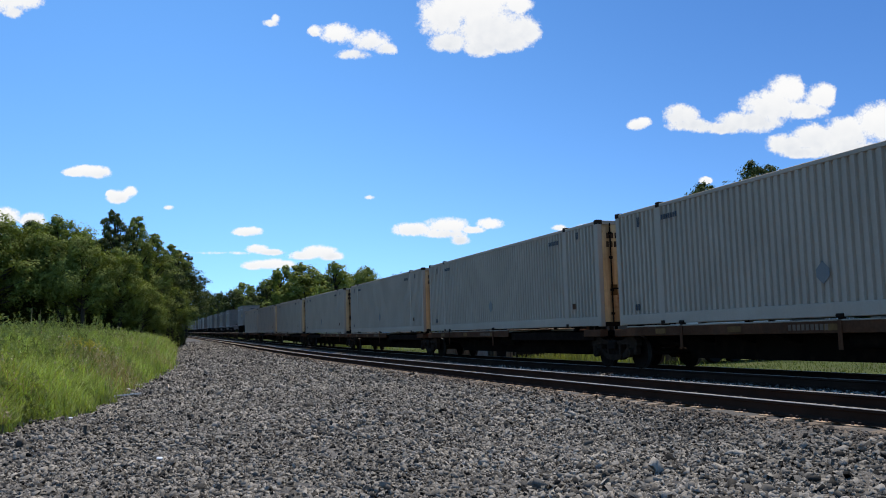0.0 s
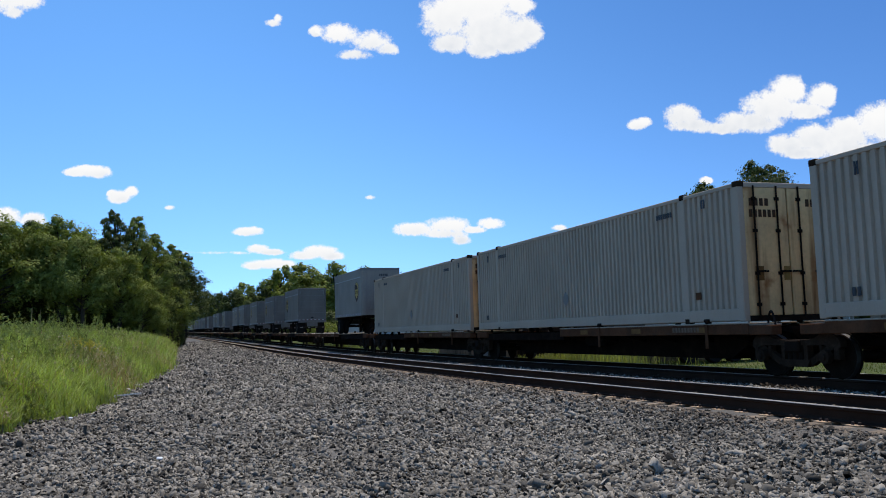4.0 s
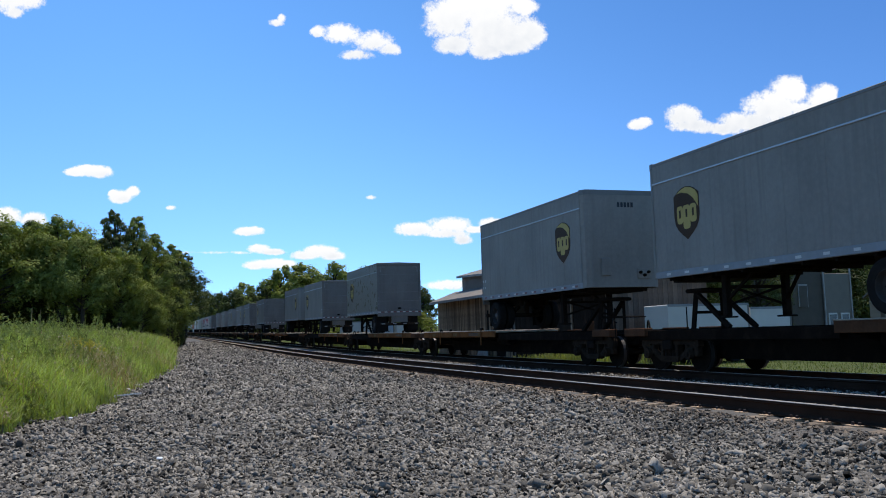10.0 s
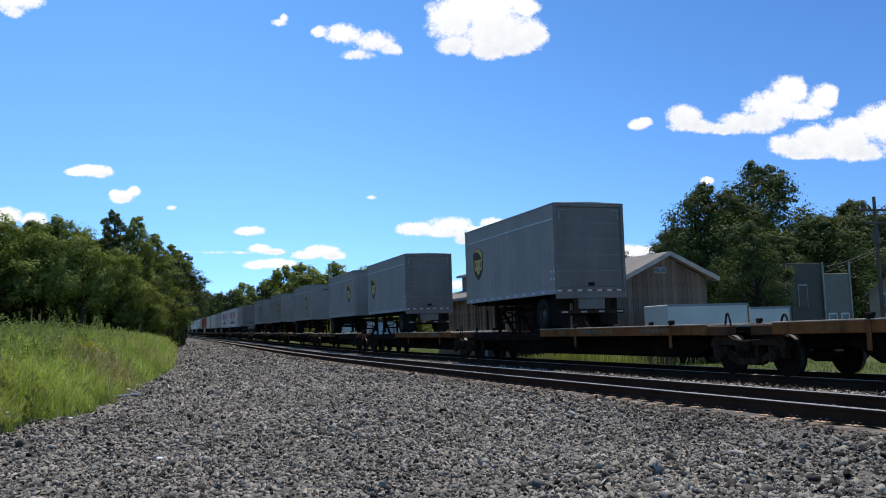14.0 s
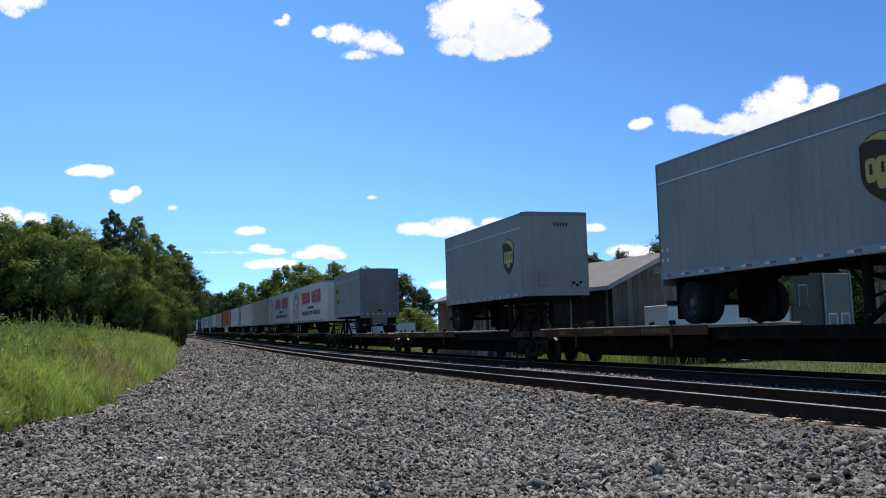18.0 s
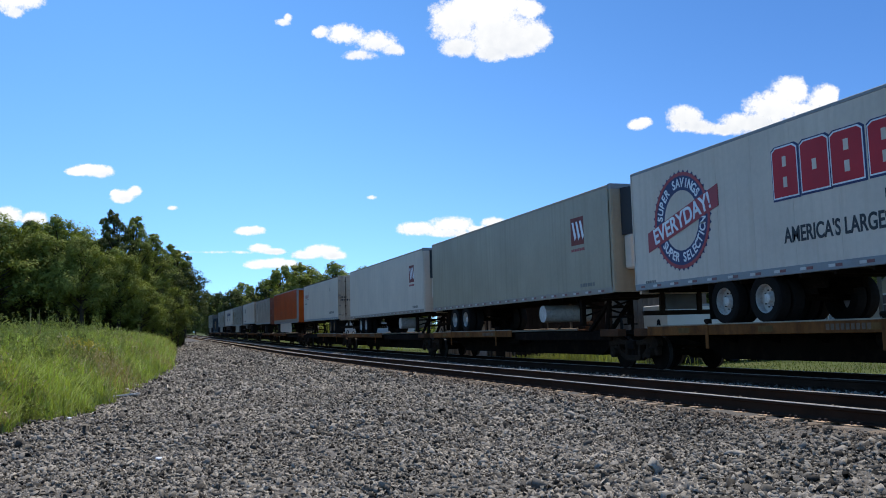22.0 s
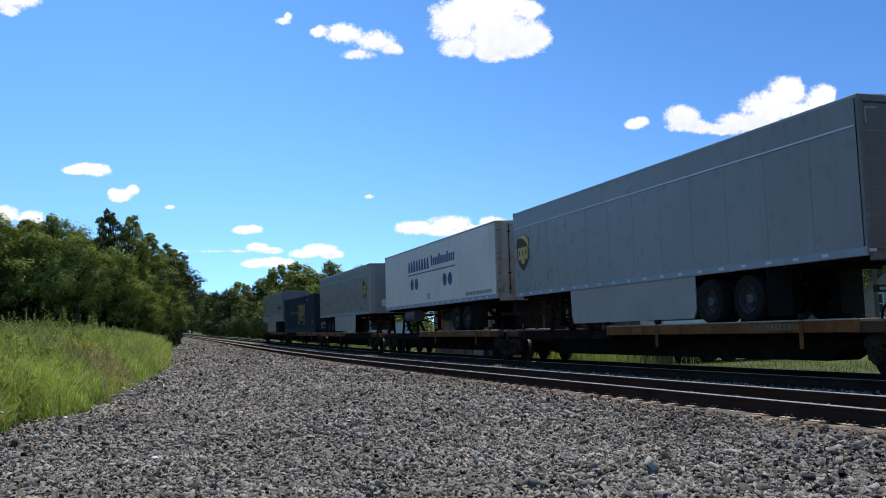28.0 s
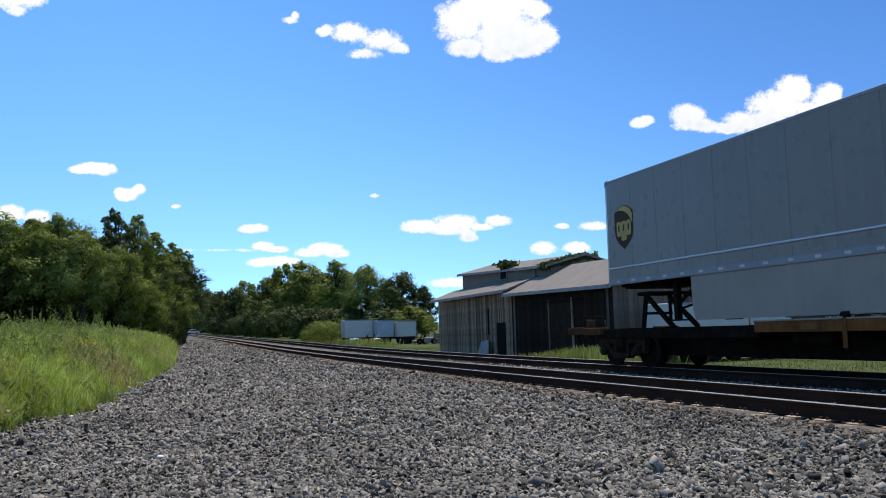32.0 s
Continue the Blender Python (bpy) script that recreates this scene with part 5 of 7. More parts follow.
# ---------------------------------------------------------------- clouds
def cloud_material():
    m = bpy.data.materials.new("cloud")
    m.use_nodes = True
    N, Lk = m.node_tree.nodes, m.node_tree.links
    N.remove(N["Principled BSDF"])
    at = N.new("ShaderNodeAttribute")
    at.attribute_name = "thickness"
    sh = N.new("ShaderNodeAttribute")
    sh.attribute_name = "underside"
    tc = N.new("ShaderNodeTexCoord")
    fac = at.outputs["Fac"]
    info = N.new("ShaderNodeObjectInfo")
    far = N.new("ShaderNodeMath")
    far.operation, far.inputs[1].default_value = "MULTIPLY", 9000
    Lk.new(info.outputs["Random"], far.inputs[0])
    moved = N.new("ShaderNodeVectorMath")
    Lk.new(tc.outputs["Object"], moved.inputs[0])
    Lk.new(far.outputs[0], moved.inputs[1])
    for sc, amp in ((0.014, 1.25), (0.045, 1.0), (0.15, 0.55)):
        n = N.new("ShaderNodeTexNoise")
        n.inputs["Scale"].default_value, n.inputs["Detail"].default_value, n.inputs["Roughness"].default_value = sc, 5.0, 0.6
        Lk.new(moved.outputs[0], n.inputs["Vector"])
        a = N.new("ShaderNodeMath")
        a.operation = "MULTIPLY_ADD"
        a.inputs[1].default_value = amp
        Lk.new(n.outputs["Fac"], a.inputs[0])
        b = N.new("ShaderNodeMath")
        b.operation = "SUBTRACT"
        b.inputs[1].default_value = amp * 0.5
        Lk.new(fac, a.inputs[2])
        Lk.new(a.outputs[0], b.inputs[0])
        fac = b.outputs[0]
    r = N.new("ShaderNodeMapRange")
    r.interpolation_type = "SMOOTHSTEP"
    r.inputs[1].default_value, r.inputs[2].default_value = 0.1, 0.75
    Lk.new(fac, r.inputs[0])
    g = N.new("ShaderNodeMix")
    g.data_type = "RGBA"
    # shade of the underside is a grey mixed into the cloud's colour
    g.inputs[6].default_value, g.inputs[7].default_value = (1.0, 1.0, 1.0, 1), (0.55, 0.62, 0.73, 1)
    n = N.new("ShaderNodeTexNoise")
    n.inputs["Scale"].default_value, n.inputs["Detail"].default_value = 0.03, 4.0
    Lk.new(tc.outputs["Object"], n.inputs["Vector"])
    k = N.new("ShaderNodeMath")
    k.operation = "MULTIPLY"
    Lk.new(sh.outputs["Fac"], k.inputs[0])
    Lk.new(n.outputs["Fac"], k.inputs[1])
    Lk.new(k.outputs[0], g.inputs[0])
    # sunlit white is emitted by the sheet itself
    e = N.new("ShaderNodeEmission")
    e.inputs[1].default_value = 0.63
    Lk.new(g.outputs[2], e.inputs[0])
    t = N.new("ShaderNodeBsdfTransparent")
    ms = N.new("ShaderNodeMixShader")
    Lk.new(r.outputs[0], ms.inputs[0])
    Lk.new(t.outputs[0], ms.inputs[1])
    Lk.new(e.outputs[0], ms.inputs[2])
    Lk.new(ms.outputs[0], N["Material Output"].inputs[0])
    return m


M["cloud"] = cloud_material()
CLOUDS = []
FAR = 2600.0
LENS = 784 / math.tan(radians(53.64) / 2)


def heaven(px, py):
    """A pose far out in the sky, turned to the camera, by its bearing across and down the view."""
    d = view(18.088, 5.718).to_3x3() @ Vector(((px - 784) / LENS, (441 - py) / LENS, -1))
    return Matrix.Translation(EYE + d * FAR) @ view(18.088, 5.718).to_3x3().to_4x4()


def cloud(px, py, lobes, drift, thin=1.0):
    """A fair-weather cloud out of soft lobes (offset across, offset down, half width, half height)."""
    u = FAR / LENS
    x0 = min(a - 1.7 * c for a, b, c, d in lobes)
    x1 = max(a + 1.7 * c for a, b, c, d in lobes)
    y0 = min(b - 1.7 * d for a, b, c, d in lobes)
    y1 = max(b + 1.7 * d for a, b, c, d in lobes)
    nx, ny = int((x1 - x0) / 3) + 4, int((y1 - y0) / 3) + 4
    X, Y = np.meshgrid(np.linspace(x0, x1, nx), np.linspace(y0, y1, ny), indexing="ij")
    den = np.full_like(X, -0.3)
    for a, b, c, d in lobes:
        q = ((X - a) / c) ** 2 + ((Y - b) / np.where(Y > b, d * 0.8, d)) ** 2
        den = np.maximum(den, 1.0 - 0.72 * q) + 0.10 * np.exp(-q * 2)
    den = np.clip(den, -2.5, 1.3)
    den = np.where(den > 0, den * thin, den)
    edge = np.minimum(np.minimum(X - x0, x1 - X) / (0.1 * (x1 - x0)), np.minimum(Y - y0, y1 - Y) / (0.1 * (y1 - y0)))
    den = np.minimum(den, np.clip(edge, 0, 1) * 3.5 - 2.2)
    low = np.clip((Y - y0) / (y1 - y0) * 1.6 - 0.55, 0, 1) * np.clip(den, 0, 1)
    idx = np.arange(nx * ny).reshape(nx, ny)
    faces = np.stack([idx[:-1, :-1], idx[:-1, 1:], idx[1:, 1:], idx[1:, :-1]], -1).reshape(-1, 4)
    bulge = 6.0 * np.clip(den, 0, 1)
    me = mesh_of("cloud", np.stack([X * u, -Y * u, bulge], -1).reshape(-1, 3), faces)
    for name, data in (("thickness", den), ("underside", low)):
        me.attributes.new(name, "FLOAT", "POINT").data.foreach_set("value", data.ravel().astype(np.float32))
    ob = tagged(part("cloud", me, "cloud"), "small white fair-weather cloud in the blue sky" if x1 - x0 < 150 else "wide white cloud in the blue sky", "cloud", "clouds")
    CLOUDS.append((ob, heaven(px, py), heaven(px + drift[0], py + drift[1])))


cloud(846, 32, [(0, -30, 80, 46), (-58, 0, 46, 48), (16, 20, 74, 46), (80, 24, 34, 32), (-52, 44, 36, 22), (4, 54, 34, 20), (52, 46, 44, 20), (70, -22, 26, 20)], (30, 12))
cloud(630, 74, [(-30, -12, 34, 22), (22, 2, 38, 22), (-72, -18, 14, 12), (52, 14, 22, 14), (-4, 24, 36, 11)], (20, 2), 0.78)
cloud(553, 55, [(0, 0, 11, 9), (5, 6, 8, 6)], (14, 4), 0.8)
cloud(481, 40, [(-3, 2, 15, 8), (7, -6, 9, 8)], (34, -2), 0.8)
cloud(32, 8, [(-12, -6, 42, 26), (18, -4, 30, 16), (-8, 14, 18, 16)], (6, 0), 0.85)
cloud(154, 304, [(0, 0, 32, 12), (22, 2, 22, 13), (-24, 2, 20, 9)], (10, -2))
cloud(216, 346, [(-6, 4, 22, 13), (14, -6, 12, 11), (-18, -2, 12, 9)], (14, -1))
cloud(34, 390, [(-24, -6, 26, 18), (26, 0, 26, 15)], (8, -2))
cloud(438, 411, [(0, 0, 28, 9), (10, -2, 18, 8)], (9, -2))
cloud(466, 443, [(-12, -2, 20, 9), (14, 4, 26, 6)], (9, -2), 0.95)
cloud(556, 450, [(8, -4, 34, 13), (-22, 4, 26, 10), (30, 4, 22, 9)], (9, -2))
cloud(474, 469, [(0, 0, 40, 11), (-26, 2, 22, 9), (30, 0, 22, 8)], (9, -2), 0.95)
cloud(788, 406, [(-58, 2, 36, 14), (2, -5, 38, 18), (-4, 8, 44, 11), (26, 20, 18, 10), (48, 2, 22, 7), (80, -9, 25, 11)], (14, -2))
cloud(1131, 220, [(-4, 2, 19, 12), (8, -3, 14, 10)], (4, 0))
cloud(1322, 196, [(-118, 10, 34, 22), (-104, 26, 40, 14), (-44, 32, 60, 13), (4, 22, 66, 22), (42, -6, 52, 32), (74, -34, 34, 30), (104, 2, 40, 18), (132, -24, 30, 27)], (10, 3))
cloud(1490, 246, [(-98, 12, 38, 22), (-48, 2, 50, 30), (6, -8, 50, 34), (72, -24, 60, 40), (20, 22, 70, 20), (-70, 26, 50, 12)], (8, 4))
cloud(962, 446, [(-6, 0, 26, 14), (50, -2, 28, 11)], (6, -2))
cloud(1046, 404, [(0, 0, 26, 9), (-56, 0, 14, 6)], (4, 0), 0.8)
cloud(655, 350, [(0, 0, 11, 5)], (8, 0), 0.72)
cloud(299, 368, [(0, 0, 9, 5)], (12, 1), 0.75)
cloud(800, 506, [(0, 0, 50, 10), (30, -3, 30, 8)], (8, -1), 0.95)
# a thin contrail, built as a long faint cloud
cloud(400, 448, [(-60, 0, 50, 3), (-10, 0, 60, 3.2), (50, 1, 50, 3)], (9, -2), 0.4)
cloud(1249, 320, [(0, 0, 12, 8)], (6, 0))
cloud(1115, 446, [(0, 0, 44, 13)], (6, 0))


# ---------------------------------------------------------------- trees
# dark and mid greens also carry the backlit and the sunlit look of crowns
M["leaf_dark"] = mat("dark_leaves", (0.080, 0.092, 0.030), 0.6, var=0.35, scale=0.3, fine=2, island=0.22, spec=0.06, trans=0.2)
M["leaf_mid"] = mat("green_leaves", (0.215, 0.235, 0.056), 0.6, var=0.35, scale=0.3, fine=2, island=0.22, spec=0.06, trans=0.25)
M["leaf_light"] = mat("yellow_green_leaves", (0.235, 0.245, 0.058), 0.6, var=0.35, scale=0.3, fine=2, island=0.22, spec=0.08, trans=0.3)
M["bark"] = mat("grey_brown_bark", (0.055, 0.042, 0.031), 0.95, var=0.35, scale=3, fine=25, bump=0.6, bump_scale=18, spec=0.03)


def crown_mesh(rng, h, r, low, n, leaf, tall):
    """A crown of boughs: big lobes that taper upward, each set with many loose tufts of leaves, and gaps between."""
    k, m = (44, 10) if tall else (30, 16)
    t = (np.arange(k) + rng.random(k)) / k
    span = h - low
    if tall:
        rad = r * np.interp(t, [0, 0.25, 0.7, 0.9, 1.0], [0.75, 0.9, 0.72, 0.4, 0.08])
        size = r * np.interp(t, [0, 0.6, 0.9, 1.0], [0.36, 0.30, 0.17, 0.12]) * (0.7 + 0.6 * rng.random(k))
    else:
        rad = r * np.interp(t, [0, 0.25, 0.5, 0.8, 1.0], [0.62, 0.86, 0.95, 0.66, 0.12])
        size = r * np.interp(t, [0, 0.5, 1.0], [0.34, 0.34, 0.22]) * (0.7 + 0.6 * rng.random(k))
    a = np.cumsum(2.4 + 0.5 * rng.normal(size=k))
    d = rad * (0.45 + 0.55 * rng.random(k))
    up = 1.35
    zc = low + size * up * 0.8 + (span - 1.75 * up * size) * t
    lobe = np.stack([d * np.cos(a), d * np.sin(a), zc], -1)
    dirs = rng.normal(size=(k, m, 3)) + np.array([0, 0, 0.55])
    dirs /= np.linalg.norm(dirs, axis=2, keepdims=True)
    far = 0.7 + 0.4 * rng.random((k, m, 1))
    tuft = (lobe[:, None] + dirs * far * size[:, None, None] * np.array([1, 1, up])).reshape(-1, 3)
    tsize = (r * (0.055 + 0.05 * rng.random((k, m))) * (size / size.mean())[:, None]).ravel()
    which = rng.integers(0, k * m, n)
    pos = tuft[which] + np.clip(rng.normal(size=(n, 3)), -1.9, 1.9) * tsize[which][:, None] * np.array([0.95, 0.95, 0.75])
    inner = rng.random(n) < 0.16
    w2 = rng.integers(0, k, n)
    pos[inner] = (lobe[w2] + rng.normal(size=(n, 3)) * (0.36 * size[w2])[:, None] * np.array([1, 1, up]))[inner]
    pos[:, 2] = np.maximum(pos[:, 2], 0.1)
    nor = dirs.reshape(-1, 3)[which] * 1.1 + 0.9 * (pos - tuft[which]) / tsize[which][:, None] + 0.3 * rng.normal(size=(n, 3)) + np.array([0, 0, 0.35])
    nor /= np.linalg.norm(nor, axis=1, keepdims=True)
    u = np.cross(nor, rng.normal(size=(n, 3)))
    u /= np.linalg.norm(u, axis=1, keepdims=True)
    w = np.cross(nor, u)
    s = leaf * (0.6 + 0.9 * rng.random(n))[:, None]
    v = np.stack([pos - u * s, pos - w * s * 0.55, pos + u * s, pos + w * s * 0.55], 1).reshape(-1, 3)
    return mesh_of("crown", v, np.arange(4 * n).reshape(n, 4)), lobe


def tree(name, label, h, r, low, leaves, n, leaf, tall=False, seed=1):
    rng = np.random.default_rng(seed)
    t = thing(name, label, "bush" if low < 0.4 else "tree")
    me, cen = crown_mesh(rng, h, r, low, n, leaf, tall)
    part("crown", me, leaves, t)
    g = Geo()
    if low >= 0.4:
        top = Vector((0.15 * r * rng.normal(), 0.15 * r * rng.normal(), 0.82 * h))
        mid = Vector((0.1 * r * rng.normal(), 0.1 * r * rng.normal(), 0.4 * h))
        q = 0.5 if tall else 1.0
        g.bar((0, 0, -0.4), mid, 0.026 * h * q, 10, 0.018 * h * q)
        g.bar(mid, top, 0.018 * h * q, 8, 0.005 * h)
        for c in cen:
            a = mid.lerp(top, float(np.clip((c[2] / h - 0.42) / 0.5, 0, 0.9)))
            g.bar((a.x, a.y, a.z - 0.08 * h), c, 0.008 * h, 5, 0.003 * h)
    else:
        for c in cen[:10]:
            g.bar((c[0] * 0.15, c[1] * 0.15, -0.2), c, 0.02, 5, 0.008)
    part("trunk" if low >= 0.4 else "woody_base", g, "bark", t)
    return t


TREE_LABEL = {"a": "broad leafy tree with a dense dark green crown", "b": "broad leafy tree with a sunlit green crown", "c": "tall slender tree with an open crown of dark leaves",
              "d": "tall leafy tree with a light yellow-green crown", "e": "dense green bush at the foot of the trees", "f": "light green bush beside the railway line", "g": "large spreading tree with dark leaves and gaps of sky"}
STOCK = {"a": tree("tree", TREE_LABEL["a"], 12, 3.6, 3.0, "leaf_dark", 30000, 0.095, seed=11), "b": tree("tree", TREE_LABEL["b"], 12, 3.6, 3.0, "leaf_mid", 30000, 0.095, seed=12),
         "c": tree("tree", TREE_LABEL["c"], 13, 2.6, 1.0, "leaf_dark", 24000, 0.085, True, seed=13), "d": tree("tree", TREE_LABEL["d"], 13, 3.4, 0.8, "leaf_light", 11000, 0.16, seed=14),
         "e": tree("bush", TREE_LABEL["e"], 5, 4.0, 0.1, "leaf_dark", 11000, 0.13, seed=15), "f": tree("bush", TREE_LABEL["f"], 2.2, 2.0, 0.05, "leaf_light", 8000, 0.06, seed=16),
         "g": tree("tree", TREE_LABEL["g"], 12, 3.4, 1.4, "leaf_dark", 24000, 0.09, seed=17), "h": tree("tree", TREE_LABEL["a"], 12, 3.6, 0.6, "leaf_dark", 11000, 0.16, seed=18),
         "i": tree("tree", TREE_LABEL["b"], 12, 3.6, 0.5, "leaf_mid", 11000, 0.16, seed=19), "j": tree("bush", TREE_LABEL["e"], 5, 4.0, 0.1, "leaf_dark", 6000, 0.22, seed=20),
         "k": tree("tree", "slender tree with a bare stem and a high open crown", 13, 2.6, 5.0, "leaf_dark", 11000, 0.1, True, seed=21),
         "l": tree("tree", "tall slender tree with an open sunlit green crown", 13, 2.6, 1.0, "leaf_mid", 24000, 0.085, True, seed=23)}
BASE = {"a": (12, 3.6), "b": (12, 3.6), "c": (13, 2.6), "d": (13, 3.4), "e": (5, 4.0), "f": (2.2, 2.0), "g": (12, 3.4), "h": (12, 3.6), "i": (12, 3.6), "j": (5, 4.0), "k": (13, 2.6), "l": (13, 2.6)}
used = set()


def plant(kind, x, y, h, r, turn):
    bh, br = BASE[kind]
    m = pose(x, y, float(ground_z(x, y)) - 0.05, 0, 0, turn)
    if kind in used:
        ob = copy_thing(STOCK[kind], m)
    else:
        ob = STOCK[kind]
        ob.matrix_basis = m
        used.add(kind)
    ob.scale = (r / br, r / br, h / bh)
    return ob


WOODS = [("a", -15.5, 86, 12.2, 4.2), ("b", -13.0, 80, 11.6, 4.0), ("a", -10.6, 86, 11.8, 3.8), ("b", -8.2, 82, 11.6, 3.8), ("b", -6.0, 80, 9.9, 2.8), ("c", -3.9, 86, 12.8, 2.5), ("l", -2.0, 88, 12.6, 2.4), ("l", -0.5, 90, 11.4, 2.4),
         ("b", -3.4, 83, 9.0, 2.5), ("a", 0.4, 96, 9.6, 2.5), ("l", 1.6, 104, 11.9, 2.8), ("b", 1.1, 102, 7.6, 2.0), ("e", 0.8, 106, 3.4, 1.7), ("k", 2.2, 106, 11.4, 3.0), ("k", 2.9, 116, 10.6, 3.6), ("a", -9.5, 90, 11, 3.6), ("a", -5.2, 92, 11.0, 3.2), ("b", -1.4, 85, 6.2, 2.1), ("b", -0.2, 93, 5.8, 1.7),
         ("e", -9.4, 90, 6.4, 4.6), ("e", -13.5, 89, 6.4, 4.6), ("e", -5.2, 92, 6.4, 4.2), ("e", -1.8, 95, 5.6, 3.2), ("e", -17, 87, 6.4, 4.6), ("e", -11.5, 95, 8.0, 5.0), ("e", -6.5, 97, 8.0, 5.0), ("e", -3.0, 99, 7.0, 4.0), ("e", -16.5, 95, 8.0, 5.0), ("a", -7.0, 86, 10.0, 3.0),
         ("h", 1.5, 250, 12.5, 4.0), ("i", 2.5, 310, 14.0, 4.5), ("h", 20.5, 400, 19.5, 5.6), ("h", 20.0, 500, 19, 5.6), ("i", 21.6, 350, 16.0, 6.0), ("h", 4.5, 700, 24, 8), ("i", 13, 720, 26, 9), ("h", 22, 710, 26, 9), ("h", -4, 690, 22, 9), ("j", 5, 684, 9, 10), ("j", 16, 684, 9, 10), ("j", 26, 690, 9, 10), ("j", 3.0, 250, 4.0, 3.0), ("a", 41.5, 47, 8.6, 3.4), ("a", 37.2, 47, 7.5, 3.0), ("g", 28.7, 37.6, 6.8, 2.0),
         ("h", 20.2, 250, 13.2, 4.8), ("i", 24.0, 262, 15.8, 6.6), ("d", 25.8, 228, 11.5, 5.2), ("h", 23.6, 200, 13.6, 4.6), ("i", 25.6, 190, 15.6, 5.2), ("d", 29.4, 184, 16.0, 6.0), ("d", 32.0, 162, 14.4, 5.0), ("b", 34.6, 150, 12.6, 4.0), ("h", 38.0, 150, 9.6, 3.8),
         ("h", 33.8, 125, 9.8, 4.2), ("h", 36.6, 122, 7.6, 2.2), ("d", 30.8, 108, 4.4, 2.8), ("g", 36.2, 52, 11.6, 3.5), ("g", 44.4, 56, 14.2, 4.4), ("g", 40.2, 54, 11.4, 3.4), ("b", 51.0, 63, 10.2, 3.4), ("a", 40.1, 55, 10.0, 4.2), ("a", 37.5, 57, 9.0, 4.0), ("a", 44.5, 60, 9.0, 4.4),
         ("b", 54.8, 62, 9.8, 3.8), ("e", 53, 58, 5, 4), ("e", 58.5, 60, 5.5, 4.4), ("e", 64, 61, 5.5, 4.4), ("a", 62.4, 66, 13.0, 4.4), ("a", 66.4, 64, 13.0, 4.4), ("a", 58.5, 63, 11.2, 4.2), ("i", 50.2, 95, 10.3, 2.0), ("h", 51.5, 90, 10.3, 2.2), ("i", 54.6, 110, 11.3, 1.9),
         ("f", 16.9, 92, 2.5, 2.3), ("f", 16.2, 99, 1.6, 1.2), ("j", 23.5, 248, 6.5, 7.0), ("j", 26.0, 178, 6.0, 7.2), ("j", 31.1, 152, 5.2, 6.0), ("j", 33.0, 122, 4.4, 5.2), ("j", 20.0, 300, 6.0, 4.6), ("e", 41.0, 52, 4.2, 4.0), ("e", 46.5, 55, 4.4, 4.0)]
# mostly unseen trees added behind the grove to keep sky light off far trailers
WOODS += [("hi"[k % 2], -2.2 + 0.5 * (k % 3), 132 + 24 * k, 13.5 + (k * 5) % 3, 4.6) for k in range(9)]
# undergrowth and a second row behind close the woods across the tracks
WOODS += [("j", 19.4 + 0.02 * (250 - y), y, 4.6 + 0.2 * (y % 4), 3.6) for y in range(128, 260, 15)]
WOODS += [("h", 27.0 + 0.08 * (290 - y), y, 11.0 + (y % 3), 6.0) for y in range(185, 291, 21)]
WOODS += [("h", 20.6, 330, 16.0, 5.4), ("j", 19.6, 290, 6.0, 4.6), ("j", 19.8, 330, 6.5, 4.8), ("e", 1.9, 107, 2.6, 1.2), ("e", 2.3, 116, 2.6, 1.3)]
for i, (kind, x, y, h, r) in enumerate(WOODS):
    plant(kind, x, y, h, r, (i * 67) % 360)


# ---------------------------------------------------------------- weeds and grass
def blades(rng, x, y, h, width, lean, bend=0.35):
    """Bent blades of three segments, as triangles and quads joined into quads."""
    n = len(x)
    a = rng.random(n) * 2 * np.pi
    dx, dy = np.cos(a), np.sin(a)
    l = lean * rng.random(n) * h
    z = ground_z(x, y) - 0.03
    rows = []
    for k, (f, w) in enumerate(((0, 1.0), (0.45, 0.8), (0.8, 0.5), (1.0, 0.08))):
        off = l * f ** 2
        px, py, pz = x + dx * off, y + dy * off, z + h * (f - bend * lean * f * f * 0.4)
        sx, sy = -dy * width * w, dx * width * w
        rows += [np.stack([px - sx, py - sy, pz], -1), np.stack([px + sx, py + sy, pz], -1)]
    v = np.stack(rows, 1).reshape(-1, 3)
    b = (np.arange(n) * 8)[:, None]
    f = np.concatenate([b + np.array([2 * k, 2 * k + 1, 2 * k + 3, 2 * k + 2]) for k in range(3)], 1).reshape(-1, 4)
    return v, f


def sward(name, rng, x, y, h, width, lean, material, label):
    v, f = blades(rng, x, y, h, width, lean)
    return tagged(part(name, mesh_of(name, v, f), material), label, "grass", kind="stuff")


def heads(rng, x, y, z, size, n):
    """Small tufts of seed or flower, n flakes each."""
    x, y, z = (np.repeat(q, n) for q in (x, y, z))
    m = len(x)
    p = np.stack([x, y, z], -1) + rng.normal(size=(m, 3)) * size * np.array([0.5, 0.5, 1.2])
    u, w = rng.normal(size=(m, 3)) * size * 0.6, rng.normal(size=(m, 3)) * size * 0.6
    v = np.stack([p - u, p - w, p + u, p + w], 1).reshape(-1, 3)
    return v, np.arange(4 * m).reshape(m, 4)


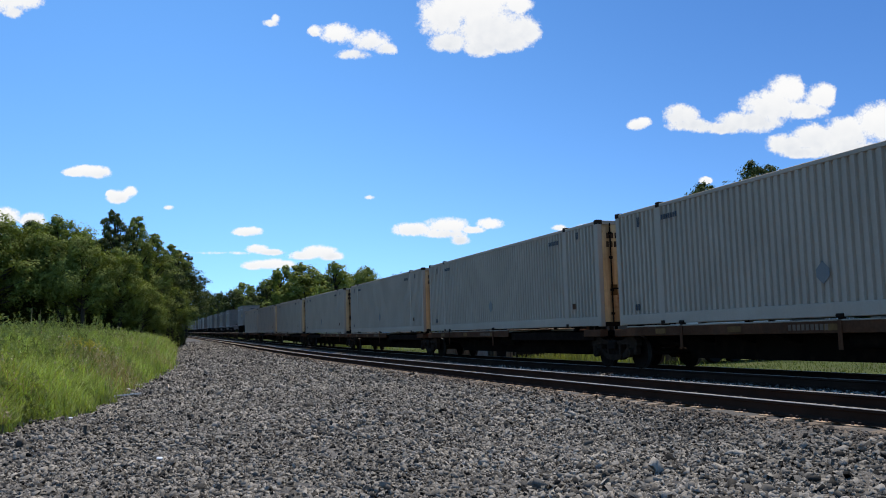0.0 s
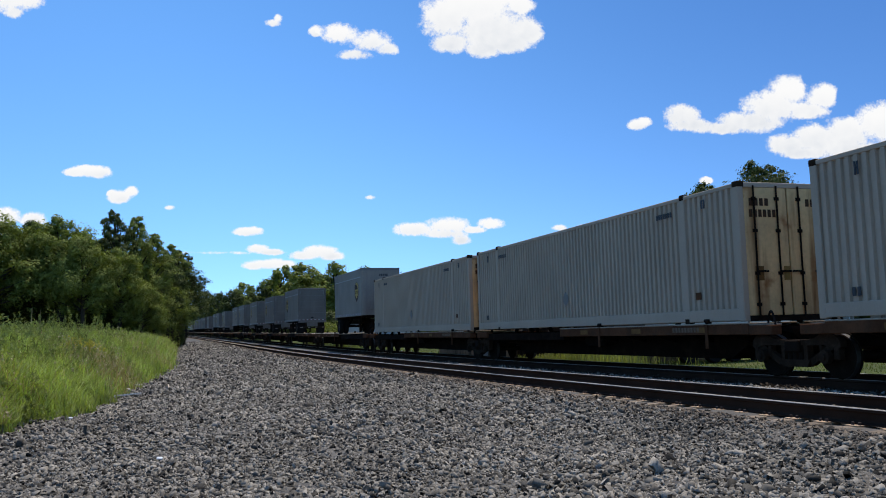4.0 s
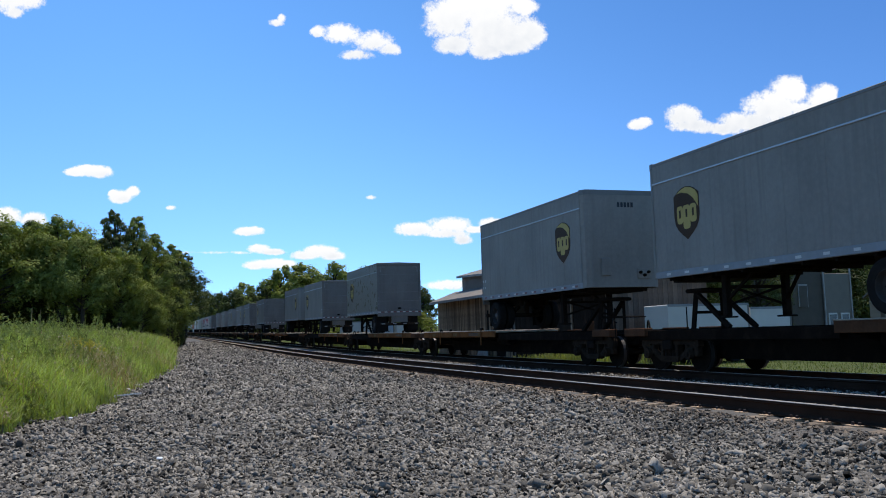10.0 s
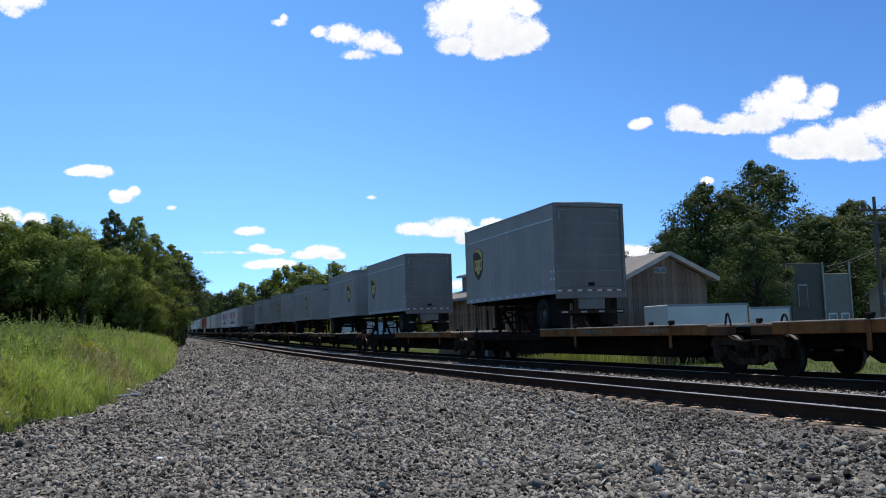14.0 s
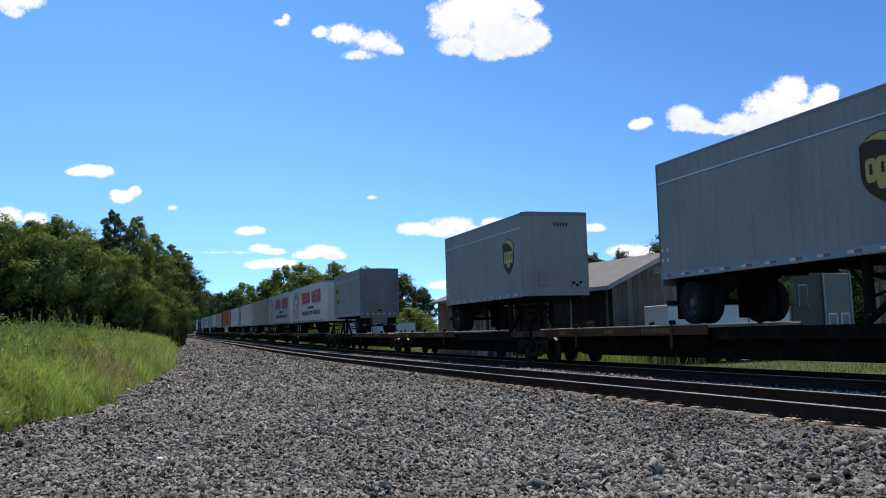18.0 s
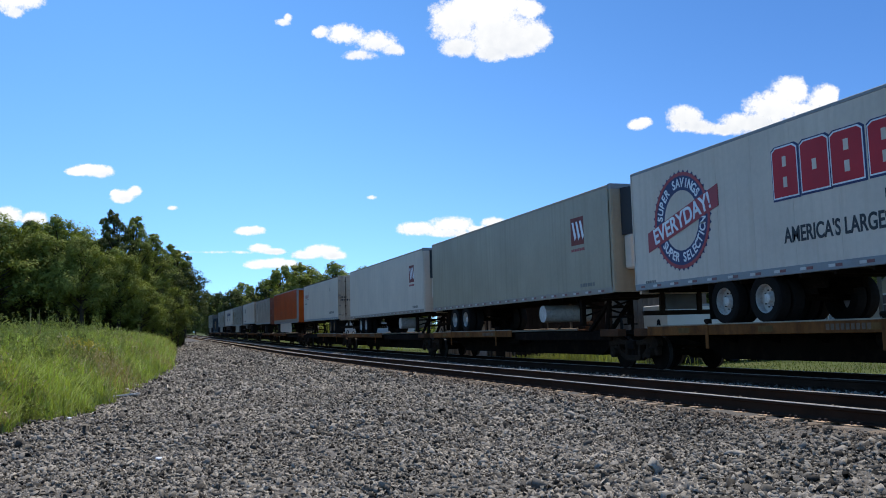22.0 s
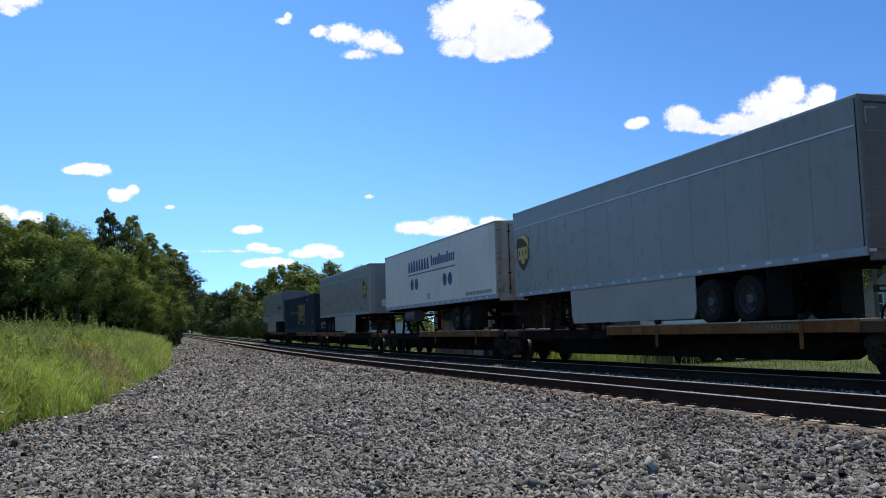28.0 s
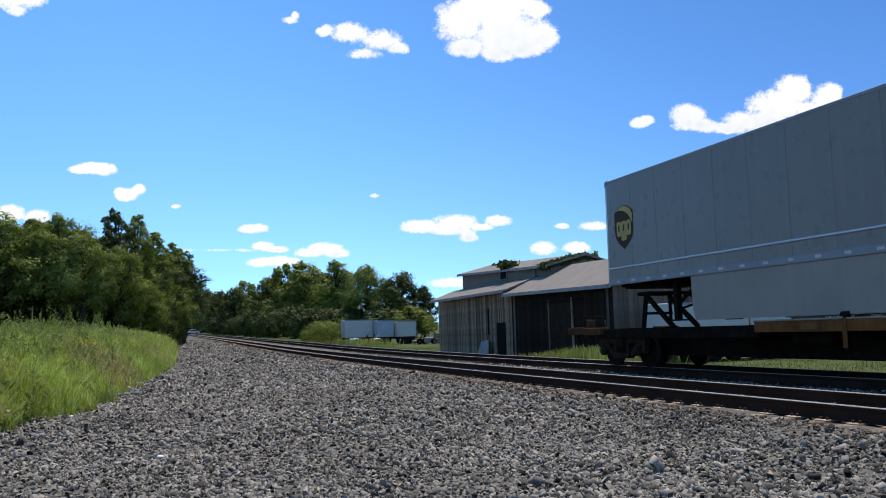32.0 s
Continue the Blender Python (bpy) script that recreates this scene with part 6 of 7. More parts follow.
def field():
    rng = np.random.default_rng(5)
    n = 78000
    y = 13.5 + 84 * rng.random(n) ** 1.35
    e = field_edge(y) + 0.25 * np.sin(y * 2.1) + 0.15 * np.sin(y * 5.3)
    span = np.minimum(0.155 * y + 2.2 + e, 12)
    x = e - span * rng.random(n) ** 1.15
    d = e - x
    clump = np.sin(x * 2.3 + 1.7 * np.sin(y * 0.9)) * np.sin(y * 1.4 + x)
    h = np.clip(np.interp(d, [0, 0.3, 1.2, 4], [0.25, 0.5, 0.8, 0.85]) * (0.75 + 0.5 * rng.random(n)) * (1 + 0.28 * clump) * np.interp(y, [38, 62], [1.0, 1.7]), 0.12, 1.7)
    dry = (np.sin(x * 0.9 + y * 0.31) + 0.6 * rng.normal(size=n)) > np.where((d > 0.5) & (d < 2.6) & (y > 18) & (y < 44), 0.25, 0.85)
    sward("grass", rng, x[~dry], y[~dry], h[~dry], 0.007 + 0.0002 * y[~dry], 0.9, "grass", "tall green grass and weeds on the verge")
    sward("dry_grass", rng, x[dry], y[dry], h[dry] * 0.95, 0.007 + 0.00018 * y[dry], 0.6, "grass_dry", "dry reddish grass among the weeds")
    # seed heads and a patch of yellow flowers
    pick = np.flatnonzero(dry)[::5]
    zz = ground_z(x[pick], y[pick]) + h[pick] * 0.9
    v, f = heads(rng, x[pick], y[pick], zz, 0.022, 4)
    tagged(part("seed_heads", mesh_of("seed_heads", v, f), "seed"), "pale seed heads on the dry grass", "grass", kind="stuff")
    m = 90
    fx, fy = -2.35 + 0.24 * rng.normal(size=m), 32 + 0.9 * rng.normal(size=m)
    v, f = heads(rng, fx, fy, ground_z(fx, fy) + 0.85 + 0.25 * rng.random(m), 0.028, 6)
    tagged(part("yellow_flowers", mesh_of("yellow_flowers", v, f), "flower"), "patch of yellow wild flowers in the weeds", "flowers", kind="stuff")
    # broad-leaved weeds in clumps
    k = 1150
    cy = 15 + 48 * rng.random(k) ** 1.2
    ce = field_edge(cy)
    cx = ce - 0.15 - np.minimum(0.155 * cy + 1.2 + ce, 9) * rng.random(k) ** 0.75
    ch = np.interp(ce - cx, [0, 0.5, 2, 5], [0.2, 0.5, 1.0, 1.22]) * np.interp(cy, [38, 60], [1.0, 1.45]) * (0.65 + 0.5 * rng.random(k)) * np.where(rng.random(k) < 0.16, 1.35, 1.0)
    ch *= 1 + 0.6 * np.exp(-((cx + 4.4) ** 2 + ((cy - 44) * 0.5) ** 2) / 0.7) + 0.5 * np.exp(-((cx - 0.3) ** 2 + ((cy - 57) * 0.3) ** 2) / 0.6)
    m = 100
    tt = rng.random(k * m) ** 0.8
    wide = 0.22 * (1.08 - tt ** 1.4)
    px, py = np.repeat(cx, m) + wide * rng.normal(size=k * m), np.repeat(cy, m) + wide * rng.normal(size=k * m)
    pz = ground_z(px, py) + np.repeat(ch, m) * tt
    p = np.stack([px, py, pz], -1)
    u = rng.normal(size=(k * m, 3)) * np.array([0.6, 0.6, 1.2])
    u /= np.linalg.norm(u, axis=1, keepdims=True)
    w = np.cross(u, rng.normal(size=(k * m, 3)))
    w /= np.linalg.norm(w, axis=1, keepdims=True)
    sz = (0.026 + 0.036 * rng.random(k * m))[:, None]
    v = np.stack([p - u * sz, p - w * sz * 0.35, p + u * sz, p + w * sz * 0.35], 1).reshape(-1, 3)
    tagged(part("weeds", mesh_of("weeds", v, np.arange(4 * k * m).reshape(-1, 4)), "weed_leaf"), "clumps of broad-leaved green weeds on the verge", "weeds", kind="stuff")
    # a few tall dry stalks
    st = Geo()
    for x, y, hh in ((-5.05, 40.0, 2.0), (-4.78, 40.5, 1.95), (-4.55, 39.0, 1.35)):
        z = float(ground_z(x, y))
        st.bar((x, y, z), (x + 0.05, y, z + hh), 0.014, 5, 0.009)
        st.bar((x + 0.04, y, z + hh * 0.72), (x + 0.06, y, z + hh * 1.04), 0.028, 6, 0.012)
    tagged(part("dry_stalks", st, "grass_dry"), "tall dry brown stalks above the weeds", "weeds", kind="stuff")
    # far side of the line
    n = 16000
    y = 20 + 50 * rng.random(n) ** 1.1
    x = 15.9 + 9 * rng.random(n) ** 1.3
    h = 0.05 + 0.10 * rng.random(n)
    sward("grass", rng, x, y, h, 0.012, 0.7, "grass_far", "short green grass beyond the railway tracks")
    n = 3600
    y, x = 33.8 + 2.6 * rng.normal(size=n), 16.8 + 0.35 * rng.normal(size=n)
    h = (0.25 + 0.6 * rng.random(n)) * np.interp(y, [30, 33, 37, 40], [1.1, 1.0, 0.55, 0.4])
    sward("tall_grass", rng, x, y, h, 0.012, 0.5, "grass_tall", "tall green weeds by the wooden shed")
    n = 1300
    y, x = 82 + 6 * rng.normal(size=n), 17 + 2.0 * rng.random(n)
    sward("tall_grass", rng, x, y, 0.3 + 0.6 * rng.random(n), 0.02, 0.5, "grass_tall", "tall weeds in front of the white trailers")


field()

# ---------------------------------------------------------------- buildings beyond the line
M["board_grey"] = mat("weathered_grey_board", (0.32, 0.21, 0.128), 0.95, var=0.4, scale=2, fine=30, streak=((0.06, 0.036, 0.022), 0.95), bump=0.4, bump_scale=30, rand=0.5, spec=0.08)
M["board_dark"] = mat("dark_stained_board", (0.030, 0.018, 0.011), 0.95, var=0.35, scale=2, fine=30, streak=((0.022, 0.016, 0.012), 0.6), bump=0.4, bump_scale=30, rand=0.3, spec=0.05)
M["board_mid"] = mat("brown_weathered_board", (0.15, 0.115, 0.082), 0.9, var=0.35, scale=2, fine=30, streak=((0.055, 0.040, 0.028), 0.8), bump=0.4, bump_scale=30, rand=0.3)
M["roofing"] = mat("grey_asphalt_roofing", (0.19, 0.16, 0.125), 0.9, var=0.15, scale=1.2, fine=18, bump=0.3, bump_scale=25)
M["fascia"] = mat("weathered_pale_trim", (0.32, 0.29, 0.25), 0.8, var=0.25, scale=3)
# shade inside the shed, given as a near-black colour for core and openings
M["shed_dark"] = mat("interior_shade", (0.018, 0.014, 0.011), 0.95, var=0.2, spec=0.02)
M["white_metal"] = mat("white_painted_metal", (0.56, 0.51, 0.43), 0.5, var=0.08, scale=1, streak=((0.5, 0.46, 0.4), 0.25))
M["siding"] = mat("grey_siding", (0.105, 0.086, 0.065), 0.75, var=0.1, scale=2, rand=0.06, spec=0.15)
M["siding_white"] = mat("off_white_siding", (0.20, 0.168, 0.128), 0.75, var=0.1, scale=2, rand=0.06, spec=0.15)
M["siding_cream"] = mat("cream_siding", (0.30, 0.245, 0.17), 0.75, var=0.1, scale=2, rand=0.06, spec=0.15)
M["glass"] = mat("dark_window_glass", (0.03, 0.035, 0.04), 0.08, var=0.1)
M["pole_wood"] = mat("grey_pole_wood", (0.12, 0.095, 0.07), 0.9, var=0.25, scale=2, bump=0.3, spec=0.1)
M["wire"] = mat("black_wire", (0.02, 0.02, 0.02), 0.6)
M["blue_tarp"] = mat("faded_blue_panel", (0.42, 0.45, 0.46), 0.6, var=0.15)
M["stick_wood"] = mat("bleached_stick_wood", (0.72, 0.66, 0.58), 0.8, var=0.15, scale=4)
M["car_dark"] = mat("dark_car_paint", (0.03, 0.032, 0.036), 0.25, 0.2)
M["car_white"] = mat("white_car_paint", (0.65, 0.65, 0.64), 0.25)


def boards(parent, axis, fixed, a0, a1, z0, top, width, material, gap=0.012, thick=0.024, out=-1, seed=3):
    """Upright boards side by side on a wall, each its own piece; top gives the height at each place."""
    rnd = random.Random(seed)
    n = int(round((a1 - a0) / width))
    p = (a1 - a0) / n
    stock = {}
    for i in range(n):
        a = a0 + i * p
        b = a + p
        h0, h1 = top(a), top(b)
        key = (round(h0 - z0, 2), round(h1 - z0, 2), round(p, 3))
        if key not in stock:
            g = Geo()
            o = [(gap / 2, 0), (p - gap / 2, 0), (p - gap / 2, h1 - z0), (gap / 2, h0 - z0)]
            g.prism(o, "x" if axis == "y" else "y", 0, out * thick)
            me = g.mesh("board")
            me.materials.append(M[material])
            stock[key] = me
        ob = new("board", stock[key])
        ob.parent = parent
        d = rnd.uniform(-0.004, 0.006) * out
        ob.matrix_basis = pose(fixed + d, a, z0 - rnd.uniform(0, 0.05)) if axis == "y" else pose(a, fixed + d, z0 - rnd.uniform(0, 0.05))


def roof_plane(parent, name, pts, thick=0.10):
    """A roof slab over four corners."""
    g = Geo()
    v = [Vector(p) for p in pts]
    g.add([*v, *[p - Vector((0, 0, thick)) for p in v]], [(0, 1, 2, 3), (7, 6, 5, 4), (0, 4, 5, 1), (1, 5, 6, 2), (2, 6, 7, 3), (3, 7, 4, 0)])
    return part(name, g, "roofing", parent)


def shed():
    """The old wooden freight shed: a gabled front block and a longer block with a raised clerestory roof."""
    b = thing("wooden_shed", "old weathered wooden shed with grey roofs beside the track", "shed")
    y0, y1, y2 = 32.6, 43.6, 57.0
    g0 = float(ground_z(18, 40)) - 0.02
    base = grade(38)
    e, r = 2.96 + base, 4.18 + base       # eave and ridge of the front block
    xl, xr, xm = 18.0, 22.6, 20.6
    o, k = 0.45, (r - e) / (xm - xl)
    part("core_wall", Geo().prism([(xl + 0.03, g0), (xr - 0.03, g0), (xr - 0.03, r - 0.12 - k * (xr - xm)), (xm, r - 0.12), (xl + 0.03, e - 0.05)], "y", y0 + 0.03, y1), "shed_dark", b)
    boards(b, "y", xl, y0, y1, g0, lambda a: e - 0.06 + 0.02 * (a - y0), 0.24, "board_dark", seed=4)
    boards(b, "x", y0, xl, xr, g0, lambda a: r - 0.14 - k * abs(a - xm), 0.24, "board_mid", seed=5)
    for s, xe in ((-1, xl - o), (1, xr + o * 0.8)):
        ze = r - k * abs(xe - xm)
        p = roof_plane(b, "roof_slope", [(xe, y0 - o, ze), (xe, y1 + 0.3, ze + 0.22), (xm, y1 + 0.3, r + 0.22), (xm, y0 - o, r)])
        part("fascia", Geo().prism([(y0 - o, ze - 0.16), (y1 + 0.3, ze + 0.06), (y1 + 0.3, ze + 0.20), (y0 - o, ze - 0.02)], "x", xe - 0.02, xe + 0.02), "fascia", p)
        g = Geo()
        g.beam((xe, y0 - o - 0.012, ze - 0.08), (xm, y0 - o - 0.012, r - 0.08), 0.03, 0.18)
        part("barge_board", g, "fascia", p)
    w = part("gable_window", Geo().box(20.05, 20.65, y0 - 0.045, y0 - 0.02, 3.28 + base, 3.55 + base, 0.01), "fascia", b)
    part("pane", Geo().box(20.1, 20.34, y0 - 0.05, y0 - 0.03, 3.32 + base, 3.52 + base), "glass", w)
    part("pane", Geo().box(20.38, 20.6, y0 - 0.05, y0 - 0.03, 3.32 + base, 3.52 + base), "glass", w)
    # big sliding door and posts on the track side
    d = part("sliding_door", Geo().box(xl - 0.075, xl - 0.035, 36.3, 38.8, g0, 2.2 + base, 0.01), "board_dark", b, "dark boarded sliding door")
    for y in (36.3, 38.8):
        part("door_post", Geo().box(xl - 0.11, xl - 0.03, y - 0.06, y + 0.06, g0, 2.4 + base, 0.01), "board_grey", d)
    part("door_rail", Geo().box(xl - 0.10, xl - 0.03, 35.2, 40.4, 2.24 + base, 2.34 + base), "dark", d)
    for y in (33.0, 43.2):
        part("corner_board", Geo().box(xl - 0.05, xl - 0.028, y - 0.1, y + 0.1, g0, e - 0.1), "board_mid", b)
    # rear block
    b2 = grade(50)
    e2, z2, z3, r2 = 3.28 + b2, 3.80 + b2, 4.66 + b2, 5.2 + b2
    x0, xc, xm2, xc2, x9 = 18.15, 19.5, 21.5, 23.5, 24.9
    ya, yb = 41.6, y2 - 1.0

    def sag(a):
        """The raised roof sags towards its front end."""
        return -0.36 + 0.56 * (a - ya) / (yb - ya)
    part("core_wall", Geo().prism([(x0 + 0.03, g0), (x9, g0), (x9, e2 - 0.05), (xc2, z2 - 0.12), (xc, z2 - 0.12), (x0 + 0.03, e2 - 0.05)], "y", y1 + 0.02, y2 - 0.03), "shed_dark", b)
    boards(b, "y", x0, y1 + 0.35, y2, g0, lambda a: e2 - 0.06, 0.15, "board_grey", seed=6)
    boards(b, "y", xc, y1 + 0.1, y2 - 1.3, z2 - 0.1, lambda a: z3 - 0.04 + sag(a), 0.3, "roofing", seed=7)
    part("end_wall", Geo().box(x0, x9, y2 - 0.03, y2 + 0.02, g0, e2 - 0.06), "board_mid", b)
    p = roof_plane(b, "roof_slope", [(x0 - 0.5, y1 - 0.1, e2 - 0.18), (x0 - 0.5, y2 + 0.4, e2 - 0.18), (xc, y2 + 0.4, z2), (xc, y1 - 0.1, z2)])
    part("fascia", Geo().box(x0 - 0.53, x0 - 0.49, y1 + 0.3, y2 + 0.4, e2 - 0.34, e2 - 0.20), "fascia", p)
    roof_plane(b, "roof_slope", [(xc2, y1, z2), (xc2, y2 + 0.4, z2), (x9 + 0.4, y2 + 0.4, e2 - 0.18), (x9 + 0.4, y1, e2 - 0.18)])
    n0, n1 = sag(ya), sag(yb)
    p = roof_plane(b, "clerestory_roof", [(xc - 0.3, ya, z3 - 0.06 + n0), (xc - 0.3, yb, z3 - 0.06 + n1), (xm2, yb - 0.9, r2 + n1), (xm2, ya, r2 + n0)])
    part("fascia", Geo().prism([(ya, z3 - 0.2 + n0), (yb, z3 - 0.2 + n1), (yb, z3 - 0.08 + n1), (ya, z3 - 0.08 + n0)], "x", xc - 0.33, xc - 0.29), "fascia", p)
    roof_plane(b, "clerestory_roof", [(xm2, ya, r2 + n0), (xm2, yb - 0.9, r2 + n1), (xc2 + 0.3, yb, z3 - 0.06 + n1), (xc2 + 0.3, ya, z3 - 0.06 + n0)])
    roof_plane(b, "clerestory_roof", [(xc - 0.3, yb, z3 - 0.06 + n1), (xc2 + 0.3, yb, z3 - 0.06 + n1), (xm2 + 0.02, yb - 0.9, r2 + n1), (xm2 - 0.02, yb - 0.9, r2 + n1)])
    part("clerestory_wall", Geo().prism([(xc + 0.05, z2 - 0.6), (xc2 - 0.05, z2 - 0.6), (xc2 - 0.05, z3 - 0.12 + n0), (xm2, r2 - 0.16 + n0), (xc + 0.05, z3 - 0.12 + n0)], "y", ya + 0.25, y1 + 0.3), "roofing", b)
    part("clerestory_wall", Geo().box(xc + 0.03, xc2 - 0.03, y1 + 0.31, yb - 0.3, z2 - 0.12, z3 - 0.2 + sag(y1)), "shed_dark", b)
    d = part("dormer", Geo().prism([(47.6, z2 + 0.1), (48.7, z2 + 0.1), (48.7, z3 + 0.1), (48.15, z3 + 0.38), (47.6, z3 + 0.1)], "x", xc - 0.10, xc + 0.9), "roofing", b)
    # dark sheet stands in for the shade within the dormer
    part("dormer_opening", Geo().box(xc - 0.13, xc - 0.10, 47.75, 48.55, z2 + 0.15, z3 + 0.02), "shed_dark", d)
    # creeper over the front edge of the raised roof and round the dormer
    rng = np.random.default_rng(44)
    n = 3600
    q = rng.random(n)
    px = xc - 0.35 + (xm2 - xc + 0.7) * q
    pz = z3 + n0 - 0.02 + (r2 - z3) * np.clip((px - xc + 0.3) / (xm2 - xc + 0.3), 0, 1) + 0.06 * rng.normal(size=n) - 0.10
    py = ya + 0.1 + np.abs(rng.normal(size=n)) * (0.35 + 0.5 * np.sin(9 * q) ** 2)
    far = rng.random(n) < 0.10
    px[far], pz[far], py[far] = (xc - 0.15 + 0.2 * rng.normal(size=n))[far], (z3 + 0.10 + 0.10 * rng.normal(size=n))[far], (47.6 + 0.4 * rng.normal(size=n))[far]
    pos = np.stack([px, py, pz], -1)
    u = rng.normal(size=(n, 3)) * 0.07
    v = rng.normal(size=(n, 3)) * 0.06
    me = mesh_of("creeper", np.stack([pos - u, pos - v, pos + u, pos + v], 1).reshape(-1, 3), np.arange(4 * n).reshape(n, 4))
    tagged(part("creeper", me, "leaf_dark", b, "dark green creeper growing over the roof edge"), kind="stuff")
    # door opening and wall gap: dark sheets coloured as the shade inside; leaning sheet
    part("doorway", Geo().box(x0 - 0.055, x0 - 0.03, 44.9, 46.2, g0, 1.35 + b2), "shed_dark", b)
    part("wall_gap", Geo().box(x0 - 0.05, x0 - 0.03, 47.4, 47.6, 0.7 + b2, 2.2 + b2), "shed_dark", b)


shed()


def leaning_sheet():
    g = Geo().prism([(46.5, -0.45), (48.3, -0.45), (48.0, 0.34), (46.9, 0.45)], "x", -0.02, 0.02)
    ob = part("metal_sheet", g, "fascia")
    ob.matrix_basis = pose(17.75, 0, grade(47.5), 0, 12)
    tagged(ob, "grey-white metal sheet leaning against the shed wall", "sheet")


leaning_sheet()


def box_trailer(x0, x1, y0, y1, z1, label, colour="white_metal", lift=0.7, along="x"):
    """A parked white box body with upright seams, a frame and wheels."""
    t = thing("parked_box_trailer", label, "trailer", "parked white trailers")
    g0 = float(ground_z((x0 + x1) / 2, (y0 + y1) / 2))
    part("body", Geo().box(x0, x1, y0, y1, g0 + lift, g0 + z1, 0.03), colour, t)
    part("frame", Geo().box(x0 + 0.1, x1 - 0.1, y0 + 0.1, y1 - 0.1, g0 + lift - 0.18, g0 + lift), "dark", t)
    n = 1
    for i in range(n + 1):
        x = x0 + (x1 - x0) * i / n
        part("seam", Geo().box(x - 0.035, x + 0.035, y0 - 0.015, y0 + 0.01, g0 + lift, g0 + z1 - 0.02), "grey_mark" if i % 2 else colour, t)
    part("top_rail", Geo().box(x0 - 0.02, x1 + 0.02, y0 - 0.02, y0 + 0.04, g0 + z1 - 0.08, g0 + z1 + 0.01), "alu", t)
    for x in (x0 + 0.9, x1 - 1.6, x1 - 0.7):
        part("wheel", Geo().lathe("y", (x, g0 + 0.42), [(0.12, y0 + 0.05), (0.38, y0 + 0.04), (0.42, y0 + 0.1), (0.42, y0 + 0.28), (0.12, y0 + 0.28)], 18), "tyre", t)
    return t


box_trailer(18.75, 22.4, 29.6, 31.4, 2.32, "white box trailer parked beside the wooden shed")
box_trailer(22.6, 24.5, 29.7, 31.5, 2.16, "white box trailer parked behind another one")
box_trailer(17.6, 20.4, 86, 88.4, 2.45, "white box trailer parked by the bushes")
box_trailer(20.5, 22.2, 84.5, 87, 2.35, "pale blue-white box trailer parked in the weeds", "blue_tarp")
box_trailer(22.3, 24.2, 83.5, 86, 2.25, "white box trailer parked in the weeds")


def clutter():
    rnd = random.Random(8)
    for i, (x, y, c) in enumerate([(17.6, 82, "white_metal"), (18.4, 81, "deck"), (19.2, 81, "fascia"), (18.9, 80, "deck_edge"), (19.7, 82, "white_metal"), (23.6, 80, "deck"), (24.2, 79, "fascia"), (22.9, 79, "rim_gold")]):
        g0 = float(ground_z(x, y))
        t = thing("scrap_machine", "scrap machinery lying in the weeds", "scrap", "scrap in the yard")
        w = rnd.uniform(0.35, 0.7)
        part("frame", Geo().box(x - w, x + w, y - 0.3, y + 0.3, g0 + 0.15, g0 + rnd.uniform(0.35, 0.7), 0.06), c, t)
        part("upright", Geo().beam((x - w * 0.6, y, g0), (x + w * 0.5, y, g0 + rnd.uniform(0.9, 1.3)), 0.1, 0.1), c, t)
        part("wheel", Geo().lathe("y", (x + w * 0.5, g0 + 0.28), [(0.08, y - 0.42), (0.28, y - 0.42), (0.28, y - 0.28), (0.08, y - 0.28)], 14), "tyre", t)
    # plank fence beside the yard
    t = thing("fence", "low brown plank fence beside the yard", "fence")
    for i in range(6):
        part("post", Geo().box(24.3 + i * 0.9, 24.4 + i * 0.9, 77.9, 78.0, 0.1, 1.3), "board_mid", t)
    for k in range(4):
        part("slat", Geo().box(24.2, 28.9, 77.86, 77.9, 0.25 + k * 0.24, 0.44 + k * 0.24), "board_mid", t)


clutter()


def house(name, label, x0, x1, y0, y1, eave, ridge, wall, windows, along="y"):
    """A frame house with lapped siding and a gable facing the line."""
    h = thing(name, label, "house", "houses beyond the line")
    g0 = float(ground_z((x0 + x1) / 2, y0)) - 0.1
    xm = (x0 + x1) / 2
    part("wall", Geo().prism([(x0, g0), (x1, g0), (x1, eave), (xm, ridge), (x0, eave)], "y", y0, y1), wall, h)
    n = int((eave - g0) / 0.2)
    src = None
    for i in range(n):
        z = g0 + i * 0.2
        if src is None:
            src = part("siding_board", Geo().prism([(0.0, 0.0), (-0.03, 0.0), (-0.008, 0.2), (0.0, 0.2)], "x", x0 - 0.02, x1 + 0.02), wall, h)
            src.matrix_basis = pose(0, y0, z)
        else:
            share("siding_board", src, h, pose(0, y0, z))
    k = (ridge - eave) / (x1 - xm)
    for s, xe in ((-1, x0 - 0.35), (1, x1 + 0.35)):
        roof_plane(h, "roof_slope", [(xe, y0 - 0.35, eave - 0.35 * k), (xe, y1 + 0.3, eave - 0.35 * k), (xm, y1 + 0.3, ridge + 0.03), (xm, y0 - 0.35, ridge + 0.03)])
    for x, z, w, hh in windows:
        f = part("window", Geo().box(x - w / 2, x + w / 2, y0 - 0.06, y0 - 0.02, z - hh / 2, z + hh / 2, 0.01), "white_metal", h)
        part("pane", Geo().box(x - w / 2 + 0.07, x + w / 2 - 0.07, y0 - 0.068, y0 - 0.05, z - hh / 2 + 0.07, z - 0.02), "glass", f)
        part("pane", Geo().box(x - w / 2 + 0.07, x + w / 2 - 0.07, y0 - 0.068, y0 - 0.05, z + 0.02, z + hh / 2 - 0.07), "glass", f)
    return h


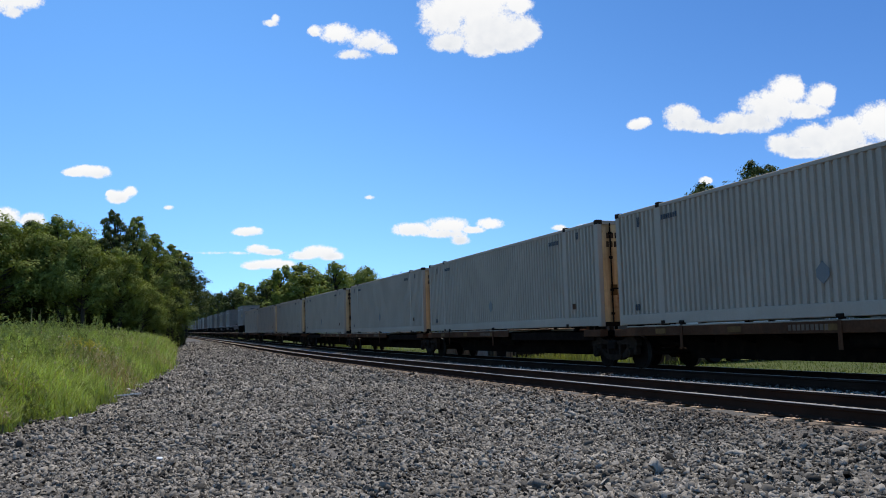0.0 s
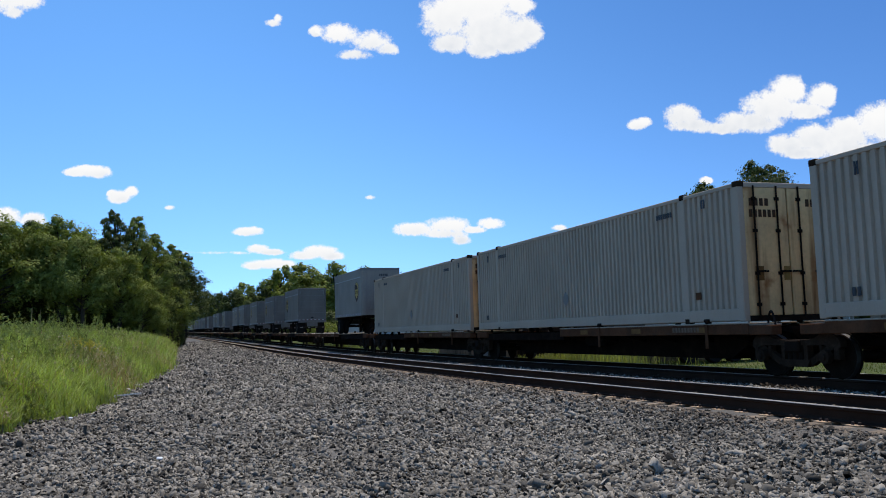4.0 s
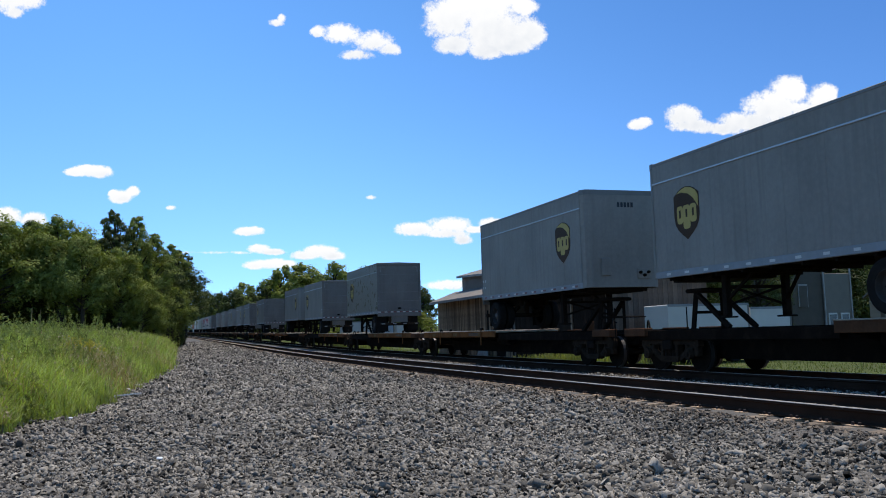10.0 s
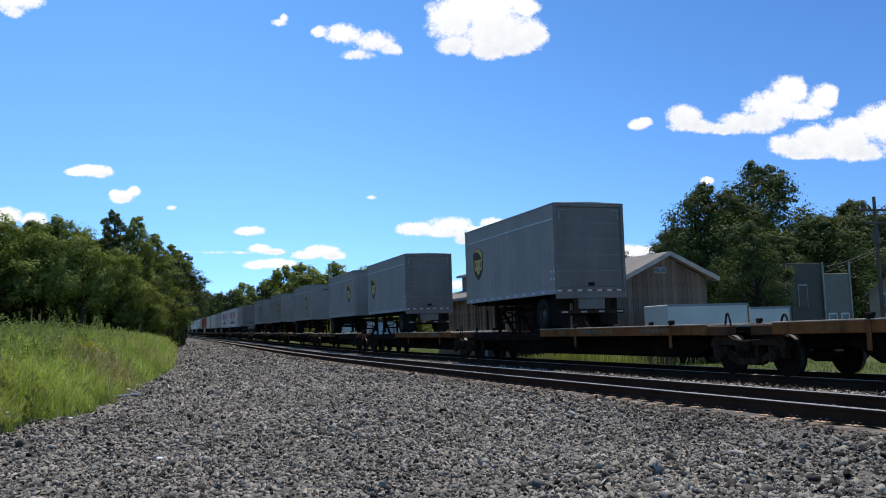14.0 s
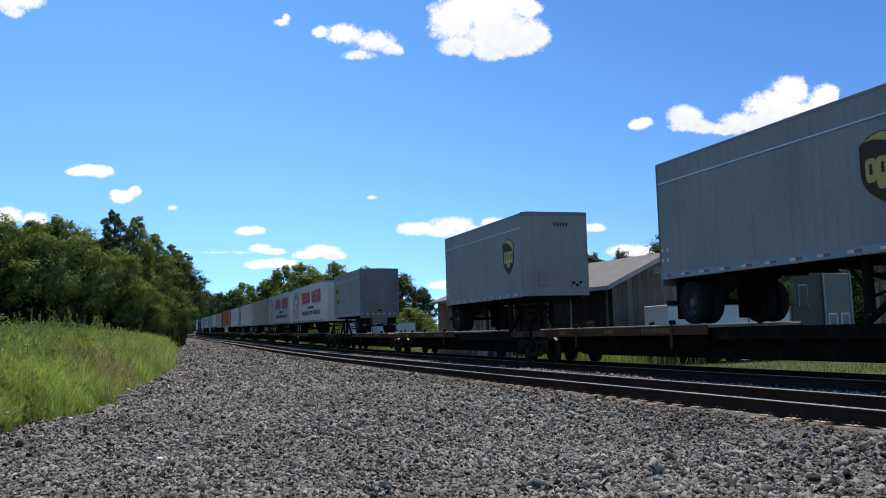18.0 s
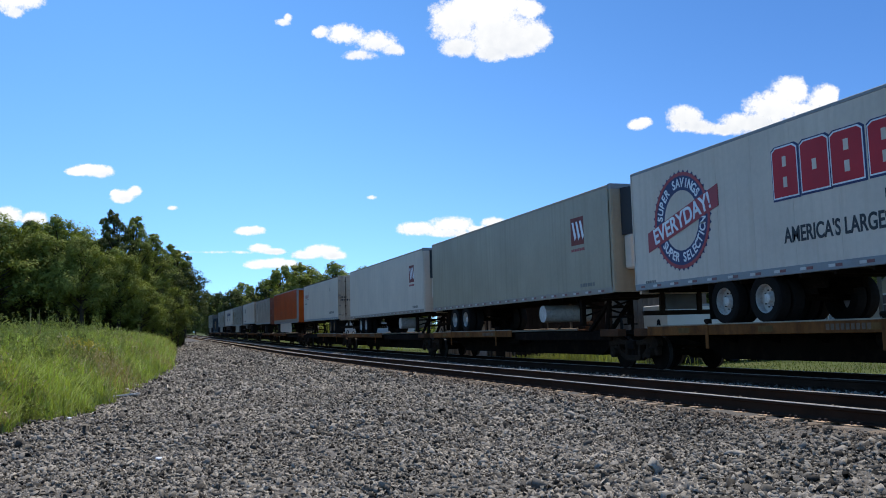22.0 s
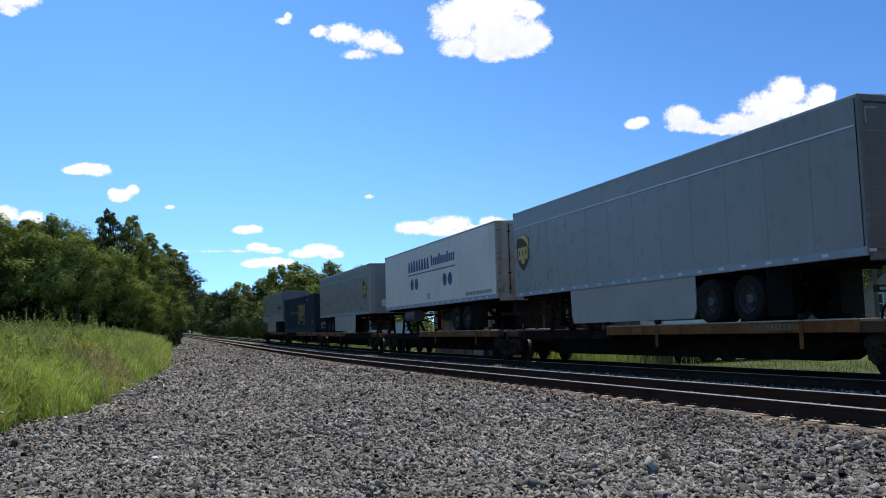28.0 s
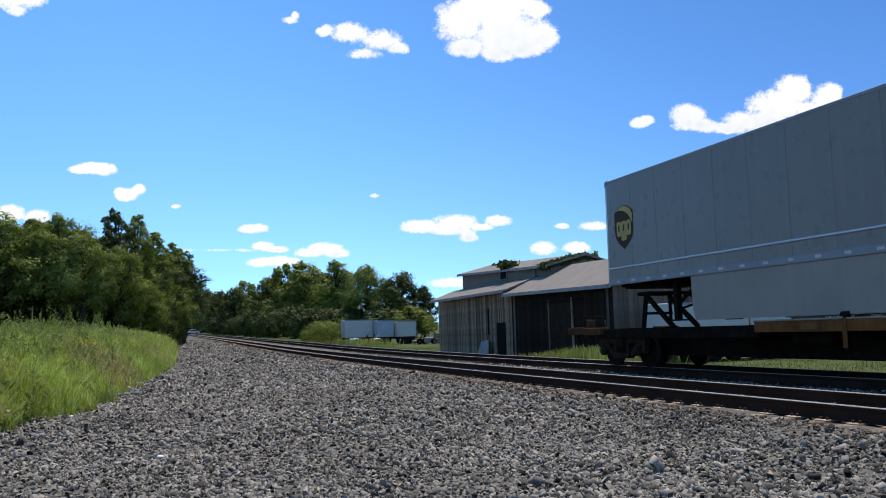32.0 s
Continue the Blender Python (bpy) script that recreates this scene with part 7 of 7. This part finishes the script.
def yard_buildings():
    h = thing("grey_shed", "grey shed with a pale sided wall and low windows", "shed")
    g0 = float(ground_z(33, 38)) - 0.1
    part("wall", Geo().box(31.5, 33.5, 38.0, 42.0, g0, 4.32, 0.02), "siding", h)
    part("wall", Geo().box(33.52, 35.25, 37.9, 42.0, g0, 3.75, 0.02), "siding_white", h, "pale sided wall")
    for x in (33.5, 35.25):
        part("corner_board", Geo().box(x - 0.04, x + 0.04, 37.84, 37.92, g0, 4.35, 0.01), "fascia", h)
    w = part("window", Geo().box(31.9, 32.5, 37.94, 37.99, 2.0, 3.2, 0.01), "fascia", h)
    part("pane", Geo().box(31.95, 32.45, 37.92, 37.96, 2.0, 3.1), "siding", w)
    for x in (33.95, 34.75):
        w = part("window", Geo().box(x - 0.28, x + 0.28, 37.84, 37.9, 0.9, 1.65, 0.01), "white_metal", h)
        part("pane", Geo().box(x - 0.2, x + 0.2, 37.82, 37.86, 0.98, 1.57), "glass", w)
    house("frame_house", "off-white frame house with a steep gable", 38.5, 42.9, 40, 42.5, 2.85, 4.6, "siding_cream", [(39.3, 2.1, 0.4, 1.2), (40.1, 2.1, 0.4, 1.2), (41.6, 2.1, 0.5, 1.2)])
    for ob in bpy.data.objects:
        if ob.name == "frame_house":
            ob.matrix_basis = pose(38.5, 40, 0, 0, 0, -45) @ pose(-38.5, -40, 0)
    p = thing("utility_pole", "grey wooden utility pole with crossarm and wires", "utility pole")
    z0 = float(ground_z(37.6, 38.2))
    part("pole", Geo().cyl("z", (37.6, 38.2), 0.13, z0 - 0.3, 8.0, 12, 0.09), "pole_wood", p)
    part("crossarm", Geo().box(36.5, 38.7, 38.14, 38.26, 7.2, 7.32, 0.01), "pole_wood", p)
    part("crossarm", Geo().box(36.8, 38.4, 38.14, 38.26, 6.5, 6.6, 0.01), "pole_wood", p)
    for x in (36.6, 37.1, 38.1, 38.6):
        part("insulator", Geo().cyl("z", (x, 38.2), 0.04, 7.32, 7.46, 8), "white_metal", p)
    part("transformer", Geo().cyl("z", (37.35, 38.0), 0.18, 5.4, 6.1, 14), "siding", p)
    for (x, z), (x2, y2, z2) in (((37.5, 5.2), (33.6, 38.2, 4.1)), ((37.5, 5.0), (33.4, 40, 3.6)), ((37.5, 6.2), (60, 30, 6.6)), ((37.5, 5.6), (60, 28, 6.0))):
        g = Geo()
        a, b = Vector((x, 38.2, z)), Vector((x2, y2, z2))
        last = a
        for i in range(1, 9):
            f = i / 8
            q = a.lerp(b, f) - Vector((0, 0, 0.10 * math.sin(math.pi * f) * (b - a).length ** 0.5))
            g.bar(last, q, 0.014, 5)
            last = q
        part("wire", g, "wire", p)
    c = thing("parked_car", "dark car parked by the houses", "car")
    part("body", Geo().prism([(35.6, 0.0), (39.8, 0.0), (39.85, 0.55), (39.3, 0.65), (38.6, 1.05), (37.0, 1.08), (36.3, 0.68), (35.6, 0.6)], "y", 33.0, 34.7), "car_dark", c)
    for x in (36.4, 38.9):
        part("wheel", Geo().lathe("y", (x, -0.08), [(0.1, 32.98), (0.32, 32.98), (0.33, 33.05), (0.33, 33.2), (0.1, 33.2)], 16), "tyre", c)
    # a short railway signal box on posts beside the shed
    s = thing("trackside_cabinet", "brown trackside cabinet on two posts", "cabinet")
    g0 = float(ground_z(16.9, 33))
    for y in (32.7, 33.7):
        part("post", Geo().box(16.85, 16.95, y - 0.05, y + 0.05, g0 - 0.1, 1.05, 0.01), "board_dark", s)
    part("box", Geo().box(16.75, 17.05, 32.4, 34.4, 0.85, 1.15, 0.02), "deck", s)
    part("lid", Geo().box(16.78, 17.02, 32.4, 32.7, 1.15, 1.45, 0.02), "deck", s)


yard_buildings()


def far_cars():
    """Two cars that wait at the distant crossing and drive over it once the train has cleared it."""
    for y, c, label in ((330, "car_white", "white car driving over the distant crossing"), (335, "car_dark", "dark car driving over the distant crossing")):
        t = thing("distant_car", label, "car", "cars at the distant crossing")
        part("body", Geo().prism([(-2.2, 0.3), (2.2, 0.3), (2.2, 0.85), (1.3, 0.95), (0.8, 1.5), (-1.0, 1.5), (-1.7, 0.95), (-2.2, 0.9)], "y", 0, 1.7), c, t)
        part("windscreen", Geo().prism([(1.2, 0.97), (0.78, 1.45), (-0.9, 1.45), (-1.5, 0.97)], "y", -0.01, 0), "glass", t)
        part("roof", Geo().box(-0.95, 0.75, 0.1, 1.6, 1.5, 1.56, 0.02), c, t)
        for d in (-1.4, 1.4):
            part("wheel", Geo().lathe("y", (d, 0.33), [(0.1, -0.02), (0.33, -0.02), (0.33, 0.2), (0.1, 0.2)], 14), "tyre", t)
        CARS.append((t, y))


CARS = []
far_cars()


def stick():
    ob = part("stick", Geo().beam((0, 0, 0), (0.62, 0.25, 0.03), 0.03, 0.03), "stick_wood")
    ob.matrix_basis = pose(-1.02, 23.0, float(ground_z(-1, 23)) + 0.12)
    tagged(ob, "pale bleached stick lying on the gravel", "stick")
    for x, y, r in ((-1.55, 17.9, 0.042), (0.02, 11.0, 0.04)):
        g = Geo().box(-r, r, -r * 0.7, r * 0.7, 0, r * 0.8, r * 0.3)
        ob = part("white_stone", g, "white_mark")
        ob.matrix_basis = pose(x, y, float(ground_z(x, y)) + 0.02, 8, 5, 30)
        tagged(ob, "whitish stone lying on the grey gravel", "stone", "white stones")


stick()

# ---------------------------------------------------------------- ties and ballast
def ties():
    g = Geo().box(-1.3, 1.3, -0.115, 0.115, -0.18, 0.0, 0.012)
    tie_me = g.mesh("tie")
    tie_me.materials.append(M["tie"])
    plate_me = Geo().box(-0.18, 0.18, -0.10, 0.10, 0, 0.014, 0.004).mesh("tie_plate")
    plate_me.materials.append(M["plate"])
    sp = Geo()
    for sx in (-1, 1):
        for sy in (-0.055, 0.055):
            sp.box(sx * 0.105 - 0.016, sx * 0.105 + 0.016, sy - 0.016, sy + 0.016, 0.012, 0.05, 0.006)
    spike_me = sp.mesh("spikes")
    spike_me.materials.append(M["spike"])
    rnd = random.Random(2)
    for tr, centre, y0, n in ((track_near, NEAR_TRACK, 4.27, 150), (track_far, FAR_TRACK, 6.0, 110)):
        for i in range(n):
            y = y0 + 0.54 * i
            z = grade(y) - 0.205
            ob = new("tie", tie_me)
            ob.parent = tr
            ob.matrix_basis = pose(centre + rnd.uniform(-0.05, 0.05), y, z, 0, 0, rnd.uniform(-0.8, 0.8))
            if tr is track_near or i < 40:
                for s in (-0.755, 0.755):
                    o2 = new("tie_plate", plate_me)
                    o2.parent = tr
                    o2.matrix_basis = pose(centre + s, y, z + 0.001)
                    if tr is track_near and s < 0 and i < 60:
                        o3 = new("spikes", spike_me)
                        o3.parent = tr
                        o3.matrix_basis = pose(centre + s, y, z)
        # the rest of the line
        v, f = [], []
        for i in range(420):
            y = y0 + 0.54 * (n + i)
            v += [(centre + sx * 1.3, y + sy * 0.115, grade(y) - 0.205 + sz) for sx in (-1, 1) for sy in (-1, 1) for sz in (-0.18, 0)]
            b = 8 * i
            f += [(b, b + 1, b + 3, b + 2), (b + 4, b + 6, b + 7, b + 5), (b, b + 4, b + 5, b + 1), (b + 2, b + 3, b + 7, b + 6), (b + 1, b + 5, b + 7, b + 3)]
        tagged(part("distant_ties", mesh_of("distant_ties", v, f), "tie", tr), kind="stuff")


CORNERS = np.array([(x, y, z) for x in (-1, 1) for y in (-1, 1) for z in (-1, 1)], float)
SIDES = np.array([(0, 1, 3, 2), (4, 6, 7, 5), (0, 4, 5, 1), (2, 3, 7, 6), (1, 5, 7, 3)])


def rocks(rng, x, y, size):
    """Crushed stones: skewed, broken blocks in any turn."""
    n = len(x)
    v = CORNERS[None] * (0.42 + 0.58 * rng.random((n, 8, 3)))
    v *= (size[:, None] * (np.array([0.70, 0.31, 0.23]) + 0.16 * rng.random((n, 3))))[:, None, :]
    q = rng.normal(size=(n, 4)) * np.array([1.0, 0.42, 0.42, 1.0])
    q /= np.linalg.norm(q, axis=1, keepdims=True)
    w, a, b, c = q.T
    R = np.stack([np.stack([1 - 2 * (b * b + c * c), 2 * (a * b - w * c), 2 * (a * c + w * b)], -1), np.stack([2 * (a * b + w * c), 1 - 2 * (a * a + c * c), 2 * (b * c - w * a)], -1),
                  np.stack([2 * (a * c - w * b), 2 * (b * c + w * a), 1 - 2 * (a * a + b * b)], -1)], 1)
    v = np.einsum("nij,nkj->nki", R, v)
    v += np.stack([x, y, ground_z(x, y) + size * (-0.15 + 0.7 * rng.random(n))], -1)[:, None, :]
    f = (np.arange(n) * 8)[:, None, None] + SIDES[None]
    return v.reshape(-1, 3), f.reshape(-1, 4)


def ballast():
    rng = np.random.default_rng(21)
    spots = []
    for n, y0, y1, s0 in ((82000, 4.6, 12, 0.036), (58000, 12, 24, 0.047), (26000, 24, 44, 0.068), (13000, 44, 85, 0.095), (7000, 85, 150, 0.15)):
        y = y0 + (y1 - y0) * rng.random(n)
        lo, hi = np.maximum(field_edge(y) - 0.25, -0.165 * y - 0.4), np.minimum(7.62 - 0.35 * rng.random(n) ** 2, 1.08 * y + 0.4)
        spots.append((lo + (hi - lo) * rng.random(n), y, 0.86 * s0 * np.exp(0.32 * rng.normal(size=n))))
    for n, a, b, y0, y1 in ((19000, 9.65, 11.5, 7, 55), (3500, 8.12, 9.46, 6, 40), (2600, 11.5, 12.0, 7, 45), (2500, 13.7, 15.6, 10, 45)):
        spots.append((a + (b - a) * rng.random(n), y0 + (y1 - y0) * rng.random(n) ** 1.4, 0.043 * np.exp(0.25 * rng.normal(size=n))))
    # all round the camera's stand too
    n = 24000
    spots.append((-6.5 + 14.0 * rng.random(n), -5 + 13 * rng.random(n), 0.05 * np.exp(0.3 * rng.normal(size=n))))
    x, y, s = (np.concatenate(q) for q in zip(*spots))
    keep = x > field_edge(y) - 0.25
    x, y, s = x[keep], y[keep], s[keep]
    near = np.flatnonzero((np.abs(x - 2.2) < 0.75) & (np.abs(y - 7.9) < 0.6))[:290]
    rest = np.ones(len(x), bool)
    rest[near] = False
    # stones from here to the train's track have its shadow put into their colour
    shadowed = rest & (x > 10.95)
    v, f = rocks(rng, x[shadowed], y[shadowed], s[shadowed])
    tagged(part("track_stones", mesh_of("track_stones", v, f), "stone_track", ground), "crushed stones darkened for the train shadow", kind="stuff")
    rest &= ~shadowed
    dusty = rest & (x > 6.7 + 0.8 * rng.random(len(x))) & (x < 9.6)
    v, f = rocks(rng, x[dusty], y[dusty], s[dusty])
    tagged(part("dusty_stones", mesh_of("dusty_stones", v, f), "stone_brown", ground), "brown rust-dusted crushed stones", kind="stuff")
    rest &= ~dusty
    v, f = rocks(rng, x[rest], y[rest], s[rest])
    tagged(part("ballast_stones", mesh_of("ballast_stones", v, f), "stone", ground), "loose grey crushed stones", kind="stuff")
    kinds = []
    for k in range(12):
        vv, ff = rocks(rng, np.zeros(1), np.zeros(1), np.ones(1))
        me = mesh_of("stone", vv - vv.mean(0), ff)
        me.materials.append(M["stone_one"])
        kinds.append(me)
    for i in near:
        ob = new("stone", kinds[int(i) % 12])
        ob.parent = ground
        ob.matrix_basis = pose(x[i], y[i], float(ground_z(x[i], y[i])) + s[i] * 0.2, 0, 0, float(i * 37 % 360)) @ Matrix.Diagonal((s[i], s[i], s[i], 1))


ties()
ballast()


# ---------------------------------------------------------------- what moves
def motions():
    """The whole train rolls past at an even speed; two far cars cross behind it; the clouds drift."""
    for ob, s, L, flip, aside, lift in RIDERS:
        walk(ob, [(t, rider_pose(s, L, flip, aside, lift, t)) for t in range(0, 33)])
    paths = ([(0, 4.2), (29.8, 4.2), (31, 6.9), (32, 11.8)], [(0, 19.8), (30.6, 19.8), (31, 19.4), (32, 16.4)])
    for (ob, y), rows in zip(CARS, paths):
        walk(ob, [(t, pose(x, y, grade(y) - 0.12)) for t, x in rows])
    for ob, a, b in CLOUDS:
        walk(ob, [(0, a), (SECONDS, b)])


motions()
